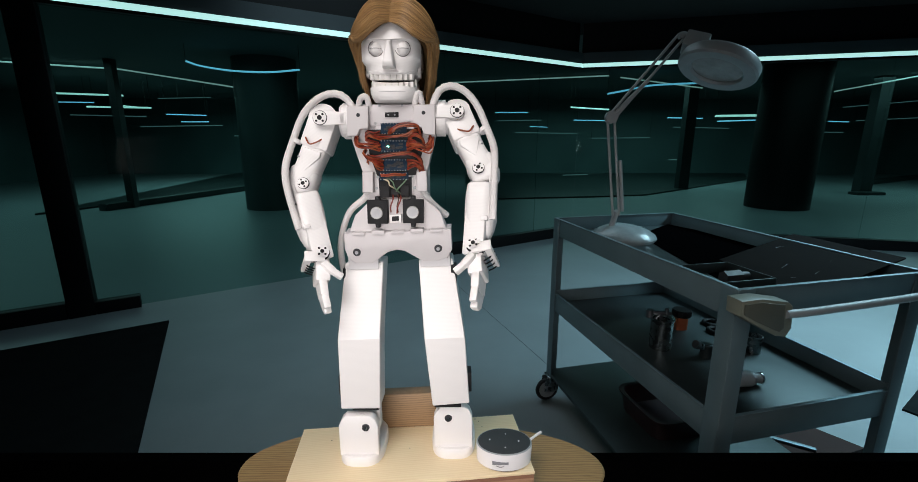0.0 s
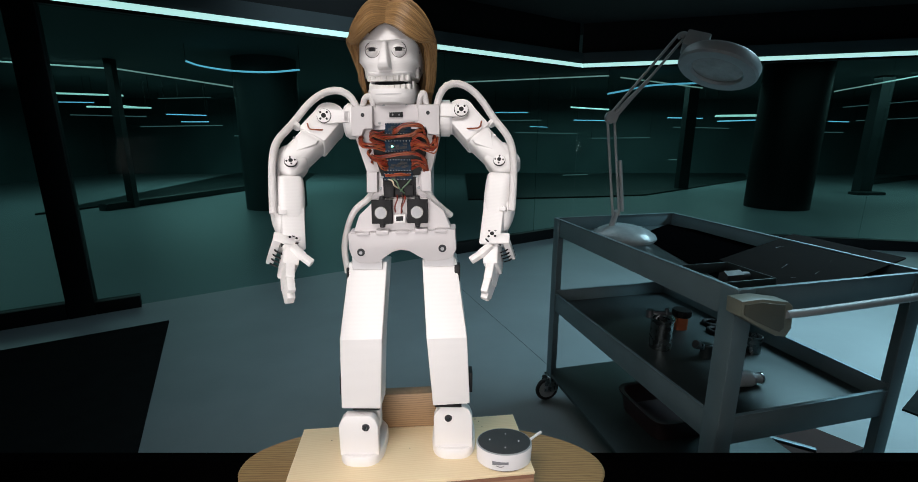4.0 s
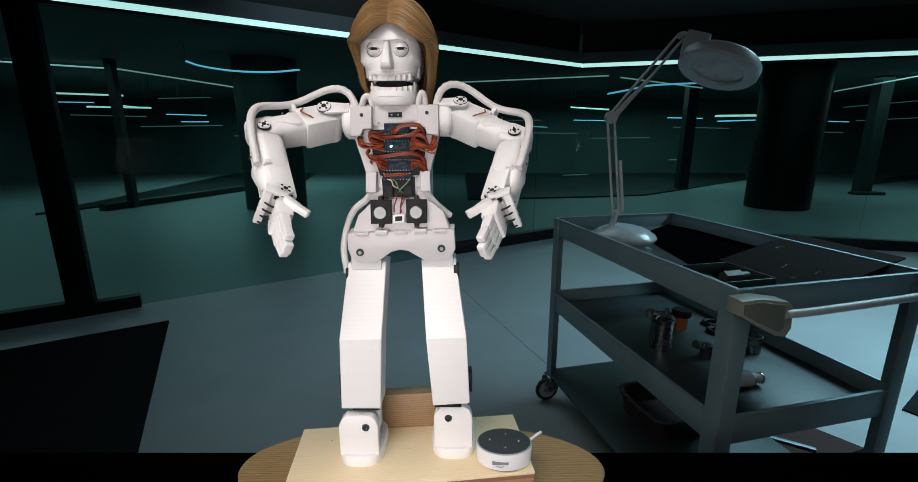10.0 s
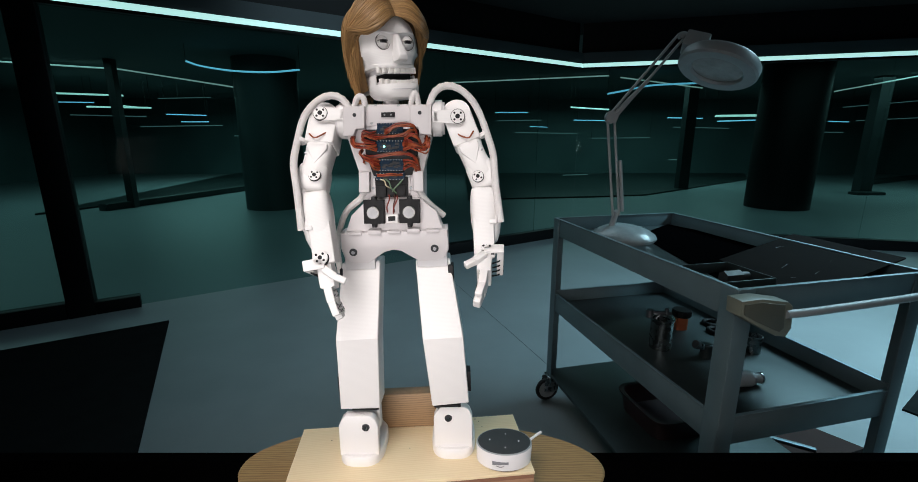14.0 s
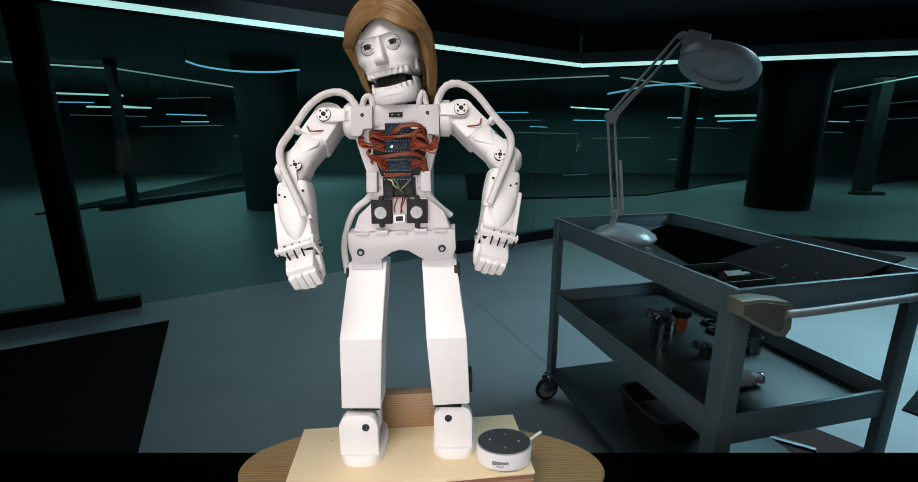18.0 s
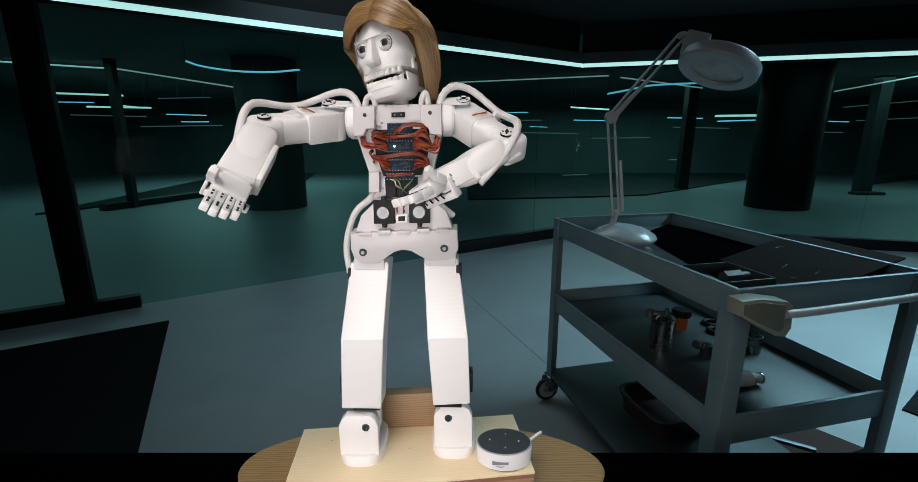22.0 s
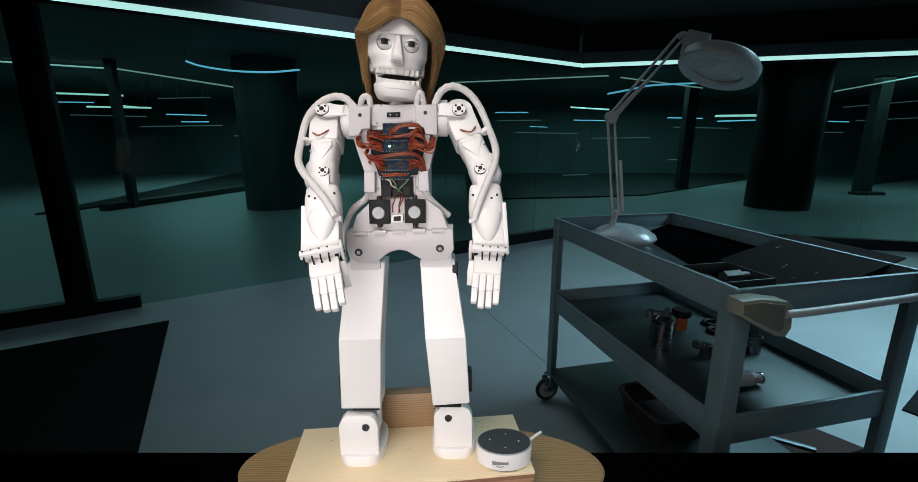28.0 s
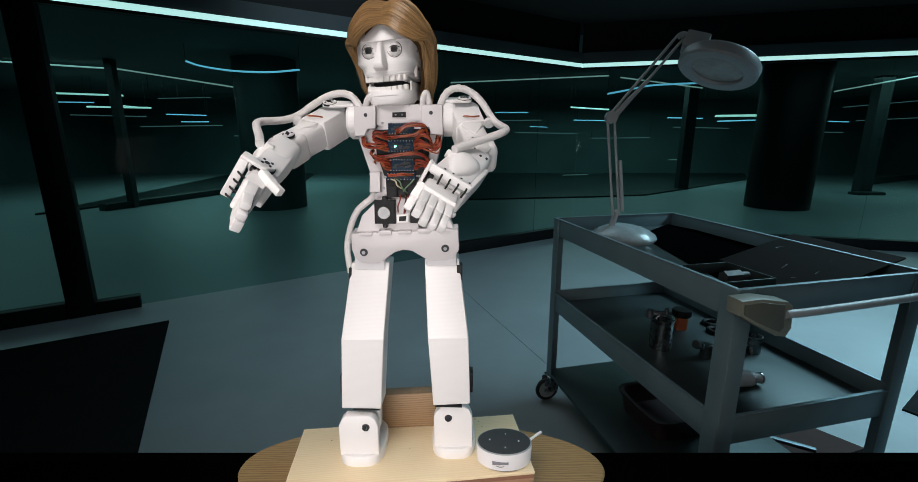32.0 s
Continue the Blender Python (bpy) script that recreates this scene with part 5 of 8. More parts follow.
for a in ((-0.12, -0.116, -0.09, 0.09), (0.116, 0.12, -0.09, 0.09), (-0.12, 0.12, -0.09, -0.086), (-0.12, 0.12, 0.086, 0.09)):
    cube(bm, *a, 0.004, 0.038, 0.001)
part("pan_body", bm, TROLLEY_DARK, pan)
nut = thing("brass_fitting", TM @ pose(0.17, 0.19, SHELF_Z + 0.0045), "dark threaded fitting lying in the pan", "fitting")
bm = bmesh.new()
rod(bm, (-0.03, 0, 0.02), (0.03, 0, 0.02), 0.02, seg=6)
part("nut", bm, CHIP, nut)
part("thread", rod(bmesh.new(), (0.03, 0, 0.02), (0.06, 0, 0.02), 0.013, seg=16), CHIP, nut)

# spray canister on the middle shelf
def at_floor(name, p, label, category):
    return thing(name, pose(p[0], p[1], MIDF), label, category)


can = at_floor("metal_canister", (0.805, 1.600), "brushed metal canister with clamp lid on the shelf", "canister")
part("body", loft([(0, 0, 0, 0.040, 0.040, 2), (0.004, 0, 0, 0.042, 0.042, 2), (0.115, 0, 0, 0.042, 0.042, 2), (0.12, 0, 0, 0.045, 0.045, 2), (0.126, 0, 0, 0.045, 0.045, 2)], 28), CHROME, can)
part("lid", loft([(0.126, 0, 0, 0.041, 0.041, 2), (0.136, 0, 0, 0.030, 0.030, 2), (0.142, 0, 0, 0.012, 0.012, 2)], 28), CHROME, can)
part("lid_arm", rod(bmesh.new(), (-0.05, 0.0, 0.148), (0.03, 0.0, 0.144), 0.008, seg=8), STEEL, can)
part("knob", rod(bmesh.new(), (-0.055, 0, 0.13), (-0.055, 0, 0.16), 0.014, seg=10), STEEL, can)
part("knob", rod(bmesh.new(), (0.012, 0, 0.14), (0.012, 0, 0.166), 0.008, seg=10), STEEL, can)
pot = at_floor("orange_holder", (0.972, 1.775), "orange plastic holder standing on the shelf", "holder")
part("body", loft([(0, 0, 0, 0.026, 0.022, 4), (0.06, 0, 0, 0.026, 0.022, 4)], 20), ORANGE, pot)
part("lid", loft([(0.0602, 0, 0, 0.036, 0.036, 2), (0.063, 0, 0, 0.038, 0.038, 2), (0.086, 0, 0, 0.038, 0.038, 2), (0.09, 0, 0, 0.035, 0.035, 2)], 26), BLACK, pot, "ribbed black lid")
for k in range(13):
    a = 2 * math.pi * k / 13
    part("rib", one_cube(0.0375, 0.0395, -0.002, 0.002, 0.064, 0.085), BLACK, pot, m=pose(0, 0, 0, 0, 0, math.degrees(a)), smooth=0)
for p, r in (((1.133, 1.815), 0.030), ((1.105, 1.735), 0.027)):
    g = thing("black_ring", pose(p[0], p[1], MIDF), "small black rubber ring on the shelf", "ring", "rubber rings on the shelf")
    n = 24
    part("body", tube([(r * math.cos(2 * math.pi * k / n), r * math.sin(2 * math.pi * k / n), 0.009) for k in range(n + 1)], 0.009, 8, per=0), BLACK, g)
valve = at_floor("metal_valve", (0.945, 1.520), "dark metal valve with hose stub on the shelf", "valve")
part("body", loft([(0, 0, 0, 0.022, 0.022, 2), (0.05, 0, 0, 0.022, 0.022, 2), (0.055, 0, 0, 0.016, 0.016, 2)], 20), TROLLEY_DARK, valve)
part("branch", rod(bmesh.new(), (0, 0, 0.035), (-0.045, -0.01, 0.055), 0.012, seg=14), CHROME, valve)
part("collar", rod(bmesh.new(), (-0.038, -0.009, 0.052), (-0.052, -0.012, 0.058), 0.016, seg=14), STEEL, valve)
cup = at_floor("steel_cup", (1.150, 1.565), "open dark steel cup on the shelf", "cup")
bm = bmesh.new()
for r0, r1, z0, z1 in ((0.030, 0.032, 0, 0.065), (0.0285, 0.028, 0.065, 0.004)):
    rod(bm, (0, 0, min(z0, z1)), (0, 0, max(z0, z1)), r0, r1, 28, caps=False)
part("wall", bm, CHROME, cup)
part("base", rod(bmesh.new(), (0, 0, 0), (0, 0, 0.004), 0.030, seg=28), TROLLEY_DARK, cup)
n = 28
part("lip", tube([(0.0305 * math.cos(2 * math.pi * k / n), 0.0305 * math.sin(2 * math.pi * k / n), 0.065) for k in range(n + 1)], 0.0022, 6, per=0), CHROME, cup)
plug = at_floor("pipe_coupling", (0.958, 1.315), "bright metal pipe coupling lying on the shelf", "coupling")
part("sleeve", rod(bmesh.new(), (-0.035, 0, 0.026), (0.022, 0.006, 0.026), 0.026, seg=24), GREY_PAINT, plug)
part("nut", rod(bmesh.new(), (0.022, 0.006, 0.026), (0.032, 0.007, 0.026), 0.024, seg=6), STEEL, plug)
part("stub", rod(bmesh.new(), (0.032, 0.007, 0.026), (0.062, 0.01, 0.026), 0.016, seg=20), GREY_PAINT, plug)
part("stub_ring", rod(bmesh.new(), (0.058, 0.0097, 0.026), (0.064, 0.0103, 0.026), 0.019, seg=20), CHROME, plug)
tub = thing("plastic_tub", TM @ pose(0.335, 0.57, LOW), "dark brown plastic tub on the lower shelf", "tub")
bm = bmesh.new()
loft([(0.0, 0, 0, 0.145, 0.130, 6), (0.085, 0, 0, 0.158, 0.145, 6), (0.087, 0, 0, 0.168, 0.155, 6), (0.095, 0, 0, 0.168, 0.155, 6), (0.093, 0, 0, 0.150, 0.137, 6), (0.01, 0, 0, 0.135, 0.12, 6)], 32, bm)
part("body", bm, TUB, tub)
tool = thing("steel_wrench", pose(1.473, 1.688, 0.032, 0, 0, 150), "worn steel wrench on the dark board", "wrench")
part("handle", one_cube(-0.10, 0.08, -0.011, 0.011, 0, 0.012, 0.003), TROLLEY, tool)
part("jaw", plate([(0.07, -0.014), (0.11, -0.028), (0.125, -0.012), (0.105, -0.008), (0.105, 0.008), (0.125, 0.012), (0.11, 0.028), (0.07, 0.014)], 0, 0.013, 0.002), CHROME, tool, m=pose(0, 0, 0.013, 90, 0, 0) @ pose(0, 0, 0))
slab("brown_board", ((1.332, 1.805, 0.001), (1.615, 1.875, 0.001), (1.793, 1.659, 0.001), (1.478, 1.555, 0.001)), 0.03, BROWN_BOARD, "dark reddish board on the floor behind the trolley", "board")

# magnifier lamp
LB = Vector((0.735, 1.905, 0.9235))
lamp = thing("magnifier_lamp", pose(LB.x, LB.y, SHELF_Z), "grey jointed magnifier lamp standing in the trolley tray", "lamp")
part("base", loft([(0, 0, 0, 0.140, 0.136, 2), (0.012, 0, 0, 0.143, 0.138, 2), (0.026, 0, 0, 0.134, 0.130, 2), (0.046, 0, 0, 0.104, 0.100, 2), (0.060, -0.005, 0, 0.068, 0.065, 2), (0.068, -0.012, 0, 0.03, 0.03, 2)], 40), LAMP_BASE, lamp, "glossy grey domed base")
rel = lambda p: Vector(p) - Vector((LB.x, LB.y, SHELF_Z))
foot_p, elbow_p, wrist_p, head_p = rel((0.681, 1.855, 1.037)), rel((0.626, 1.855, 1.447)), rel((0.876, 1.855, 1.754)), rel((1.010, 1.800, 1.639))
part("stem", rod(bmesh.new(), (foot_p.x, 0, 0.055), foot_p + Vector((0, 0, 0.02)), 0.014, 0.011, 14), GREY_PAINT, lamp)
for dx in (-0.016, 0.012):
    part("lower_arm", rod(bmesh.new(), foot_p + Vector((dx, 0, 0)), elbow_p + Vector((dx, 0, 0)), 0.0055, seg=8), GREY_PAINT, lamp)
part("spring", rod(bmesh.new(), foot_p + Vector((0.022, -0.006, 0.02)), foot_p + Vector((-0.006, -0.006, 0.235)), 0.0075, seg=10), GREY_PAINT, lamp)
d = (wrist_p - elbow_p).normalized()
nrm = Vector((d.z, 0, -d.x))
for o in (-0.012, 0.014):
    part("upper_arm", rod(bmesh.new(), elbow_p + nrm * o, wrist_p + nrm * o, 0.0055, seg=8), GREY_PAINT, lamp)
part("spring", rod(bmesh.new(), elbow_p + nrm * 0.002 + d * 0.02, elbow_p + nrm * 0.016 + d * 0.2, 0.008, seg=10), GREY_PAINT, lamp)
part("elbow_joint", rod(bmesh.new(), elbow_p + Vector((0, -0.012, 0)), elbow_p + Vector((0, 0.012, 0)), 0.026, seg=8), GREY_PAINT, lamp)
part("wrist_joint", tube([wrist_p + Vector((-0.01, 0, 0)), wrist_p + Vector((0.012, -0.002, 0.006)), wrist_p + Vector((0.035, -0.01, -0.02)), head_p + Vector((-0.11, 0, 0.06))], 0.012, 10), GREY_PAINT, lamp)
HM = Matrix.Translation(head_p) @ Vector((0.42, 0.16, 0.90)).to_track_quat("Z", "Y").to_matrix().to_4x4() @ Matrix.Scale(0.97, 4)
bm = bmesh.new()
n = 44
prof = ((0.098, 0.018), (0.142, 0.02), (0.151, 0.008), (0.151, -0.022), (0.144, -0.03), (0.102, -0.03), (0.096, -0.02))
rings = [[bm.verts.new((r * math.cos(2 * math.pi * k / n), r * math.sin(2 * math.pi * k / n), z)) for k in range(n)] for r, z in prof]
for i in range(len(rings)):
    a, b = rings[i], rings[(i + 1) % len(rings)]
    for k in range(n):
        bm.faces.new((a[k], a[(k + 1) % n], b[(k + 1) % n], b[k]))
part("lamp_ring", bm, GREY_PAINT, lamp, "grey ring housing", HM)
# opaque lens; the streaky reflections are in its grey colour
part("lens", loft([(-0.018, 0, 0, 0.099, 0.099, 2), (-0.004, 0, 0, 0.099, 0.099, 2), (0.004, 0, 0, 0.07, 0.07, 2)], 40), LENS_REFLECTION, lamp, "magnifying lens with its reflections put into a mottled grey", HM)
part("switch_box", one_cube(-0.06, 0.03, 0.07, 0.16, 0.018, 0.085, 0.008), GREY_PAINT, lamp, "", HM @ pose(0, 0, 0, 0, 0, -46))


# ---- what moves ----
def bezier(a, b, c, d, t):
    return (1 - t) ** 3 * a + 3 * t * (1 - t) ** 2 * b + 3 * t * t * (1 - t) * c + t ** 3 * d


def even(pts, count, rounds):
    """The line through pts in equal steps, with its corners eased."""
    for again in range(2):
        run = [0.0]
        for p, q in zip(pts, pts[1:]):
            run.append(run[-1] + (q - p).length)
        out, k = [], 0
        for i in range(count):
            d = run[-1] * i / (count - 1)
            while k < len(run) - 2 and run[k + 1] < d:
                k += 1
            out.append(pts[k].lerp(pts[k + 1], (d - run[k]) / max(1e-6, run[k + 1] - run[k])))
        pts = out
        if again == 0:
            for _ in range(rounds):
                pts = [pts[0]] + [(a + 2 * b + c) / 4 for a, b, c in zip(pts, pts[1:], pts[2:])] + [pts[-1]]
    return pts


def motions():
    right_upper_arm_rows = [
        (0, -0.109, 0.022, 0.5596, -10.9, 18.3, -0.9),
        (0.5, -0.1072, 0.022, 0.5596, -36.6, 18.9, -4.3),
        (0.75, -0.1058, 0.022, 0.5596, -41.1, 26.9, -11.9),
        (1, -0.1045, 0.022, 0.5596, -51.2, 30, -17.9),
        (1.25, -0.1036, 0.022, 0.5596, -42.9, 25.9, -12.7),
        (1.5, -0.1026, 0.022, 0.5596, -36.5, 19, -7.4),
        (2, -0.1008, 0.022, 0.5596, -37.4, 24.9, -7.2),
        (2.5, -0.1036, 0.022, 0.5596, -35.7, 16, -3.5),
        (2.75, -0.1049, 0.022, 0.5596, -33.8, 17.1, -3.6),
        (3, -0.1063, 0.022, 0.5596, -32.9, 18.1, -3.6),
        (3.25, -0.1049, 0.022, 0.5596, -36.5, 22.9, -4.2),
        (3.5, -0.1036, 0.022, 0.5596, -39.2, 29.7, -4.8),
        (4.5, -0.1026, 0.022, 0.5596, -37.4, 27.7, -3),
        (5.5, -0.1017, 0.022, 0.5596, -36.5, 25.8, -2.1),
        (5.75, -0.1017, 0.022, 0.5596, -40.1, 33.6, -2.4),
        (6, -0.1017, 0.022, 0.5596, -41.6, 41.5, -2.8),
        (6.25, -0.1019, 0.022, 0.5596, -48.1, 53.6, -8.1),
        (6.5, -0.102, 0.022, 0.5596, -63.9, 67.6, -21.6),
        (7, -0.1022, 0.022, 0.5596, -80.4, 66.6, -35.1),
        (7.5, -0.1022, 0.022, 0.5596, -69.1, 57.8, -28.1),
        (8, -0.1022, 0.022, 0.5596, -65.1, 51.6, -25.3),
        (8.25, -0.1028, 0.022, 0.5596, -68.3, 48.8, -29.7),
        (8.5, -0.1033, 0.022, 0.5596, -71.5, 45, -33),
        (8.75, -0.1039, 0.022, 0.5596, -71, 39, -34.7),
        (9, -0.1045, 0.022, 0.5596, -70.4, 34, -37.3),
        (9.25, -0.1044, 0.022, 0.5596, -69.4, 35, -36.3),
        (9.5, -0.1042, 0.022, 0.5596, -69.3, 34.9, -35.2),
        (9.75, -0.1041, 0.022, 0.5596, -70.3, 36, -36.1),
        (10, -0.104, 0.022, 0.5596, -72.1, 37.1, -37),
        (10.25, -0.1036, 0.022, 0.5596, -75.2, 35.3, -40.1),
        (10.5, -0.1031, 0.022, 0.5596, -77.3, 33.4, -42.3),
        (10.75, -0.1026, 0.022, 0.5596, -79.5, 30.6, -45.7),
        (11, -0.1022, 0.022, 0.5596, -80.7, 28.6, -48),
        (11.25, -0.1023, 0.022, 0.5596, -80.9, 24.7, -49.3),
        (11.5, -0.1024, 0.022, 0.5596, -80, 21.7, -50.6),
        (12, -0.1026, 0.022, 0.5596, -82, 21.7, -51.6),
        (12.25, -0.1024, 0.022, 0.5596, -72.5, 39.3, -43.6),
        (12.5, -0.1022, 0.022, 0.5596, -56.5, 54.1, -40.5),
        (12.75, -0.102, 0.022, 0.5596, -42.7, 38.6, -7.1),
        (13, -0.1017, 0.022, 0.5596, -20.6, 26.5, 1.6),
        (13.25, -0.1039, 0.022, 0.5596, -33.9, 14.1, 0.4),
        (13.5, -0.1061, 0.022, 0.5596, -31.1, 7.3, 0),
        (13.75, -0.1072, 0.022, 0.5596, -28.3, 5.5, -0.2),
        (14, -0.1083, 0.022, 0.5596, -28.3, 3.5, -0.2),
        (14.25, -0.1076, 0.022, 0.5596, -35.7, 12.1, -3.5),
        (14.5, -0.107, 0.022, 0.5596, -44.9, 22.7, -6.4),
        (15.5, -0.1063, 0.022, 0.5596, -48.4, 28.8, -11),
        (16.5, -0.1036, 0.022, 0.5596, -52, 36, -18.7),
        (16.75, -0.1036, 0.022, 0.5596, -49.3, 32, -17),
        (17, -0.1036, 0.022, 0.5596, -46.6, 29, -16.4),
        (17.5, -0.1033, 0.022, 0.5596, -44.8, 24.8, -8.4),
        (18, -0.1031, 0.022, 0.5596, -36.5, 21.9, -5.3),
        (18.25, -0.1029, 0.022, 0.5596, -44.7, 29.7, -9.3),
        (18.5, -0.1026, 0.022, 0.5596, -55.6, 38, -17),
        (18.75, -0.1024, 0.022, 0.5596, -58.4, 40.3, -24.1),
        (19, -0.1022, 0.022, 0.5596, -62.5, 41.7, -32.3),
        (19.25, -0.1014, 0.022, 0.5596, -70.2, 37, -35),
        (19.5, -0.1006, 0.022, 0.5596, -75.4, 32.3, -41.5),
        (19.75, -0.0998, 0.022, 0.5596, -78.5, 25.5, -43.9),
        (20, -0.099, 0.022, 0.5596, -81.6, 15.7, -44.3),
        (20.25, -0.099, 0.022, 0.5596, -79.7, 19.6, -45.2),
        (20.5, -0.099, 0.022, 0.5596, -77.7, 23.5, -45.1),
        (20.75, -0.099, 0.022, 0.5596, -78.6, 26.5, -44.9),
        (21, -0.099, 0.022, 0.5596, -80.5, 30.6, -45.7),
        (21.25, -0.0991, 0.022, 0.5596, -77.7, 27.5, -46),
        (21.5, -0.0992, 0.022, 0.5596, -75.8, 25.4, -46.2),
        (21.75, -0.0994, 0.022, 0.5596, -77.8, 23.5, -46.2),
        (22, -0.0995, 0.022, 0.5596, -79.7, 20.6, -45.2),
        (22.25, -0.0987, 0.022, 0.5596, -77.5, 29.5, -43.7),
        (22.5, -0.0979, 0.022, 0.5596, -76.2, 36.3, -41.2),
        (22.75, -0.0971, 0.022, 0.5596, -77.6, 44.4, -39.2),
        (23, -0.0963, 0.022, 0.5596, -79.6, 52.5, -37.9),
        (23.5, -0.097, 0.022, 0.5596, -65.8, 62, -35.3),
        (24, -0.0977, 0.022, 0.5596, -45.6, 68.8, -27.4),
        (24.5, -0.097, 0.022, 0.5596, -42.4, 70.7, -23.2),
        (24.75, -0.0966, 0.022, 0.5596, -45.8, 68.1, -14),
        (25, -0.0963, 0.022, 0.5596, -48.8, 66.8, -8.6),
        (25.25, -0.0986, 0.022, 0.5596, -47.3, 52.6, -6.2),
        (25.5, -0.1008, 0.022, 0.5596, -46.4, 36.5, -4.6),
        (26.5, -0.1036, 0.022, 0.5596, -42.3, 12, -3.1),
        (27.5, -0.1063, 0.022, 0.5596, -33, -1.4, 1),
        (28, -0.1063, 0.022, 0.5596, -33.1, -3.4, 1.9),
        (28.5, -0.1042, 0.022, 0.5596, -33, 1.5, -1),
        (28.75, -0.1032, 0.022, 0.5596, -33, 3.4, -2),
        (29, -0.1022, 0.022, 0.5596, -32.9, 5.4, -2.9),
        (29.25, -0.1028, 0.022, 0.5596, -36.6, 11.1, -6.6),
        (29.5, -0.1033, 0.022, 0.5596, -39.3, 16.1, -11.3),
        (29.75, -0.1039, 0.022, 0.5596, -48.6, 25.2, -21.6),
        (30, -0.1045, 0.022, 0.5596, -57.2, 38.3, -47.5),
        (30.5, -0.1031, 0.022, 0.5596, -57.3, 26.7, -35.6),
        (31, -0.1017, 0.022, 0.5596, -58.9, 18.5, -29.3),
        (31.5, -0.0999, 0.022, 0.5596, -60.7, 11.4, -18.9),
        (31.75, -0.099, 0.022, 0.5596, -62.5, 10.5, -18.9),
        (32, -0.0981, 0.022, 0.5596, -64.4, 9.6, -19.8),
    ]
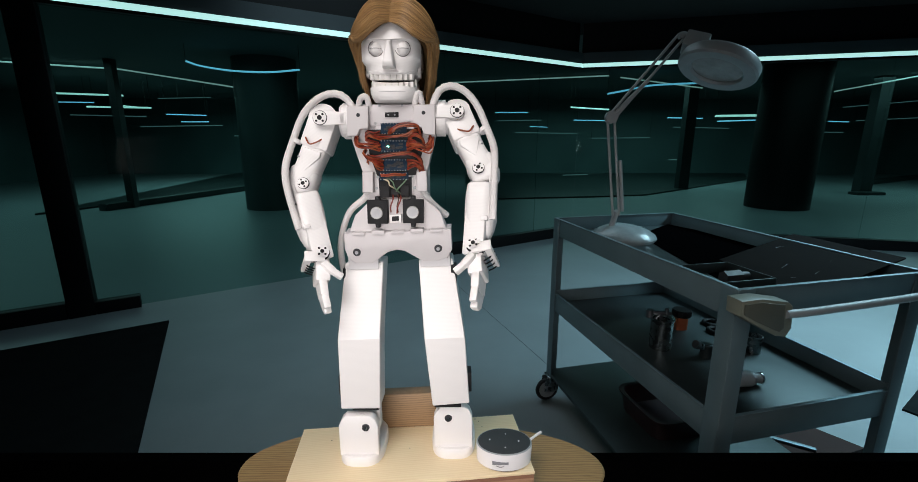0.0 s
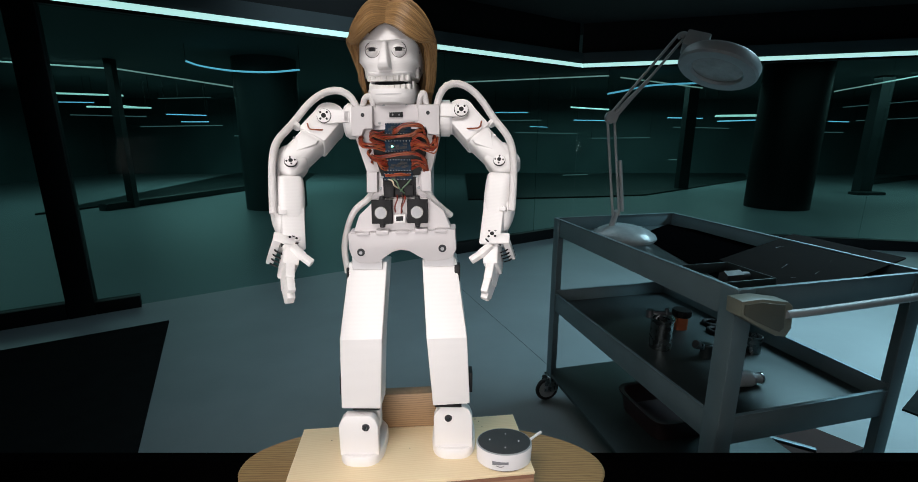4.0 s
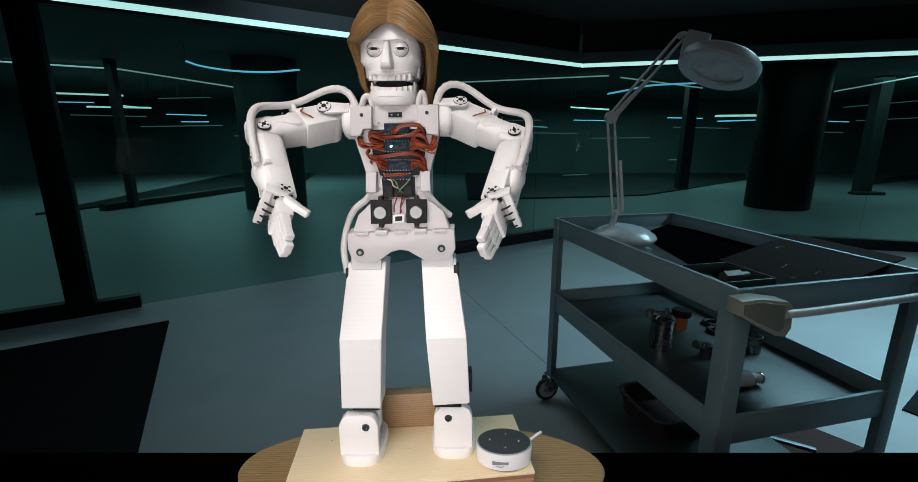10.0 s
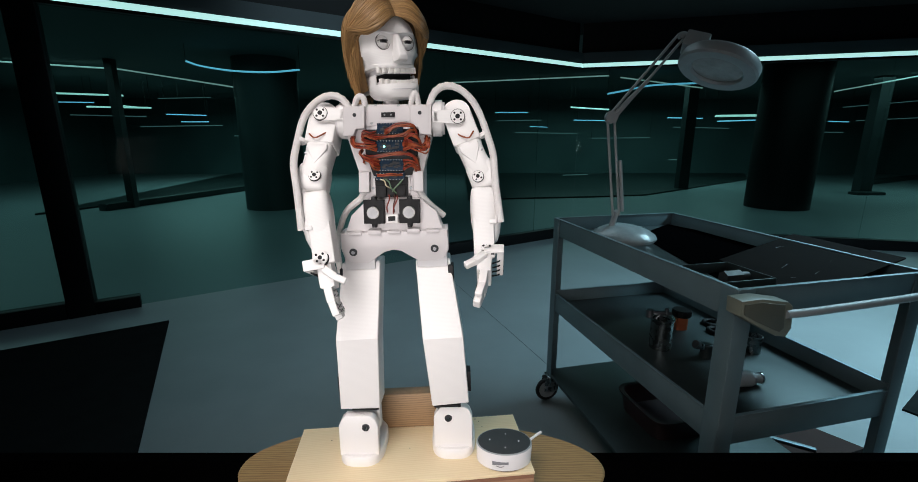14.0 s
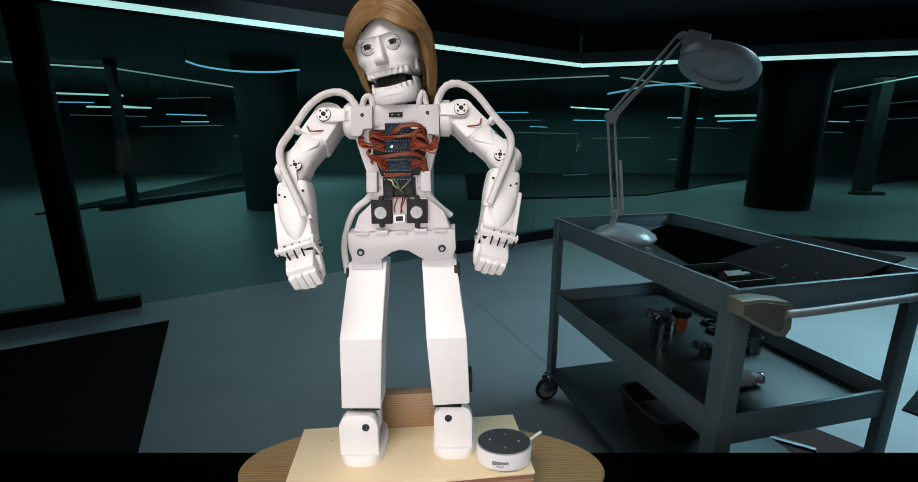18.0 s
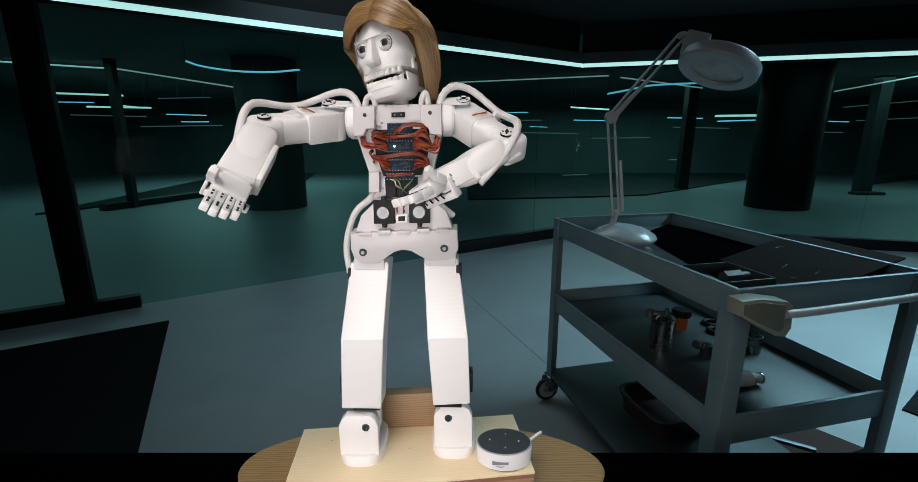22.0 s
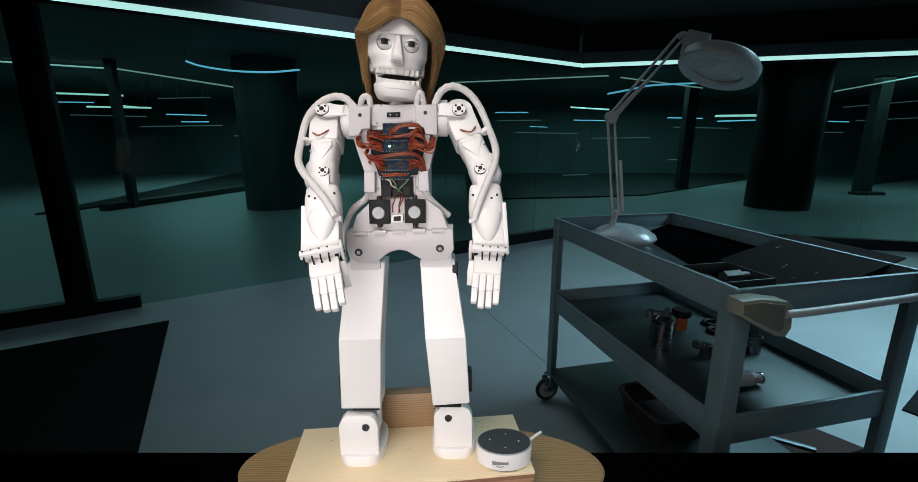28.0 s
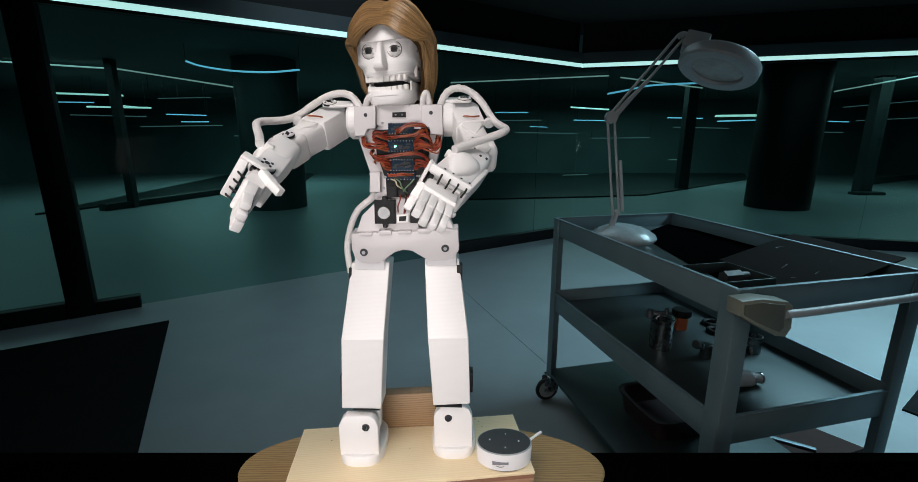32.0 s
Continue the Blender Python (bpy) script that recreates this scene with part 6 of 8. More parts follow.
    right_forearm_rows = [
        (0, -0.1426, 0.0026, 0.4626, 7.5, -15.3, -62),
        (0.5, -0.1393, -0.0382, 0.4792, 0.7, -14.5, -60),
        (0.75, -0.1541, -0.0384, 0.4893, -3.4, -11.6, -54),
        (1, -0.1611, -0.0449, 0.5041, -12, -16.2, -46.7),
        (1.25, -0.1519, -0.0393, 0.4902, -8.3, -10.7, -52.9),
        (1.5, -0.1379, -0.0369, 0.4797, -8.2, -11.7, -57.9),
        (2, -0.1425, -0.0379, 0.4842, -0.3, -13.5, -60),
        (2.5, -0.1309, -0.0378, 0.4769, -7.2, -12.7, -57.9),
        (2.75, -0.134, -0.0357, 0.4761, -2.3, -13.6, -59),
        (3, -0.1372, -0.0332, 0.4752, 2.6, -14.5, -60),
        (3.25, -0.1424, -0.0383, 0.482, -1.3, -13.6, -59),
        (3.5, -0.1489, -0.0403, 0.4888, -4.3, -12.6, -57.9),
        (4.5, -0.145, -0.0399, 0.4863, -2.3, -12.6, -59),
        (5.5, -0.1413, -0.0391, 0.4838, -1.3, -13.6, -59),
        (5.75, -0.1484, -0.0434, 0.4927, 3.5, -13.5, -60),
        (6, -0.1569, -0.0443, 0.5016, 7.5, -13.4, -61),
        (6.25, -0.1677, -0.0458, 0.5197, 9.3, -12.3, -60.1),
        (6.5, -0.1731, -0.048, 0.5425, 9.3, -10.2, -60),
        (7, -0.1725, -0.0496, 0.5527, 9.2, -9.2, -60),
        (7.5, -0.1739, -0.0469, 0.5401, 8.3, -10.3, -60),
        (8, -0.1714, -0.0479, 0.5332, 7.3, -10.3, -60),
        (8.25, -0.1732, -0.0471, 0.5351, -1.2, -16.7, -54),
        (8.5, -0.1752, -0.0461, 0.5371, -11.6, -22.2, -45.7),
        (8.75, -0.1765, -0.0446, 0.5342, -11.4, -31.2, -43.7),
        (9, -0.1777, -0.0429, 0.5314, -11.3, -38, -41.7),
        (9.25, -0.1774, -0.0429, 0.5307, -13.4, -33.2, -40.6),
        (9.5, -0.1764, -0.0436, 0.5299, -14.5, -27.4, -40.6),
        (9.75, -0.1769, -0.0438, 0.5324, -10.6, -32.2, -41.7),
        (10, -0.1773, -0.0439, 0.5349, -6.6, -35.9, -43.9),
        (10.25, -0.1784, -0.043, 0.5382, 15.6, -35.1, -76),
        (10.5, -0.1784, -0.0433, 0.5417, 31.2, -31.4, -99.6),
        (10.75, -0.1804, -0.0409, 0.5437, 52.8, -14.6, -134.1),
        (11, -0.182, -0.0385, 0.5455, 65.1, 10.1, -156.4),
        (11.25, -0.1827, -0.0376, 0.5446, 71.3, 13.8, -158.3),
        (11.5, -0.1839, -0.0359, 0.5437, 77.4, 18.5, -160.3),
        (12, -0.1843, -0.0362, 0.5459, 63.1, -34, -139.2),
        (12.25, -0.1835, -0.0347, 0.5363, 40.8, -27.3, -125.4),
        (12.5, -0.1932, -0.0129, 0.527, 4.6, -8.1, -84),
        (12.75, -0.1574, -0.0427, 0.5001, -8.4, -9.8, -45.9),
        (13, -0.1446, -0.0163, 0.4719, -12.1, -8.7, 2.2),
        (13.25, -0.1252, -0.0368, 0.4741, -3.8, -15.6, -26),
        (13.5, -0.1174, -0.0324, 0.4691, -2.3, -14.5, -60),
        (13.75, -0.1165, -0.0289, 0.4669, 4.7, -14.3, -75),
        (14, -0.1146, -0.0277, 0.466, 7.7, -13.2, -83),
        (14.25, -0.1295, -0.0387, 0.4756, 10.6, -12.2, -79),
        (14.5, -0.1438, -0.0489, 0.4913, 12.5, -12.3, -75.1),
        (15.5, -0.1542, -0.0479, 0.4988, 8.5, -12.3, -70),
        (16.5, -0.1649, -0.0429, 0.5075, 0.6, -11.5, -59),
        (16.75, -0.1613, -0.0425, 0.5024, -19.3, -30.4, -21.4),
        (17, -0.1577, -0.0418, 0.4977, -29.2, -4.9, 4.1),
        (17.5, -0.1459, -0.0459, 0.4921, -21.4, -3.4, 7.5),
        (18, -0.1396, -0.0382, 0.4814, -11.1, -6.8, -2.8),
        (18.25, -0.1522, -0.0435, 0.495, -12.7, -4, -26.8),
        (18.5, -0.1614, -0.0495, 0.514, -3.4, -9.5, -58),
        (18.75, -0.1704, -0.0435, 0.5192, -4, -12.5, -67),
        (19, -0.177, -0.0383, 0.5247, -7.1, -23.7, -67.9),
        (19.25, -0.1741, -0.0436, 0.5315, -33.1, -19.1, -31.5),
        (19.5, -0.1758, -0.0427, 0.5379, -49, -6.4, 6.8),
        (19.75, -0.1745, -0.044, 0.5413, -49.8, -7.4, 2.9),
        (20, -0.1723, -0.0461, 0.5448, -50.5, -7.5, 0.1),
        (20.25, -0.1739, -0.0439, 0.542, -49.3, -19.1, -4.4),
        (20.5, -0.1752, -0.0418, 0.5394, -46.1, -28.7, -9),
        (20.75, -0.1756, -0.0418, 0.542, -32.9, -34.4, -39.8),
        (21, -0.1759, -0.0419, 0.5448, -8.4, -45, -67),
        (21.25, -0.1772, -0.04, 0.541, 5.6, -46, -87.9),
        (21.5, -0.1782, -0.0379, 0.5373, 20.7, -45.1, -108),
        (21.75, -0.1771, -0.0401, 0.5397, 35.9, -37.9, -134.6),
        (22, -0.1748, -0.0433, 0.5422, 50.1, -23, -162.1),
        (22.25, -0.1751, -0.042, 0.5411, 20.9, -41.5, -123.8),
        (22.5, -0.1736, -0.0426, 0.5402, -3, -37.1, -75),
        (22.75, -0.1714, -0.0449, 0.5442, -26.3, -13.7, -40.1),
        (23, -0.1693, -0.0467, 0.5485, -28.8, 0.7, -0.8),
        (23.5, -0.1806, -0.0323, 0.5398, -24.2, 9.9, 8),
        (24, -0.1906, -0.0131, 0.5341, -10.2, 7.1, 8.2),
        (24.5, -0.1901, -0.0131, 0.5349, -9.1, 1.3, 3.1),
        (24.75, -0.1786, -0.0327, 0.5334, -12.3, -4.8, -43.8),
        (25, -0.1685, -0.0447, 0.5329, 0.7, -9.2, -80),
        (25.25, -0.1625, -0.0462, 0.5166, -0.4, -10.5, -63),
        (25.5, -0.1492, -0.0497, 0.5015, -6.6, -9.8, -38.9),
        (26.5, -0.1232, -0.049, 0.4832, -26.8, -24.4, -9.2),
        (27.5, -0.1028, -0.0361, 0.4702, -28.3, -4.4, 6.7),
        (28, -0.0986, -0.0366, 0.4706, -28.3, -3.4, 6.7),
        (28.5, -0.1069, -0.0362, 0.4703, -33.7, -25.3, -8),
        (28.75, -0.1099, -0.0355, 0.4704, -10.5, -14.9, -38.8),
        (29, -0.113, -0.0347, 0.4704, 5.6, -18.5, -62),
        (29.25, -0.1258, -0.0383, 0.4757, 4.5, -15.5, -56),
        (29.5, -0.139, -0.0389, 0.4816, 1.4, -14.5, -50),
        (29.75, -0.1605, -0.0395, 0.4978, 2.2, -38.7, -50),
        (30, -0.1916, -0.012, 0.5163, 8.2, -49, -52),
        (30.5, -0.1738, -0.0342, 0.51, -5.8, -40.8, -39.9),
        (31, -0.1607, -0.0465, 0.5093, -48.3, -32.9, 11.2),
        (31.5, -0.1382, -0.0614, 0.5097, -53.4, -10.7, 11.4),
        (31.75, -0.1377, -0.0625, 0.5123, -55.7, -40.8, -3.5),
        (32, -0.1372, -0.0636, 0.5149, -55.7, -48.6, -24.6),
    ]
    right_palm_rows = [
        (0, -0.1148, -0.018, 0.3518, -6.6, -29.9, -61.9),
        (0.5, -0.124, -0.062, 0.3679, -4.4, -40.5, -57.8),
        (0.75, -0.1448, -0.0613, 0.3772, -23.3, -48.8, -42.8),
        (1, -0.157, -0.0832, 0.3957, -39.8, -45.3, -28.3),
        (1.25, -0.1526, -0.0651, 0.3785, -32.5, -47.1, -36),
        (1.5, -0.1394, -0.0653, 0.3686, -21.3, -45, -46.9),
        (2, -0.1297, -0.0608, 0.3724, -21.2, -38.8, -53.1),
        (2.5, -0.1307, -0.0668, 0.366, -19.4, -41, -50),
        (2.75, -0.1245, -0.0614, 0.3646, -16.3, -40.8, -53.3),
        (3, -0.118, -0.0555, 0.3642, -12.3, -39.6, -57.5),
        (3.25, -0.1306, -0.0622, 0.3704, -18.2, -43.8, -52.1),
        (3.5, -0.1439, -0.0658, 0.377, -24.1, -46, -47.7),
        (4.5, -0.1364, -0.0647, 0.3746, -18.2, -40.9, -52.1),
        (5.5, -0.1294, -0.0631, 0.3722, -12.4, -32.7, -56.5),
        (5.75, -0.1292, -0.0635, 0.3815, -10, -43.6, -57.6),
        (6, -0.13, -0.0598, 0.3914, -3.9, -48.2, -60.8),
        (6.25, -0.1392, -0.0572, 0.4096, -10.7, -44.2, -58.6),
        (6.5, -0.1477, -0.0565, 0.4316, -15.9, -33.3, -57.5),
        (7, -0.1468, -0.0557, 0.442, -6.3, -51.6, -59.9),
        (7.5, -0.1497, -0.0563, 0.4289, 2.2, -48.7, -63),
        (8, -0.1483, -0.0581, 0.4219, -15.2, -52, -54.5),
        (8.25, -0.1556, -0.076, 0.4249, -34.5, -55.3, -35.4),
        (8.5, -0.1625, -0.0931, 0.4315, -50.1, -51.5, -20),
        (8.75, -0.1498, -0.1029, 0.4358, -42.2, -52.6, -25.6),
        (9, -0.1397, -0.108, 0.4401, -33.3, -51.7, -31.2),
        (9.25, -0.1469, -0.104, 0.4346, -44.3, -53.5, -23.5),
        (9.5, -0.1545, -0.0997, 0.4295, -54.4, -52.3, -14.9),
        (9.75, -0.1455, -0.1003, 0.4343, -43.2, -53.5, -24.6),
        (10, -0.1371, -0.1003, 0.4396, -30.2, -52.5, -33.5),
        (10.25, -0.1316, -0.0991, 0.4454, 9.6, -61.8, -82.9),
        (10.5, -0.1258, -0.1057, 0.4553, 41.7, -52.8, -119.2),
        (10.75, -0.1238, -0.1209, 0.4736, 62, -23.4, -148.7),
        (11, -0.1301, -0.1355, 0.4946, 61.8, 9.4, -159.3),
        (11.25, -0.1323, -0.1409, 0.5066, 61.4, 12.6, -163.9),
        (11.5, -0.1359, -0.1436, 0.5187, 61, 16.7, -168.7),
        (12, -0.1372, -0.1384, 0.501, 53.5, -47.8, -132.7),
        (12.25, -0.1432, -0.114, 0.456, 62.7, -43.2, -147.2),
        (12.5, -0.1828, -0.0286, 0.413, 8, -59.3, -87.9),
        (12.75, -0.1558, -0.0673, 0.3882, -36, -52.7, -24),
        (13, -0.1274, -0.039, 0.36, -47.5, -9, 4.1),
        (13.25, -0.1003, -0.0569, 0.364, -37.8, -22, -22.3),
        (13.5, -0.1068, -0.0585, 0.3578, -10.4, -44.6, -55.6),
        (13.75, -0.101, -0.0539, 0.3558, 5.8, -38, -76.1),
        (14, -0.0972, -0.0516, 0.3549, 10, -19.5, -84.1),
        (14.25, -0.1048, -0.0593, 0.3655, 19.3, -47.6, -88.3),
        (14.5, -0.1133, -0.0648, 0.3823, 21.4, -52.4, -88.2),
        (15.5, -0.1305, -0.0642, 0.3882, 0.1, -55.8, -73),
        (16.5, -0.1519, -0.0609, 0.3951, -25.6, -49.6, -47.8),
        (16.75, -0.1238, -0.0984, 0.4065, -44.6, -26.6, -22.2),
        (17, -0.1442, -0.0974, 0.3965, -59.9, -15.7, 16),
        (17.5, -0.1332, -0.0858, 0.3847, -68.5, -8.4, 14.5),
        (18, -0.1269, -0.0613, 0.3697, -52.6, -16.9, 5.5),
        (18.25, -0.1561, -0.0704, 0.3838, -42.3, -43.7, -3.9),
        (18.5, -0.157, -0.0701, 0.4017, -21.7, -53.6, -44.9),
        (18.75, -0.1679, -0.0699, 0.4076, -17.8, -57.2, -53.2),
        (19, -0.173, -0.0859, 0.4189, -17.4, -57.3, -56.2),
        (19.25, -0.1798, -0.114, 0.4388, -48.8, -43.1, -4.8),
        (19.5, -0.156, -0.1308, 0.4603, -59.2, -5.7, 7.5),
        (19.75, -0.1597, -0.1339, 0.465, -66.4, -7.3, 5.4),
        (20, -0.1632, -0.138, 0.4703, -72.6, -6.9, 3.3),
        (20.25, -0.156, -0.1357, 0.4682, -66.9, -18.2, -1.6),
        (20.5, -0.1493, -0.1335, 0.4669, -58, -27.5, -9.5),
        (20.75, -0.1738, -0.1267, 0.4602, -50.2, -51.7, -14.7),
        (21, -0.1601, -0.1251, 0.4615, -25.8, -62.8, -56.1),
        (21.25, -0.1624, -0.1243, 0.4588, 7.5, -64.5, -88.9),
        (21.5, -0.1637, -0.1253, 0.4581, 33.7, -57.6, -116.3),
        (21.75, -0.1678, -0.1317, 0.4638, 54.4, -48.8, -136),
        (22, -0.1748, -0.1395, 0.4713, 60.8, -29.2, -153.3),
        (22.25, -0.1809, -0.1267, 0.4578, 48.5, -52.9, -129),
        (22.5, -0.161, -0.1128, 0.4465, -9.8, -69.9, -65.1),
        (22.75, -0.1861, -0.1003, 0.4438, -55, -52.1, 1.5),
        (23, -0.1715, -0.1032, 0.4467, -64.8, -9.9, 14.1),
        (23.5, -0.1925, -0.0821, 0.4357, -64.9, 3.9, 18.4),
        (24, -0.2022, -0.0357, 0.4214, -49.3, -2.4, 15.7),
        (24.5, -0.191, -0.0314, 0.4208, -38.1, -1.5, 4.9),
        (24.75, -0.1882, -0.0564, 0.4214, -26.6, -38.1, -29.6),
        (25, -0.164, -0.0634, 0.4199, -2.3, -48.6, -77.9),
        (25.25, -0.153, -0.0652, 0.4041, -11.5, -48.4, -56.5),
        (25.5, -0.1423, -0.0717, 0.3895, -26.4, -44, -26.7),
        (26.5, -0.0894, -0.1074, 0.3882, -49.8, -24.2, -8.2),
        (27.5, -0.0879, -0.0897, 0.3685, -58.2, -9.5, 12.4),
        (28, -0.0869, -0.0897, 0.3684, -54.3, -9.5, 14),
        (28.5, -0.0746, -0.1068, 0.3825, -37.8, -19.2, -12.3),
        (28.75, -0.1006, -0.071, 0.3613, -27.9, -45.8, -25.7),
        (29, -0.0855, -0.0621, 0.3621, -8.4, -46.4, -60.7),
        (29.25, -0.1024, -0.0583, 0.3652, -14.5, -52.4, -50.4),
        (29.5, -0.118, -0.0586, 0.3705, -21.6, -56.4, -40),
        (29.75, -0.1103, -0.0934, 0.4063, -13.5, -60.1, -45.4),
        (30, -0.1239, -0.0721, 0.4383, -1.4, -52.7, -53),
        (30.5, -0.1227, -0.0918, 0.4204, -37.1, -69.2, -18.6),
        (31, -0.1004, -0.1249, 0.4422, -65.6, -29.2, 5),
        (31.5, -0.1068, -0.1528, 0.4404, -62.8, -9.9, 9.8),
        (31.75, -0.0998, -0.1643, 0.4617, -56.9, -30.6, -23.4),
        (32, -0.132, -0.1728, 0.4711, -57.8, -49.8, -19.4),
    ]
    right_flex_rows = [(0, 4), (0.5, 17), (0.75, 23), (1, 30), (1.25, 27), (1.5, 23), (2, 17), (2.5, 14), (2.75, 13), (3, 12), (3.25, 12), (3.5, 11), (4.5, 9), (5.5, 7), (5.75, 7), (6, 6), (6.25, 9), (6.5, 11), (7, 17), (7.5, 19), (8, 21), (8.25, 26), (8.5, 31), (8.75, 37), (9, 43), (9.25, 42), (9.5, 41), (9.75, 41), (10, 40), (10.25, 43), (10.5, 47), (10.75, 51), (11, 55), (11.25, 59), (11.5, 63), (12, 63), (12.25, 41), (12.5, 25), (12.75, 11), (13, -2), (13.25, 3), (13.5, 7), (13.75, 12), (14, 17), (14.25, 17), (14.5, 18), (15.5, 22), (16.5, 26), (16.75, 27), (17, 28), (17.5, 21), (18, 14), (18.25, 19), (18.5, 23), (18.75, 28), (19, 32), (19.25, 39), (19.5, 47), (19.75, 56), (20, 68), (20.25, 63), (20.5, 59), (20.75, 55), (21, 52), (21.25, 54), (21.5, 57), (21.75, 60), (22, 63), (22.25, 52), (22.5, 43), (22.75, 35), (23, 28), (23.5, 19), (24, 10), (24.5, 8), (24.75, 7), (25, 6), (25.25, 8), (25.5, 10), (26.5, 18), (27.5, 26), (28, 30), (28.5, 29), (28.75, 28), (29, 28), (29.25, 31), (29.5, 35), (29.75, 39), (30, 43), (30.5, 49), (31, 55), (31.5, 59), (31.75, 61), (32, 63)]
    right_curl_rows = [(0, 0.1), (0.5, 0.1), (0.75, 0.1), (1, 0.1), (1.25, 0.1), (1.5, 0.1), (2, 0.1), (2.5, 0.1), (2.75, 0.1), (3, 0.1), (3.25, 0.1), (3.5, 0.1), (4.5, 0.1), (5.5, 0.1), (5.75, 0.1), (6, 0.1), (6.25, 0.1), (6.5, 0.1), (7, 0.1), (7.5, 0.1), (8, 0.1), (8.25, 0.1), (8.5, 0.1), (8.75, 0.1), (9, 0.1), (9.25, 0.1), (9.5, 0.1), (9.75, 0.1), (10, 0.1), (10.25, 0.1), (10.5, 0.1), (10.75, 0.1), (11, 0.1), (11.25, 0.1), (11.5, 0.1), (12, 0.1), (12.25, 0.1), (12.5, 0.1), (12.75, 0.1), (13, 0.1), (13.25, 0.1), (13.5, 0.1), (13.75, 0.1), (14, 0.1), (14.25, 0.1), (14.5, 0.1), (15.5, 0.1), (16.5, 0.1), (16.75, 0.45), (17, 0.8), (17.5, 0.5), (18, 0.8), (18.25, 0.8), (18.5, 0.8), (18.75, 0.575), (19, 0.35), (19.25, 0.225), (19.5, 0.1), (19.75, 0.1), (20, 0.1), (20.25, 0.1), (20.5, 0.1), (20.75, 0.1), (21, 0.1), (21.25, 0.1), (21.5, 0.1), (21.75, 0.1), (22, 0.1), (22.25, 0.45), (22.5, 0.8), (22.75, 0.8), (23, 0.8), (23.5, 0.1), (24, 0.1), (24.5, 0.1), (24.75, 0.1), (25, 0.1), (25.25, 0.1), (25.5, 0.1), (26.5, 0.1), (27.5, 0.1), (28, 0.1), (28.5, 0.1), (28.75, 0.1), (29, 0.1), (29.25, 0.1), (29.5, 0.1), (29.75, 0.1), (30, 0.1), (30.5, 0.1), (31, 0.1), (31.5, 0.1), (31.75, 0.1), (32, 0.1)]
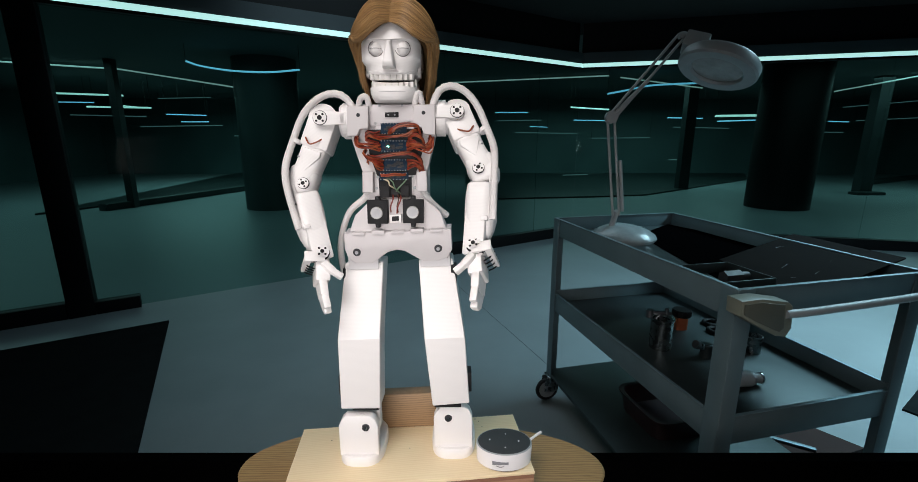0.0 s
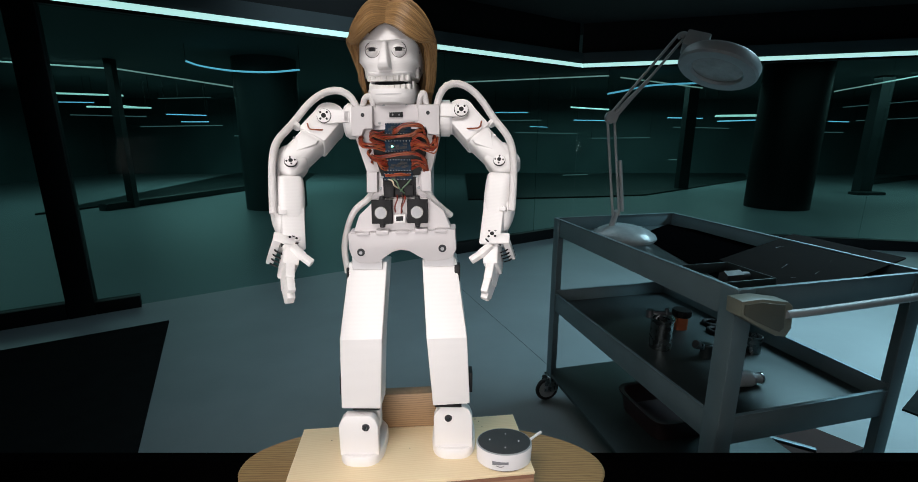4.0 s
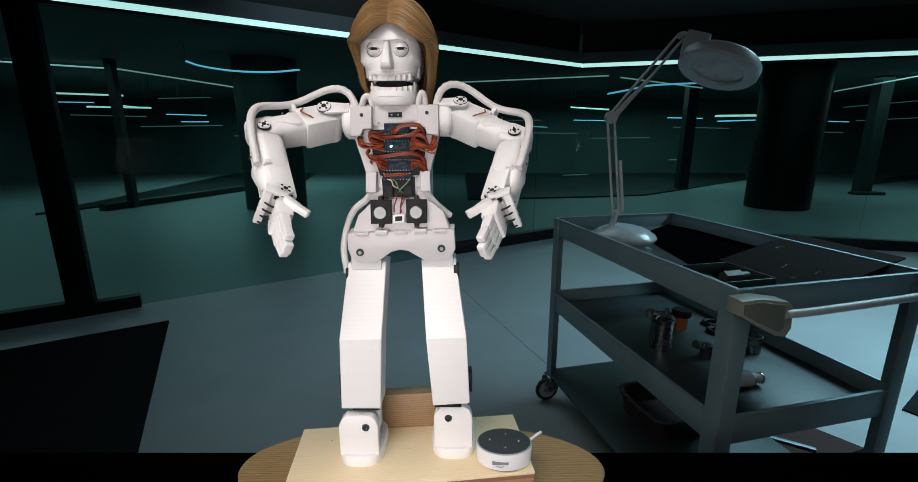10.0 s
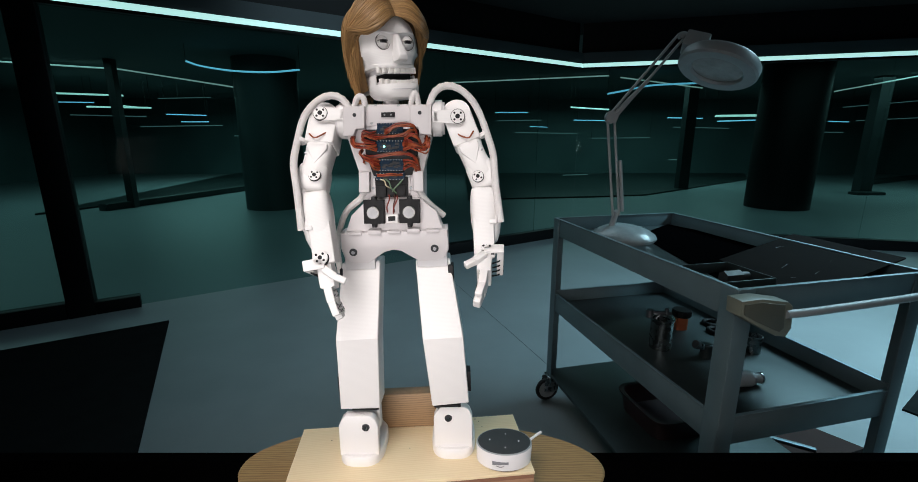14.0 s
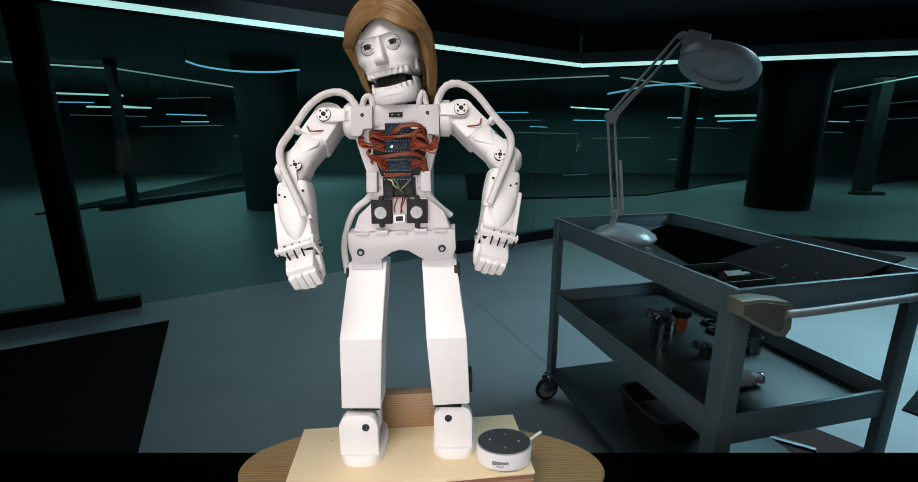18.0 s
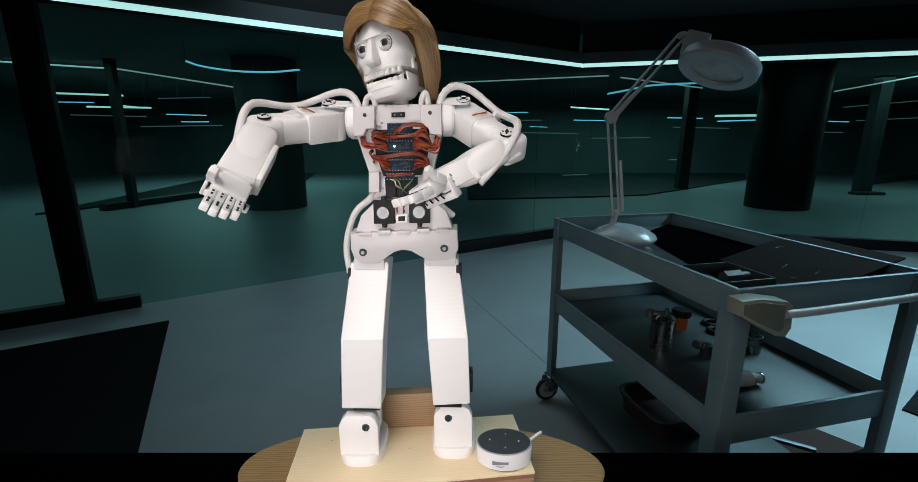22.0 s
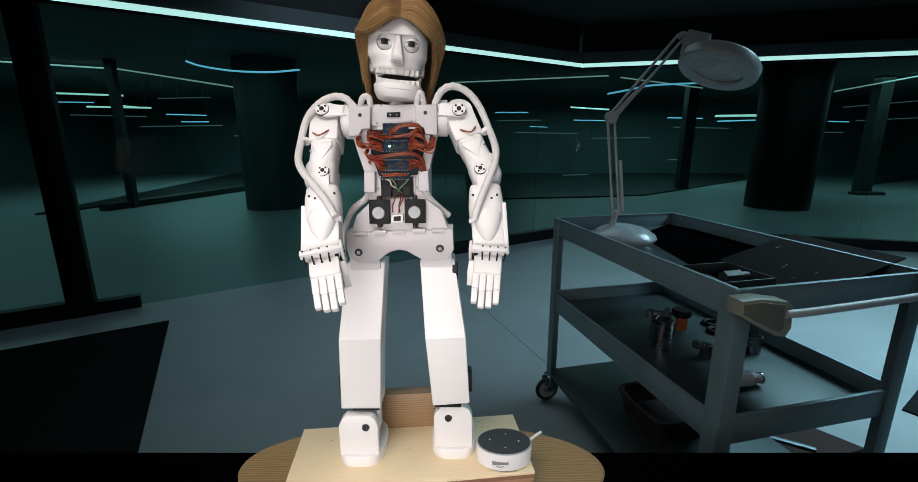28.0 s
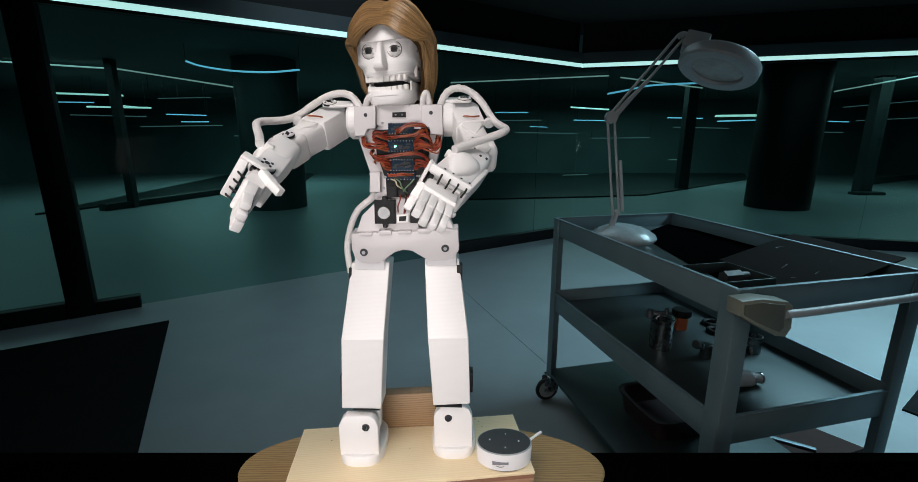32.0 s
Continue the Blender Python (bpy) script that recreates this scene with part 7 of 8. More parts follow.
    left_upper_arm_rows = [
        (0, 0.0927, 0.022, 0.5648, -30.1, -20.4, 5.6),
        (0.5, 0.0945, 0.022, 0.5648, -32, -27.2, 11.5),
        (0.75, 0.0959, 0.022, 0.5648, -35.8, -30.2, 16.3),
        (1, 0.0973, 0.022, 0.5648, -41.5, -32.1, 21),
        (1.25, 0.0982, 0.022, 0.5648, -36.8, -30.2, 17.3),
        (1.5, 0.0991, 0.022, 0.5648, -33, -27.2, 13.4),
        (2, 0.101, 0.022, 0.5648, -33.9, -28.1, 10.3),
        (2.5, 0.0982, 0.022, 0.5648, -30.1, -25.3, 7.5),
        (2.75, 0.0968, 0.022, 0.5648, -33.8, -26.2, 7.4),
        (3, 0.0955, 0.022, 0.5648, -30.1, -28.2, 7.5),
        (3.25, 0.0968, 0.022, 0.5648, -31, -32.1, 9.4),
        (3.5, 0.0982, 0.022, 0.5648, -31.9, -36.1, 11.3),
        (4.5, 0.0991, 0.022, 0.5648, -32.9, -32.1, 11.3),
        (5.5, 0.1, 0.022, 0.5648, -32.9, -27.2, 10.4),
        (5.75, 0.1, 0.022, 0.5648, -34.8, -34.1, 14.2),
        (6, 0.1, 0.022, 0.5648, -38.6, -39, 17.9),
        (6.25, 0.0999, 0.022, 0.5648, -47.9, -45, 25.3),
        (6.5, 0.0998, 0.022, 0.5648, -60.9, -50.1, 35.4),
        (7, 0.0995, 0.022, 0.5648, -70.4, -51.5, 51.8),
        (7.5, 0.0995, 0.022, 0.5648, -62.8, -46.4, 46.3),
        (8, 0.0995, 0.022, 0.5648, -55, -38.2, 36.6),
        (8.25, 0.099, 0.022, 0.5648, -57.8, -35.3, 38.6),
        (8.5, 0.0984, 0.022, 0.5648, -61.7, -33.4, 41.5),
        (8.75, 0.0978, 0.022, 0.5648, -62.7, -29.4, 42.6),
        (9, 0.0973, 0.022, 0.5648, -64.6, -25.5, 42.7),
        (9.25, 0.0974, 0.022, 0.5648, -62.7, -25.4, 41.7),
        (9.5, 0.0975, 0.022, 0.5648, -59.8, -25.4, 39.8),
        (9.75, 0.0976, 0.022, 0.5648, -62.7, -26.4, 41.7),
        (10, 0.0977, 0.022, 0.5648, -64.6, -28.4, 42.6),
        (10.25, 0.0982, 0.022, 0.5648, -68.7, -28.6, 49.7),
        (10.5, 0.0986, 0.022, 0.5648, -72.9, -28.7, 55.8),
        (10.75, 0.0991, 0.022, 0.5648, -72.7, -24.7, 52.8),
        (11, 0.0995, 0.022, 0.5648, -72.4, -20.7, 48.8),
        (11.25, 0.0994, 0.022, 0.5648, -73.4, -20.7, 49.8),
        (11.5, 0.0993, 0.022, 0.5648, -74.4, -21.7, 50.8),
        (12, 0.0991, 0.022, 0.5648, -74.5, -21.7, 51.8),
        (12.25, 0.0993, 0.022, 0.5648, -62.5, -27.4, 38.5),
        (12.5, 0.0995, 0.022, 0.5648, -50, -29.2, 27.8),
        (12.75, 0.0998, 0.022, 0.5648, -41.5, -28.1, 19.1),
        (13, 0.1, 0.022, 0.5648, -32, -25.3, 11.5),
        (13.25, 0.0978, 0.022, 0.5648, -32, -25.2, 7.4),
        (13.5, 0.0956, 0.022, 0.5648, -22.5, -26.4, 4.7),
        (13.75, 0.0946, 0.022, 0.5648, -19.6, -24.5, 1.8),
        (14, 0.0935, 0.022, 0.5648, -15.7, -21.6, -1.1),
        (14.25, 0.0941, 0.022, 0.5648, -27, -36.9, -0.7),
        (14.5, 0.0947, 0.022, 0.5648, -30.3, -52.5, 1.5),
        (15.5, 0.0955, 0.022, 0.5648, -38.8, -52.6, 12.1),
        (16.5, 0.0982, 0.022, 0.5648, -47.6, -49.8, 22.9),
        (16.75, 0.0982, 0.022, 0.5648, -47.8, -46.9, 24.2),
        (17, 0.0982, 0.022, 0.5648, -47.8, -44.9, 24.2),
        (17.5, 0.0984, 0.022, 0.5648, -42.3, -43, 21.7),
        (18, 0.0986, 0.022, 0.5648, -38.5, -35, 15),
        (18.25, 0.0989, 0.022, 0.5648, -44.2, -37, 21.7),
        (18.5, 0.0991, 0.022, 0.5648, -53.6, -37.1, 28.3),
        (18.75, 0.0993, 0.022, 0.5648, -54.8, -34.2, 32.5),
        (19, 0.0995, 0.022, 0.5648, -55, -30.3, 36.8),
        (19.25, 0.1003, 0.022, 0.5648, -59, -29.4, 42.8),
        (19.5, 0.1012, 0.022, 0.5648, -63.1, -27.5, 48.9),
        (19.75, 0.102, 0.022, 0.5648, -66.8, -22.6, 48.9),
        (20, 0.1028, 0.022, 0.5648, -70.5, -16.7, 48),
        (20.25, 0.1028, 0.022, 0.5648, -65.9, -18.6, 50.1),
        (20.5, 0.1028, 0.022, 0.5648, -61.3, -21.6, 51.2),
        (20.75, 0.1028, 0.022, 0.5648, -63.1, -22.6, 49.1),
        (21, 0.1028, 0.022, 0.5648, -64.8, -23.5, 46.9),
        (21.25, 0.1027, 0.022, 0.5648, -64.8, -23.5, 46.9),
        (21.5, 0.1026, 0.022, 0.5648, -64.7, -23.5, 45.8),
        (21.75, 0.1025, 0.022, 0.5648, -63.4, -20.4, 38.8),
        (22, 0.1024, 0.022, 0.5648, -63.2, -17.4, 32.7),
        (22.25, 0.1032, 0.022, 0.5648, -60.7, -26.4, 39.7),
        (22.5, 0.104, 0.022, 0.5648, -58.1, -34.4, 43.8),
        (22.75, 0.1048, 0.022, 0.5648, -56.8, -36.2, 37.5),
        (23, 0.1056, 0.022, 0.5648, -52.9, -39.2, 33.5),
        (23.5, 0.1049, 0.022, 0.5648, -43.8, -43.3, 33.1),
        (24, 0.1042, 0.022, 0.5648, -48.8, -40.9, 23.3),
        (24.5, 0.1049, 0.022, 0.5648, -44.4, -42.1, 26.7),
        (24.75, 0.1052, 0.022, 0.5648, -47.9, -39, 24.5),
        (25, 0.1056, 0.022, 0.5648, -46.2, -39, 25.6),
        (25.25, 0.1033, 0.022, 0.5648, -43.3, -37, 22.8),
        (25.5, 0.101, 0.022, 0.5648, -40.5, -35, 20),
        (26.5, 0.0982, 0.022, 0.5648, -34.8, -27.2, 12.3),
        (27.5, 0.0955, 0.022, 0.5648, -30.1, -19.4, 7.6),
        (28, 0.0955, 0.022, 0.5648, -29.2, -19.4, 6.7),
        (28.5, 0.0975, 0.022, 0.5648, -31.1, -18.4, 8.6),
        (28.75, 0.0985, 0.022, 0.5648, -32, -13.5, 6.7),
        (29, 0.0995, 0.022, 0.5648, -32, -9.6, 4.8),
        (29.25, 0.099, 0.022, 0.5648, -33.9, -16.4, 10.6),
        (29.5, 0.0984, 0.022, 0.5648, -35.9, -23.3, 18.4),
        (29.75, 0.0978, 0.022, 0.5648, -45.4, -28.2, 28.1),
        (30, 0.0973, 0.022, 0.5648, -56.1, -32.3, 39.8),
        (30.5, 0.0986, 0.022, 0.5648, -53.2, -26.4, 38),
        (31, 0.1, 0.022, 0.5648, -56.4, -13.4, 23),
        (31.5, 0.1019, 0.022, 0.5648, -57.2, -7.6, 14.3),
        (31.75, 0.1028, 0.022, 0.5648, -57.2, -5.6, 12.4),
        (32, 0.1037, 0.022, 0.5648, -57.2, -3.7, 9.5),
    ]
    left_forearm_rows = [
        (0, 0.1298, -0.0283, 0.4789, 0.1, 14.1, 72),
        (0.5, 0.1456, -0.0246, 0.4846, -7.8, 12.2, 70),
        (0.75, 0.1544, -0.026, 0.4909, 3.1, 14.1, 67),
        (1, 0.1627, -0.0269, 0.4979, 14, 18.1, 64),
        (1.25, 0.1574, -0.0258, 0.4913, 6.1, 15.1, 67),
        (1.5, 0.1515, -0.0251, 0.4858, -1.8, 13.2, 71),
        (2, 0.1514, -0.0296, 0.4871, 8.1, 15.1, 73),
        (2.5, 0.1444, -0.0252, 0.4819, 1.1, 14.1, 71),
        (2.75, 0.143, -0.031, 0.4852, -1.9, 13.2, 71),
        (3, 0.1452, -0.0242, 0.4836, -2.9, 13.1, 71),
        (3.25, 0.1532, -0.0245, 0.4883, -0.8, 13.1, 71),
        (3.5, 0.1613, -0.0226, 0.4929, 2.1, 13.1, 71),
        (4.5, 0.1562, -0.0252, 0.4894, 3.1, 14.1, 71),
        (5.5, 0.1503, -0.0279, 0.486, 4.1, 14.1, 72),
        (5.75, 0.1614, -0.0253, 0.493, 4.1, 14.1, 72),
        (6, 0.1697, -0.025, 0.5013, 4.2, 13.1, 71),
        (6.25, 0.1789, -0.0266, 0.5156, 10.1, 13.1, 72),
        (6.5, 0.1847, -0.0293, 0.532, 14.1, 13.1, 72),
        (7, 0.1932, -0.0178, 0.5431, 21.1, 17, 75),
        (7.5, 0.191, -0.0159, 0.5316, 15.1, 13.1, 72),
        (8, 0.18, -0.026, 0.5175, 20.9, 27.9, 79),
        (8.25, 0.18, -0.0273, 0.52, -0.8, 31, 50),
        (8.5, 0.1798, -0.0288, 0.5226, -25.6, 33.7, 9.2),
        (8.75, 0.1778, -0.0318, 0.5234, -24.2, 44.3, 23.4),
        (9, 0.1756, -0.0348, 0.5243, -18.9, 41.6, 50.2),
        (9.25, 0.1746, -0.034, 0.5209, -9.5, 38.7, 54.1),
        (9.5, 0.1735, -0.033, 0.5174, 0.2, 33.9, 58),
        (9.75, 0.1756, -0.0331, 0.5213, -2.7, 37.8, 57),
        (10, 0.1778, -0.0329, 0.5252, -5.6, 40.6, 56.1),
        (10.25, 0.1842, -0.0271, 0.5314, 23.7, 38.4, 92.6),
        (10.5, 0.1895, -0.0214, 0.5378, 38.1, 34.3, 110.3),
        (10.75, 0.1865, -0.0274, 0.5367, 48.6, 30.4, 121.1),
        (11, 0.1821, -0.035, 0.5358, 58.1, 25.5, 131.1),
        (11.25, 0.183, -0.0339, 0.537, 64.8, 17.7, 132.4),
        (11.5, 0.184, -0.0328, 0.5383, 70.7, 9.9, 131.8),
        (12, 0.184, -0.0325, 0.5384, 60.2, 41.3, 118.2),
        (12.25, 0.1754, -0.0362, 0.5219, 44, 33.7, 99.6),
        (12.5, 0.167, -0.0339, 0.506, 27, 19.1, 73),
        (12.75, 0.1585, -0.0314, 0.4948, -1.1, 32, 33),
        (13, 0.1494, -0.0258, 0.4842, -12.1, 7.2, 8),
        (13.25, 0.1434, -0.0286, 0.4835, -17.9, -1.7, 32.9),
        (13.5, 0.142, -0.0144, 0.4771, -15.8, 9.2, 68),
        (13.75, 0.1365, -0.0122, 0.4742, -6.8, 14.1, 83),
        (14, 0.1308, -0.0076, 0.4708, -2.8, 14, 86),
        (14.25, 0.1506, -0.0262, 0.4893, -5.7, 13.1, 84),
        (14.5, 0.1684, -0.0292, 0.5096, -10.7, 11.1, 81),
        (15.5, 0.1728, -0.0289, 0.5151, 1.2, 11.1, 82),
        (16.5, 0.1785, -0.0279, 0.5195, 8.1, 13.1, 72),
        (16.75, 0.1769, -0.0284, 0.517, 0.1, 13.2, 51),
        (17, 0.1753, -0.0287, 0.5145, -3, 19.1, 18),
        (17.5, 0.1744, -0.0242, 0.5087, -10.1, 9.2, 3),
        (18, 0.1619, -0.0293, 0.4975, -10.1, 10.2, 8),
        (18.25, 0.1692, -0.0285, 0.5047, -6, 31, 29),
        (18.5, 0.1722, -0.0349, 0.5148, 17, 18.1, 65),
        (18.75, 0.174, -0.032, 0.5143, 24, 19.1, 67),
        (19, 0.1758, -0.029, 0.5135, 27.8, 30.9, 73.9),
        (19.25, 0.1812, -0.0261, 0.5184, 16.9, 33.9, 55),
        (19.5, 0.1862, -0.0229, 0.5235, -6.9, 51.3, 21.1),
        (19.75, 0.1849, -0.0295, 0.5271, -29.9, 55, 1.1),
        (20, 0.1823, -0.0369, 0.5311, -50.5, 53, -15.8),
        (20.25, 0.1847, -0.0291, 0.5242, -34.4, 56.9, -0.5),
        (20.5, 0.1856, -0.0218, 0.5178, -16.4, 56, 17.5),
        (20.75, 0.1855, -0.025, 0.5211, -0.2, 63.7, 36),
        (21, 0.1845, -0.0295, 0.5245, 7.7, 52.3, 43.8),
        (21.25, 0.1837, -0.0303, 0.524, 47.5, 27.9, 84.9),
        (21.5, 0.1829, -0.0311, 0.5235, 51, 11, 86),
        (21.75, 0.174, -0.0415, 0.5213, 57.8, 7, 95.1),
        (22, 0.1652, -0.0495, 0.5196, 63.4, 2.1, 104.2),
        (22.25, 0.1787, -0.0341, 0.5183, 54, 7, 90),
        (22.5, 0.1884, -0.0194, 0.5188, 35, 23, 70),
        (22.75, 0.1846, -0.0275, 0.5181, 3.8, 48.6, 33),
        (23, 0.1851, -0.0259, 0.5161, -3, 40, 4),
        (23.5, 0.1877, -0.0102, 0.5093, -8, 39, -2),
        (24, 0.1778, -0.0317, 0.5123, -8.1, 28.1, -2),
        (24.5, 0.1823, -0.0219, 0.5092, -2, 33.1, 9),
        (24.75, 0.1775, -0.0317, 0.5103, 6.8, 41.8, 35),
        (25, 0.1796, -0.0271, 0.5086, 28, 22.1, 68),
        (25.25, 0.1739, -0.0268, 0.5037, 17, 20.1, 63),
        (25.5, 0.1679, -0.026, 0.499, 8.1, 17.1, 59),
        (26.5, 0.1508, -0.0288, 0.4882, -18, 22.1, 20),
        (27.5, 0.1329, -0.0274, 0.4785, -13.1, -3.8, -1),
        (28, 0.1319, -0.0255, 0.4772, -13.1, -3.8, -1),
        (28.5, 0.1341, -0.0276, 0.4783, -22, 25.9, 16),
        (28.75, 0.1267, -0.0311, 0.4769, -12.1, 15.1, 14),
        (29, 0.1192, -0.0336, 0.476, -12.1, 9.1, 9),
        (29.25, 0.135, -0.0319, 0.4805, -20.1, 17, 8),
        (29.5, 0.1499, -0.0262, 0.4858, -24.9, 23.9, 6),
        (29.75, 0.1647, -0.0274, 0.4997, -24.7, 36.7, 10.2),
        (30, 0.1775, -0.0245, 0.5155, -18.6, 48.3, 16.4),
        (30.5, 0.1726, -0.0272, 0.5083, -26.5, 42.4, 8.4),
        (31, 0.1464, -0.055, 0.508, -53.8, 22.7, -6.5),
        (31.5, 0.1313, -0.0627, 0.5067, -50.9, 32.2, -7.9),
        (31.75, 0.127, -0.0647, 0.5071, -57.3, 33.2, -8.4),
        (32, 0.1227, -0.0663, 0.5076, -62.7, 35.2, -9.9),
    ]
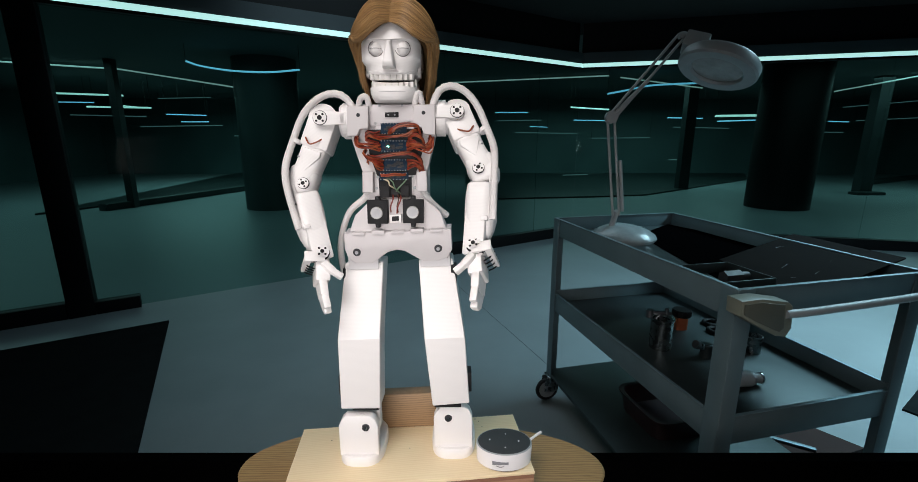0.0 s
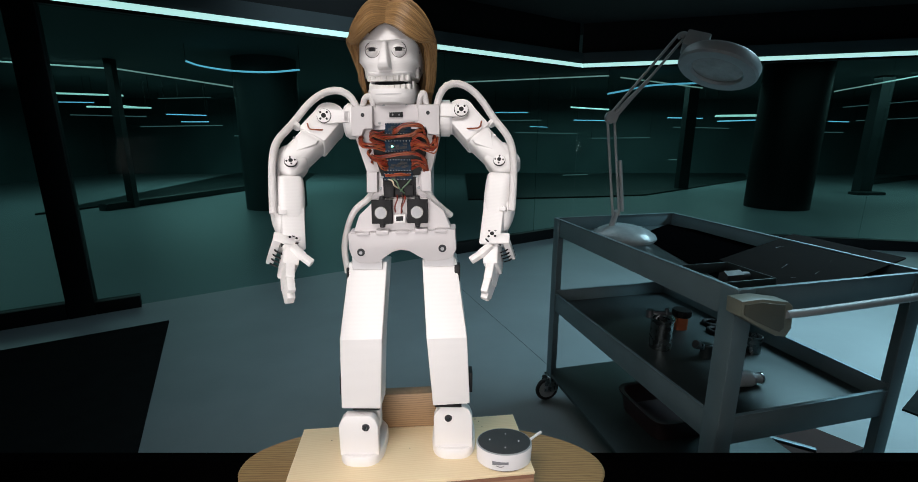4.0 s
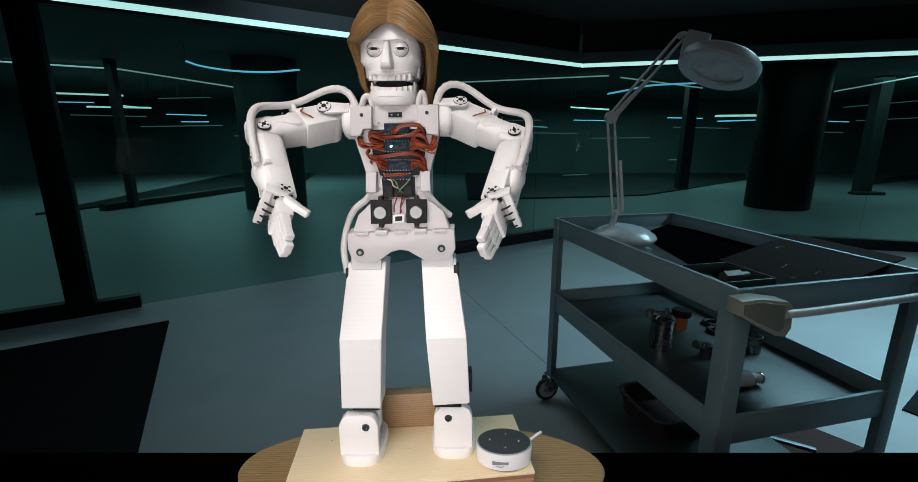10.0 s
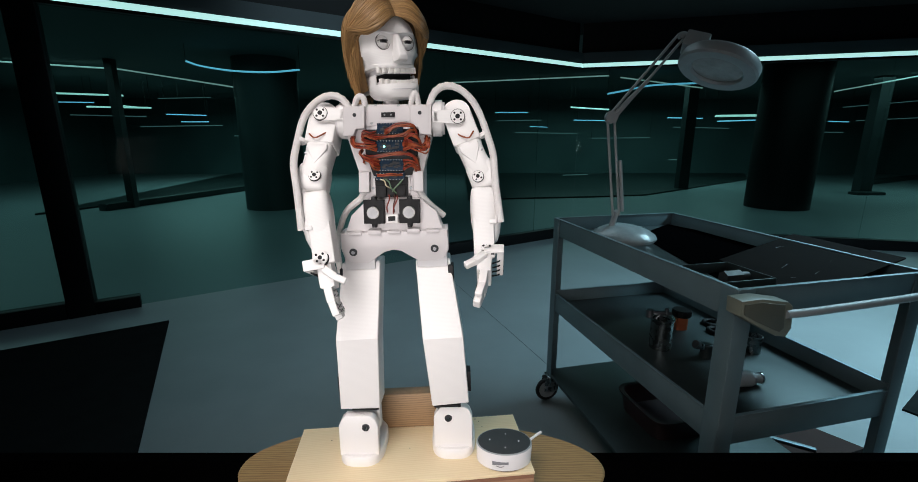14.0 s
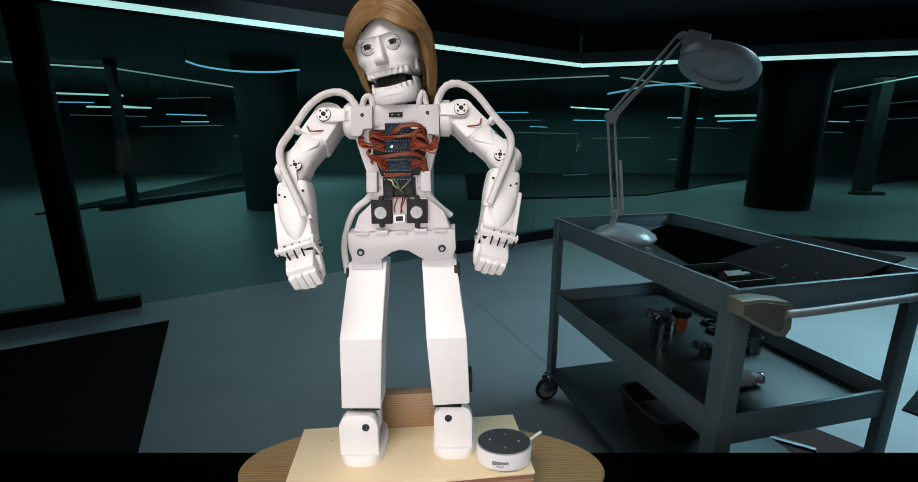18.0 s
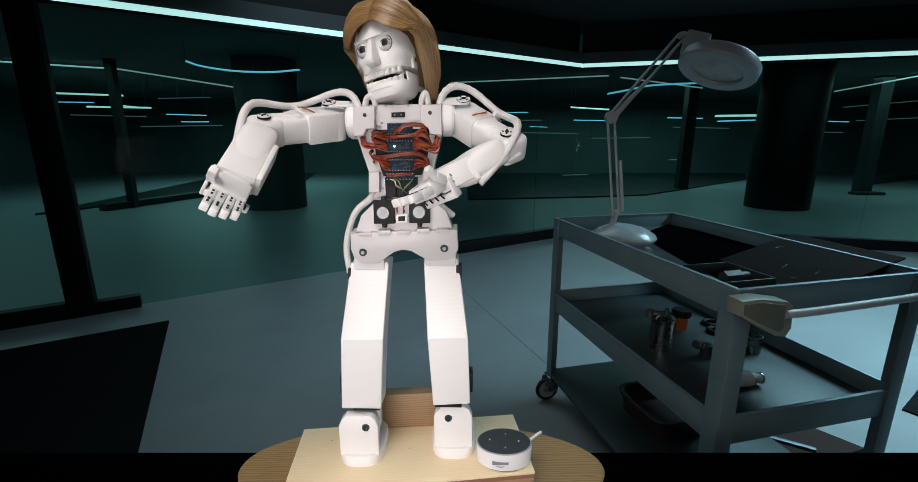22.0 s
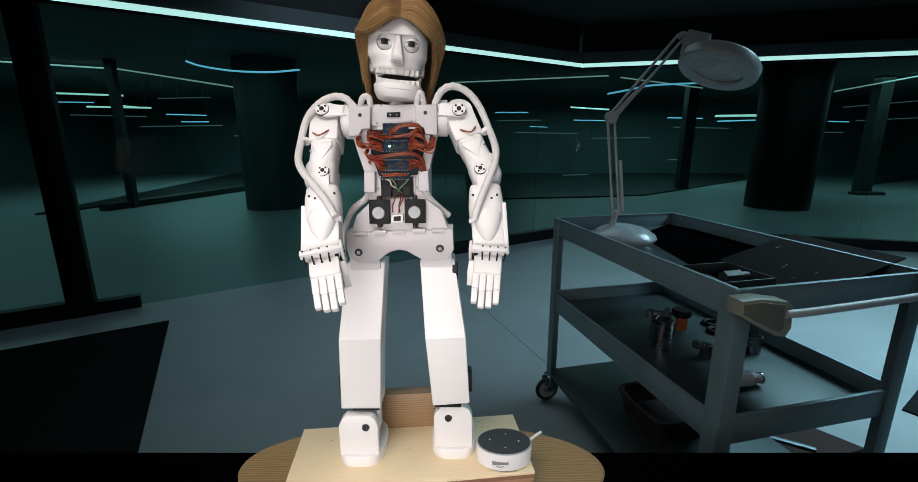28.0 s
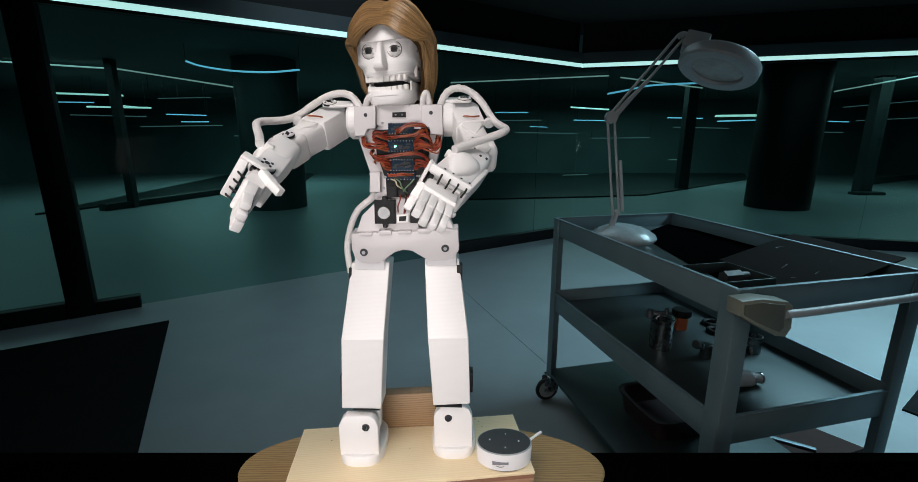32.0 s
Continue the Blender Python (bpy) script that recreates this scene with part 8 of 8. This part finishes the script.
    left_palm_rows = [
        (0, 0.1215, -0.0555, 0.3674, -17, 38.7, 66.7),
        (0.5, 0.1515, -0.0517, 0.3729, -14.7, 34.7, 64.8),
        (0.75, 0.1384, -0.0497, 0.3795, -13.8, 47.4, 62.8),
        (1, 0.1231, -0.0464, 0.3915, -7, 50.1, 66),
        (1.25, 0.1349, -0.0487, 0.3808, -11.8, 49.3, 64.9),
        (1.5, 0.1457, -0.0512, 0.3737, -13.7, 42.6, 65.8),
        (2, 0.1277, -0.0534, 0.3771, -1.9, 37.5, 74),
        (2.5, 0.133, -0.0513, 0.3704, 7.1, 37.5, 73.1),
        (2.75, 0.1368, -0.0573, 0.3735, -6.9, 38.7, 68.9),
        (3, 0.1414, -0.0501, 0.3714, -17.7, 35.6, 65.7),
        (3.25, 0.1452, -0.0496, 0.3761, -13.7, 37.6, 66.8),
        (3.5, 0.1491, -0.0469, 0.3809, -9.6, 37.5, 68.9),
        (4.5, 0.1418, -0.0498, 0.3778, -3.8, 35.5, 71),
        (5.5, 0.1346, -0.0526, 0.3748, 2.1, 31.5, 73),
        (5.75, 0.144, -0.0487, 0.3815, -4.7, 38.5, 71.9),
        (6, 0.1535, -0.0471, 0.3893, -10.5, 41.4, 68.9),
        (6.25, 0.1519, -0.0451, 0.4052, -3.5, 46.1, 74),
        (6.5, 0.1507, -0.0444, 0.4232, 5.3, 45.9, 79),
        (7, 0.1446, -0.0382, 0.4401, 11.1, 46.6, 83.9),
        (7.5, 0.1545, -0.0298, 0.4231, -0.4, 49.6, 78),
        (8, 0.1287, -0.0677, 0.4218, 9, 51, 86),
        (8.25, 0.1428, -0.0746, 0.4201, -26.7, 57.8, 40.2),
        (8.5, 0.1297, -0.0884, 0.4351, -54.6, 29.1, 13.8),
        (8.75, 0.1286, -0.106, 0.4465, -43.8, 29.6, 35.3),
        (9, 0.1563, -0.1159, 0.4409, -35.5, 50.5, 43.5),
        (9.25, 0.1481, -0.1042, 0.4306, -33.4, 59.9, 41.1),
        (9.5, 0.1389, -0.0875, 0.4203, -22.4, 68.4, 46.7),
        (9.75, 0.1421, -0.096, 0.4284, -24.5, 62.7, 47.3),
        (10, 0.1449, -0.1027, 0.4365, -24.7, 56.1, 48.9),
        (10.25, 0.1392, -0.0963, 0.4473, 22, 56.6, 103.7),
        (10.5, 0.1391, -0.0956, 0.4607, 38.6, 45.7, 122.6),
        (10.75, 0.1308, -0.1072, 0.4696, 55.8, 37.8, 134.7),
        (11, 0.1244, -0.1213, 0.4793, 65.5, 27.1, 136.3),
        (11.25, 0.1149, -0.1174, 0.4898, 70, 21.1, 142.4),
        (11.5, 0.1059, -0.1117, 0.5011, 73.6, 14.2, 146.6),
        (12, 0.1114, -0.114, 0.4949, 55.6, 45.6, 130.2),
        (12.25, 0.1037, -0.0951, 0.4513, 49.5, 50.8, 125.6),
        (12.5, 0.1064, -0.0507, 0.41, 23.5, 46, 88),
        (12.75, 0.1088, -0.0662, 0.3965, -39.3, 35.2, 31.8),
        (13, 0.1379, -0.0508, 0.3725, -49.3, 8.5, 7.5),
        (13.25, 0.1658, -0.0569, 0.3743, -39.3, 27.7, 16.4),
        (13.5, 0.164, -0.0429, 0.3675, -26.5, 41.7, 54.5),
        (13.75, 0.1472, -0.0406, 0.3627, -10.4, 49.4, 76.9),
        (14, 0.1347, -0.0361, 0.3587, 1.4, 51.3, 85),
        (14.25, 0.1601, -0.053, 0.3778, -10.1, 55.3, 75.9),
        (14.5, 0.1854, -0.0545, 0.3987, -18.7, 50.4, 68.8),
        (15.5, 0.1683, -0.0506, 0.4021, -3, 52.1, 81),
        (16.5, 0.1546, -0.0463, 0.4085, 0.4, 48.1, 74),
        (16.75, 0.1606, -0.0482, 0.4048, -17.7, 49.1, 43.9),
        (17, 0.141, -0.0458, 0.406, -46.8, 23.3, 16.6),
        (17.5, 0.1565, -0.0452, 0.3968, -54.8, 13.4, -0.5),
        (18, 0.1458, -0.0521, 0.3858, -51.1, 15.4, 4.5),
        (18.25, 0.1234, -0.0687, 0.406, -39.2, 31.3, 28.7),
        (18.5, 0.1271, -0.0512, 0.4105, 10.7, 51.9, 75),
        (18.75, 0.1176, -0.0465, 0.4152, 20.3, 57.5, 86.7),
        (19, 0.1097, -0.0653, 0.4255, 28.8, 58.6, 94.6),
        (19.25, 0.1181, -0.0564, 0.4261, 3.3, 68, 64.8),
        (19.5, 0.1072, -0.0677, 0.4505, -40.3, 47.3, 23.9),
        (19.75, 0.1031, -0.0899, 0.4696, -44.2, 47.1, 12.4),
        (20, 0.1005, -0.1074, 0.4866, -48.9, 45.9, -1.1),
        (20.25, 0.1031, -0.0942, 0.4716, -45.9, 50, 10.7),
        (20.5, 0.1067, -0.0815, 0.4555, -42, 54.1, 20.4),
        (20.75, 0.1006, -0.0864, 0.4697, -20, 57.9, 38.8),
        (21, 0.108, -0.0821, 0.4537, 0.7, 76.4, 48.8),
        (21.25, 0.096, -0.0592, 0.4543, 62.2, 51.6, 128.7),
        (21.5, 0.0933, -0.0395, 0.4521, 63.6, 42.7, 137),
        (21.75, 0.0783, -0.0588, 0.4604, 67.8, 31, 142),
        (22, 0.066, -0.077, 0.4691, 69, 19.3, 143.8),
        (22.25, 0.0859, -0.0431, 0.4515, 73.6, 31.9, 141.7),
        (22.5, 0.1129, -0.0305, 0.4324, 81.9, 59.8, 140),
        (22.75, 0.1065, -0.0676, 0.4419, -41.3, 68.8, 21.3),
        (23, 0.1123, -0.0372, 0.4277, -64.5, 54.3, -9.5),
        (23.5, 0.1142, -0.0224, 0.4209, -45.1, 47.3, -7),
        (24, 0.1229, -0.0463, 0.4124, -39.9, 36.6, -6.6),
        (24.5, 0.1209, -0.0357, 0.4127, -35.9, 33.8, 9.2),
        (24.75, 0.1064, -0.0634, 0.4249, -23.3, 37.9, 35),
        (25, 0.1154, -0.0417, 0.4142, 17.5, 48.8, 81.9),
        (25.25, 0.1261, -0.0444, 0.4005, 7.8, 47, 70),
        (25.5, 0.1375, -0.0466, 0.3898, 4.9, 35.3, 61),
        (26.5, 0.1233, -0.0757, 0.3858, -42.5, 17.6, 22.5),
        (27.5, 0.1403, -0.0537, 0.3668, -48.5, -8.5, 1.4),
        (28, 0.138, -0.0521, 0.3654, -49.5, 3.3, -5.3),
        (28.5, 0.1012, -0.0828, 0.3817, -25.7, 12.3, 22.8),
        (28.75, 0.1033, -0.0619, 0.3686, -47.6, 16.2, 12.8),
        (29, 0.1058, -0.0599, 0.3651, -55.5, 12.1, 6.8),
        (29.25, 0.1092, -0.0752, 0.3765, -54.6, 16.2, 7.7),
        (29.5, 0.1133, -0.0797, 0.3893, -48.6, 17.3, 10.7),
        (29.75, 0.11, -0.0861, 0.4151, -46.3, 32, 15),
        (30, 0.1088, -0.0835, 0.4414, -35.1, 41.7, 21.3),
        (30.5, 0.1105, -0.0897, 0.4314, -54.5, 41.6, 10.7),
        (31, 0.1097, -0.1458, 0.4433, -66.7, 24.6, -9.9),
        (31.5, 0.0809, -0.1478, 0.4451, -60.3, 24.6, 4.8),
        (31.75, 0.0775, -0.1561, 0.4541, -66.6, 27.6, 5.2),
        (32, 0.0743, -0.1629, 0.4633, -70.9, 30.5, 5.6),
    ]
    left_flex_rows = [(0, 14), (0.5, 22), (0.75, 26), (1, 30), (1.25, 27), (1.5, 24), (2, 19), (2.5, 17), (2.75, 16), (3, 14), (3.25, 15), (3.5, 16), (4.5, 18), (5.5, 20), (5.75, 20), (6, 21), (6.25, 24), (6.5, 27), (7, 32), (7.5, 35), (8, 37), (8.25, 41), (8.5, 46), (8.75, 50), (9, 55), (9.25, 54), (9.5, 53), (9.75, 53), (10, 52), (10.25, 54), (10.5, 57), (10.75, 60), (11, 63), (11.25, 63), (11.5, 63), (12, 63), (12.25, 50), (12.5, 40), (12.75, 31), (13, 23), (13.25, 17), (13.5, 10), (13.75, 4), (14, -2), (14.25, 0), (14.5, 2), (15.5, 10), (16.5, 19), (16.75, 21), (17, 23), (17.5, 22), (18, 21), (18.25, 27), (18.5, 32), (18.75, 39), (19, 46), (19.25, 50), (19.5, 55), (19.75, 61), (20, 68), (20.25, 66), (20.5, 63), (20.75, 61), (21, 59), (21.25, 59), (21.5, 59), (21.75, 59), (22, 59), (22.25, 52), (22.5, 46), (22.75, 40), (23, 35), (23.5, 30), (24, 25), (24.5, 27), (24.75, 27), (25, 28), (25.25, 27), (25.5, 26), (26.5, 23), (27.5, 20), (28, 19), (28.5, 23), (28.75, 25), (29, 28), (29.25, 32), (29.5, 36), (29.75, 41), (30, 46), (30.5, 52), (31, 59), (31.5, 63), (31.75, 66), (32, 68)]
    left_curl_rows = [(0, 0.1), (0.5, 0.1), (0.75, 0.1), (1, 0.1), (1.25, 0.1), (1.5, 0.1), (2, 0.1), (2.5, 0.1), (2.75, 0.1), (3, 0.1), (3.25, 0.1), (3.5, 0.1), (4.5, 0.1), (5.5, 0.1), (5.75, 0.1), (6, 0.1), (6.25, 0.1), (6.5, 0.1), (7, 0.1), (7.5, 0.1), (8, 0.1), (8.25, 0.1), (8.5, 0.1), (8.75, 0.1), (9, 0.1), (9.25, 0.1), (9.5, 0.1), (9.75, 0.1), (10, 0.1), (10.25, 0.1), (10.5, 0.1), (10.75, 0.1), (11, 0.1), (11.25, 0.1), (11.5, 0.1), (12, 0.1), (12.25, 0.1), (12.5, 0.1), (12.75, 0.1), (13, 0.1), (13.25, 0.1), (13.5, 0.1), (13.75, 0.1), (14, 0.1), (14.25, 0.1), (14.5, 0.1), (15.5, 0.1), (16.5, 0.1), (16.75, 0.5), (17, 0.9), (17.5, 0.7), (18, 0.9), (18.25, 0.85), (18.5, 0.8), (18.75, 0.55), (19, 0.3), (19.25, 0.2), (19.5, 0.1), (19.75, 0.1), (20, 0.1), (20.25, 0.1), (20.5, 0.1), (20.75, 0.1), (21, 0.1), (21.25, 0.1), (21.5, 0.1), (21.75, 0.1), (22, 0.1), (22.25, 0.45), (22.5, 0.8), (22.75, 0.7), (23, 0.6), (23.5, 0.1), (24, 0.1), (24.5, 0.1), (24.75, 0.1), (25, 0.1), (25.25, 0.1), (25.5, 0.1), (26.5, 0.1), (27.5, 0.1), (28, 0.1), (28.5, 0.1), (28.75, 0.1), (29, 0.1), (29.25, 0.1), (29.5, 0.1), (29.75, 0.1), (30, 0.1), (30.5, 0.1), (31, 0.1), (31.5, 0.1), (31.75, 0.1), (32, 0.1)]
    # seconds, place of the eyes, nod, tilt, turn, jaw, lids
    head_rows = [
        (0, -0.0038, -0.015, 0.6565, 0, 0, 0, 3, 1),
        (0.5, -0.009, -0.014, 0.656, 0, 0, -3, 12, 0.65),
        (1, -0.0176, -0.0122, 0.6556, 0, -2, -8, 8, 0.75),
        (1.5, -0.0099, -0.0136, 0.656, 0, -1, -4, 4, 0.72),
        (2, -0.0116, -0.0133, 0.6562, 0, -1, -5, 9, 0.75),
        (2.5, -0.0133, -0.0129, 0.6562, 0, -2, -6, 6, 0.5),
        (3, -0.0047, -0.0147, 0.6565, 0, 0, -1, 4, 0.45),
        (3.5, -0.0099, -0.0136, 0.6552, 0, 0, -4, 4, 0.45),
        (5.5, -0.0082, -0.0136, 0.6568, 0, -1, -4, 10, 0.4),
        (6, -0.0117, -0.0122, 0.6572, 0, -1, -8, 12, 0.25),
        (6.5, -0.0143, -0.0122, 0.6556, 0, -1, -8, 11, 0.25),
        (7, -0.0161, -0.0119, 0.6565, 0, -3, -9, 11, 0),
        (7.5, -0.0117, -0.0122, 0.658, 0, -2, -8, 4, 0),
        (8, -0.0151, -0.0119, 0.6565, 0, -2, -9, 11, 0),
        (8.5, -0.0127, -0.0122, 0.6541, 2, -3, -8, 9, 0),
        (9, -0.0055, -0.015, 0.6557, 0, 0, 0, 7, 0),
        (9.5, -0.0141, -0.014, 0.6536, 0, -2, -3, 8, 0),
        (10, -0.0065, -0.0143, 0.6559, 0, 0, -2, 9, 0.65),
        (10.5, -0.0159, -0.0115, 0.6628, -3, -9, -10, 3, 0.65),
        (11, -0.0235, -0.0108, 0.6623, -3, -17, -12, 3, 0.7),
        (11.5, -0.021, -0.0108, 0.6623, -3, -17, -12, 3, 0.65),
        (12, -0.0116, -0.0129, 0.6578, 0, -1, -6, 3, 0.65),
        (12.5, -0.0053, -0.015, 0.6634, -4, 0, 0, 13, 0.62),
        (13, 0.0011, -0.0136, 0.6654, -4, 2, 4, 13, 0.6),
        (13.5, -0.0023, -0.0075, 0.6648, -3, -8, 22, 7, 0.6),
        (14, 0.0056, -0.0041, 0.668, -3, -6, 33, 9, 0.55),
        (14.5, 0.0031, -0.0108, 0.6583, 0, 0, 12, 4, 0.5),
        (16.5, -0.0067, -0.0133, 0.6554, 0, -1, -5, 4, 0.1),
        (17, -0.0037, -0.0147, 0.662, -2, 1, 1, 8, 0.15),
        (17.5, 0.0011, -0.014, 0.6637, -3, 2, 3, 7, 0.15),
        (18, -0.0175, -0.0119, 0.662, -2, -10, -9, 15, 0.25),
        (18.5, -0.0236, -0.0105, 0.6615, -2, -11, -13, 8, 0.05),
        (19, -0.0153, -0.0108, 0.6591, -1, -2, -12, 7, 0.2),
        (19.5, -0.011, -0.0108, 0.6638, -2, 0, -12, 3, 0.4),
        (20, -0.0137, -0.0098, 0.6633, -2, 0, -15, 3, 0),
        (20.5, -0.0197, -0.0098, 0.657, 0, -5, -15, 3, 0),
        (21, -0.024, -0.0088, 0.6604, 0, -9, -18, 13, 0),
        (21.5, -0.0248, -0.0082, 0.6646, -2, -11, -20, 4, 0),
        (22, -0.0284, -0.0075, 0.6608, -1, -10, -22, 5, 0),
        (22.5, -0.0108, -0.0069, 0.6664, -3, 0, -24, 7, 0),
        (23, -0.0116, -0.0069, 0.6664, -3, -1, -24, 5, 0),
        (23.5, -0.0158, -0.0069, 0.6664, -3, 0, -24, 4, 0),
        (24, -0.014, -0.0075, 0.6678, -3, -2, -22, 3, 1),
        (24.5, -0.0183, -0.0069, 0.6649, -2, -2, -24, 3, 0.4),
        (25, -0.03, -0.0075, 0.6624, -2, -15, -22, 3, 0.5),
        (25.5, -0.0081, -0.0136, 0.6631, -3, -9, -4, 13, 0.4),
        (27.5, 0.0125, -0.0122, 0.6634, -3, 6, 8, 8, 0.1),
        (28, 0.0092, -0.0122, 0.6642, -3, 4, 8, 7, 0.1),
        (28.5, -0.0073, -0.0143, 0.6566, 0, -1, -2, 4, 0.3),
        (29, -0.0039, -0.015, 0.6549, 0, 0, 0, 3, 0.25),
        (29.5, -0.008, -0.015, 0.6541, 0, 0, 0, 3, 1),
        (30, -0.0073, -0.0147, 0.655, 0, 0, -1, 10, 0.25),
        (30.5, -0.0072, -0.015, 0.6533, 0, -1, 0, 9, 0.05),
        (31, 0.0027, -0.0136, 0.6615, -2, 2, 4, 7, 0.05),
        (31.5, -0.0006, -0.0143, 0.6621, -2, 5, -2, 5, 0.05),
        (32, -0.0161, -0.0115, 0.655, 0, -2, -10, 7, 0.05),
    ]
    sway_rows = [(0, -0.0045), (0.5, -0.0027), (1, 0.0000), (1.5, 0.0018), (2, 0.0036), (2.5, 0.0009), (3, -0.0018), (3.5, 0.0009), (5.5, 0.0027), (6, 0.0027), (7, 0.0023), (8, 0.0023), (9, 0.0000), (10, 0.0005), (11, 0.0023), (12, 0.0018), (13, 0.0027), (13.5, -0.0036), (14, -0.0100), (14.5, -0.0045), (16.5, 0.0009), (17, 0.0009), (18, 0.0014), (19, 0.0023), (20, 0.0055), (21, 0.0055), (22, 0.0050), (23, 0.0082), (24, 0.0068), (25, 0.0082), (25.5, 0.0036), (27.5, -0.0018), (28, -0.0018), (29, 0.0023), (30, 0.0000), (31, 0.0027), (32, 0.0064)]

    def shift(t):
        for (a, u), (b, v) in zip(sway_rows, sway_rows[1:]):
            if a <= t <= b:
                return u + (v - u) * (t - a) / (b - a)
        return sway_rows[-1][1]

    for ob in (torso, neck):
        walk(ob, [(t, pose(x, 0, 0)) for t, x in sway_rows])
    walk(pelvis, [(t, pose(x, -0.003, 0.395) @ pose(0, 0, 0, 9, 0, 0) @ pose(0, 0, -0.395)) for t, x in sway_rows])
    for leg in LEGS:
        base = leg.matrix_basis.translation.copy()
        walk(leg, [(t, pose(*base, 0, math.degrees(math.atan2(x, 0.30)), 0)) for t, x in sway_rows])
    heads = [(t, pose(x, y, z, nod, tilt, turn)) for t, x, y, z, nod, tilt, turn, _, _ in head_rows]
    walk(head, heads)
    walk(jaw, [(t, m @ pose(0.002, 0.070, -0.040, 0.80 * r[7] - 1.5, 0, 0) @ pose(0, -0.0325, -0.0100)) for (t, m), r in zip(heads, head_rows)])
    for lid, wide, swing in LIDS:
        base = lid.matrix_basis.translation.copy()
        walk(lid, [(r[0], pose(*base, wide + swing * r[8], 0, 0)) for r in head_rows])
    for i, (upper_rows, fore_rows, palm_rows, curl_rows, flex_rows) in enumerate(((right_upper_arm_rows, right_forearm_rows, right_palm_rows, right_curl_rows, right_flex_rows), (left_upper_arm_rows, left_forearm_rows, left_palm_rows, left_curl_rows, left_flex_rows))):
        sx = -1 if i == 0 else 1
        uppers, fores, palms = ([(r[0], pose(*r[1:])) for r in rows] for rows in (upper_rows, fore_rows, palm_rows))
        walk(UPPERS[i], uppers)
        walk(FORES[i], fores)
        walk(PALMS[i], palms)
        for f1, f2, x, ln in DIGITS[i]:
            ms = [(t, pose(x, 0, -0.039, 5 + 105 * max(0, c - 0.1) + 160 * (x * sx + 0.016), 0, 0)) for t, c in curl_rows]
            walk(f1, ms)
            walk(f2, [(t, m @ pose(0, 0, -ln, 6 + 115 * max(0, c - 0.1), 0, 0)) for (t, m), (_, c) in zip(ms, curl_rows)])
        th, t2 = THUMBS[i]
        ms = [(t, pose(-sx * 0.0215, 0.001, -0.014, 42 + 15 * c, sx * (9 - 22 * c), 0)) for t, c in curl_rows]
        walk(th, ms)
        walk(t2, [(t, m @ pose(0, 0, -0.018, 8 + 30 * c, -sx * 25 * c, 0)) for (t, m), (_, c) in zip(ms, curl_rows)])
        walk(BRACKETS[i], [(t, Matrix.Translation(mu.translation) @ pose(0, 0, 0, -a, 0, 0)) for (t, mu), (_, a) in zip(uppers, flex_rows)])
        paths = []
        for (t, mu), (_, mf) in zip(uppers, fores):
            a = Vector((-0.057 if sx < 0 else 0.060, 0.002, 0.575)) + Vector((shift(t), 0, 0))
            clip = mu @ Vector((sx * 0.027, -0.013, -0.045))
            bend = mu @ Vector((sx * 0.0265, -0.018, -0.074))
            cross = mu @ Vector((sx * 0.011, -0.0305, -0.106))
            end = mf @ Vector((-sx * 0.018, -0.024, -0.064))
            up = mu.to_3x3() @ Vector((sx, -0.1, 0))
            down = mu.to_3x3() @ Vector((0, 0, -1))
            along = mf.to_3x3() @ Vector((0, 0, -1))
            bow = max(0.0, -along.y - 0.35)
            bend, cross = bend + (0.005 + 0.022 * bow) * up, cross + (0.008 + 0.045 * bow) * up
            pts = [bezier(a, a + Vector((-sx * 0.004, 0.0, 0.060 if sx < 0 else 0.082)), clip + 0.030 * up - 0.055 * down, clip, k / 15) for k in range(15)]
            pts += [clip.lerp(bend, k / 4) + 0.002 * up for k in range(4)]
            pts += [bezier(bend, bend + 0.012 * down, cross - 0.012 * down + 0.007 * up, cross, k / 5) for k in range(5)]
            pts += [bezier(cross, cross + 0.010 * down - 0.004 * up, end - 0.022 * along, end, k / 6) for k in range(7)]
            paths.append((t, even(pts, 31, 9)))
        for k, ob in enumerate(SLEEVES[i]):
            rows = []
            for t, pts in paths:
                p, q = pts[k], pts[k + 1]
                turn = (q - p).normalized().to_track_quat("Z", "Y").to_matrix().to_4x4()
                rows.append((t, Matrix.Translation((p + q) / 2) @ turn))
            walk(ob, rows)


motions()
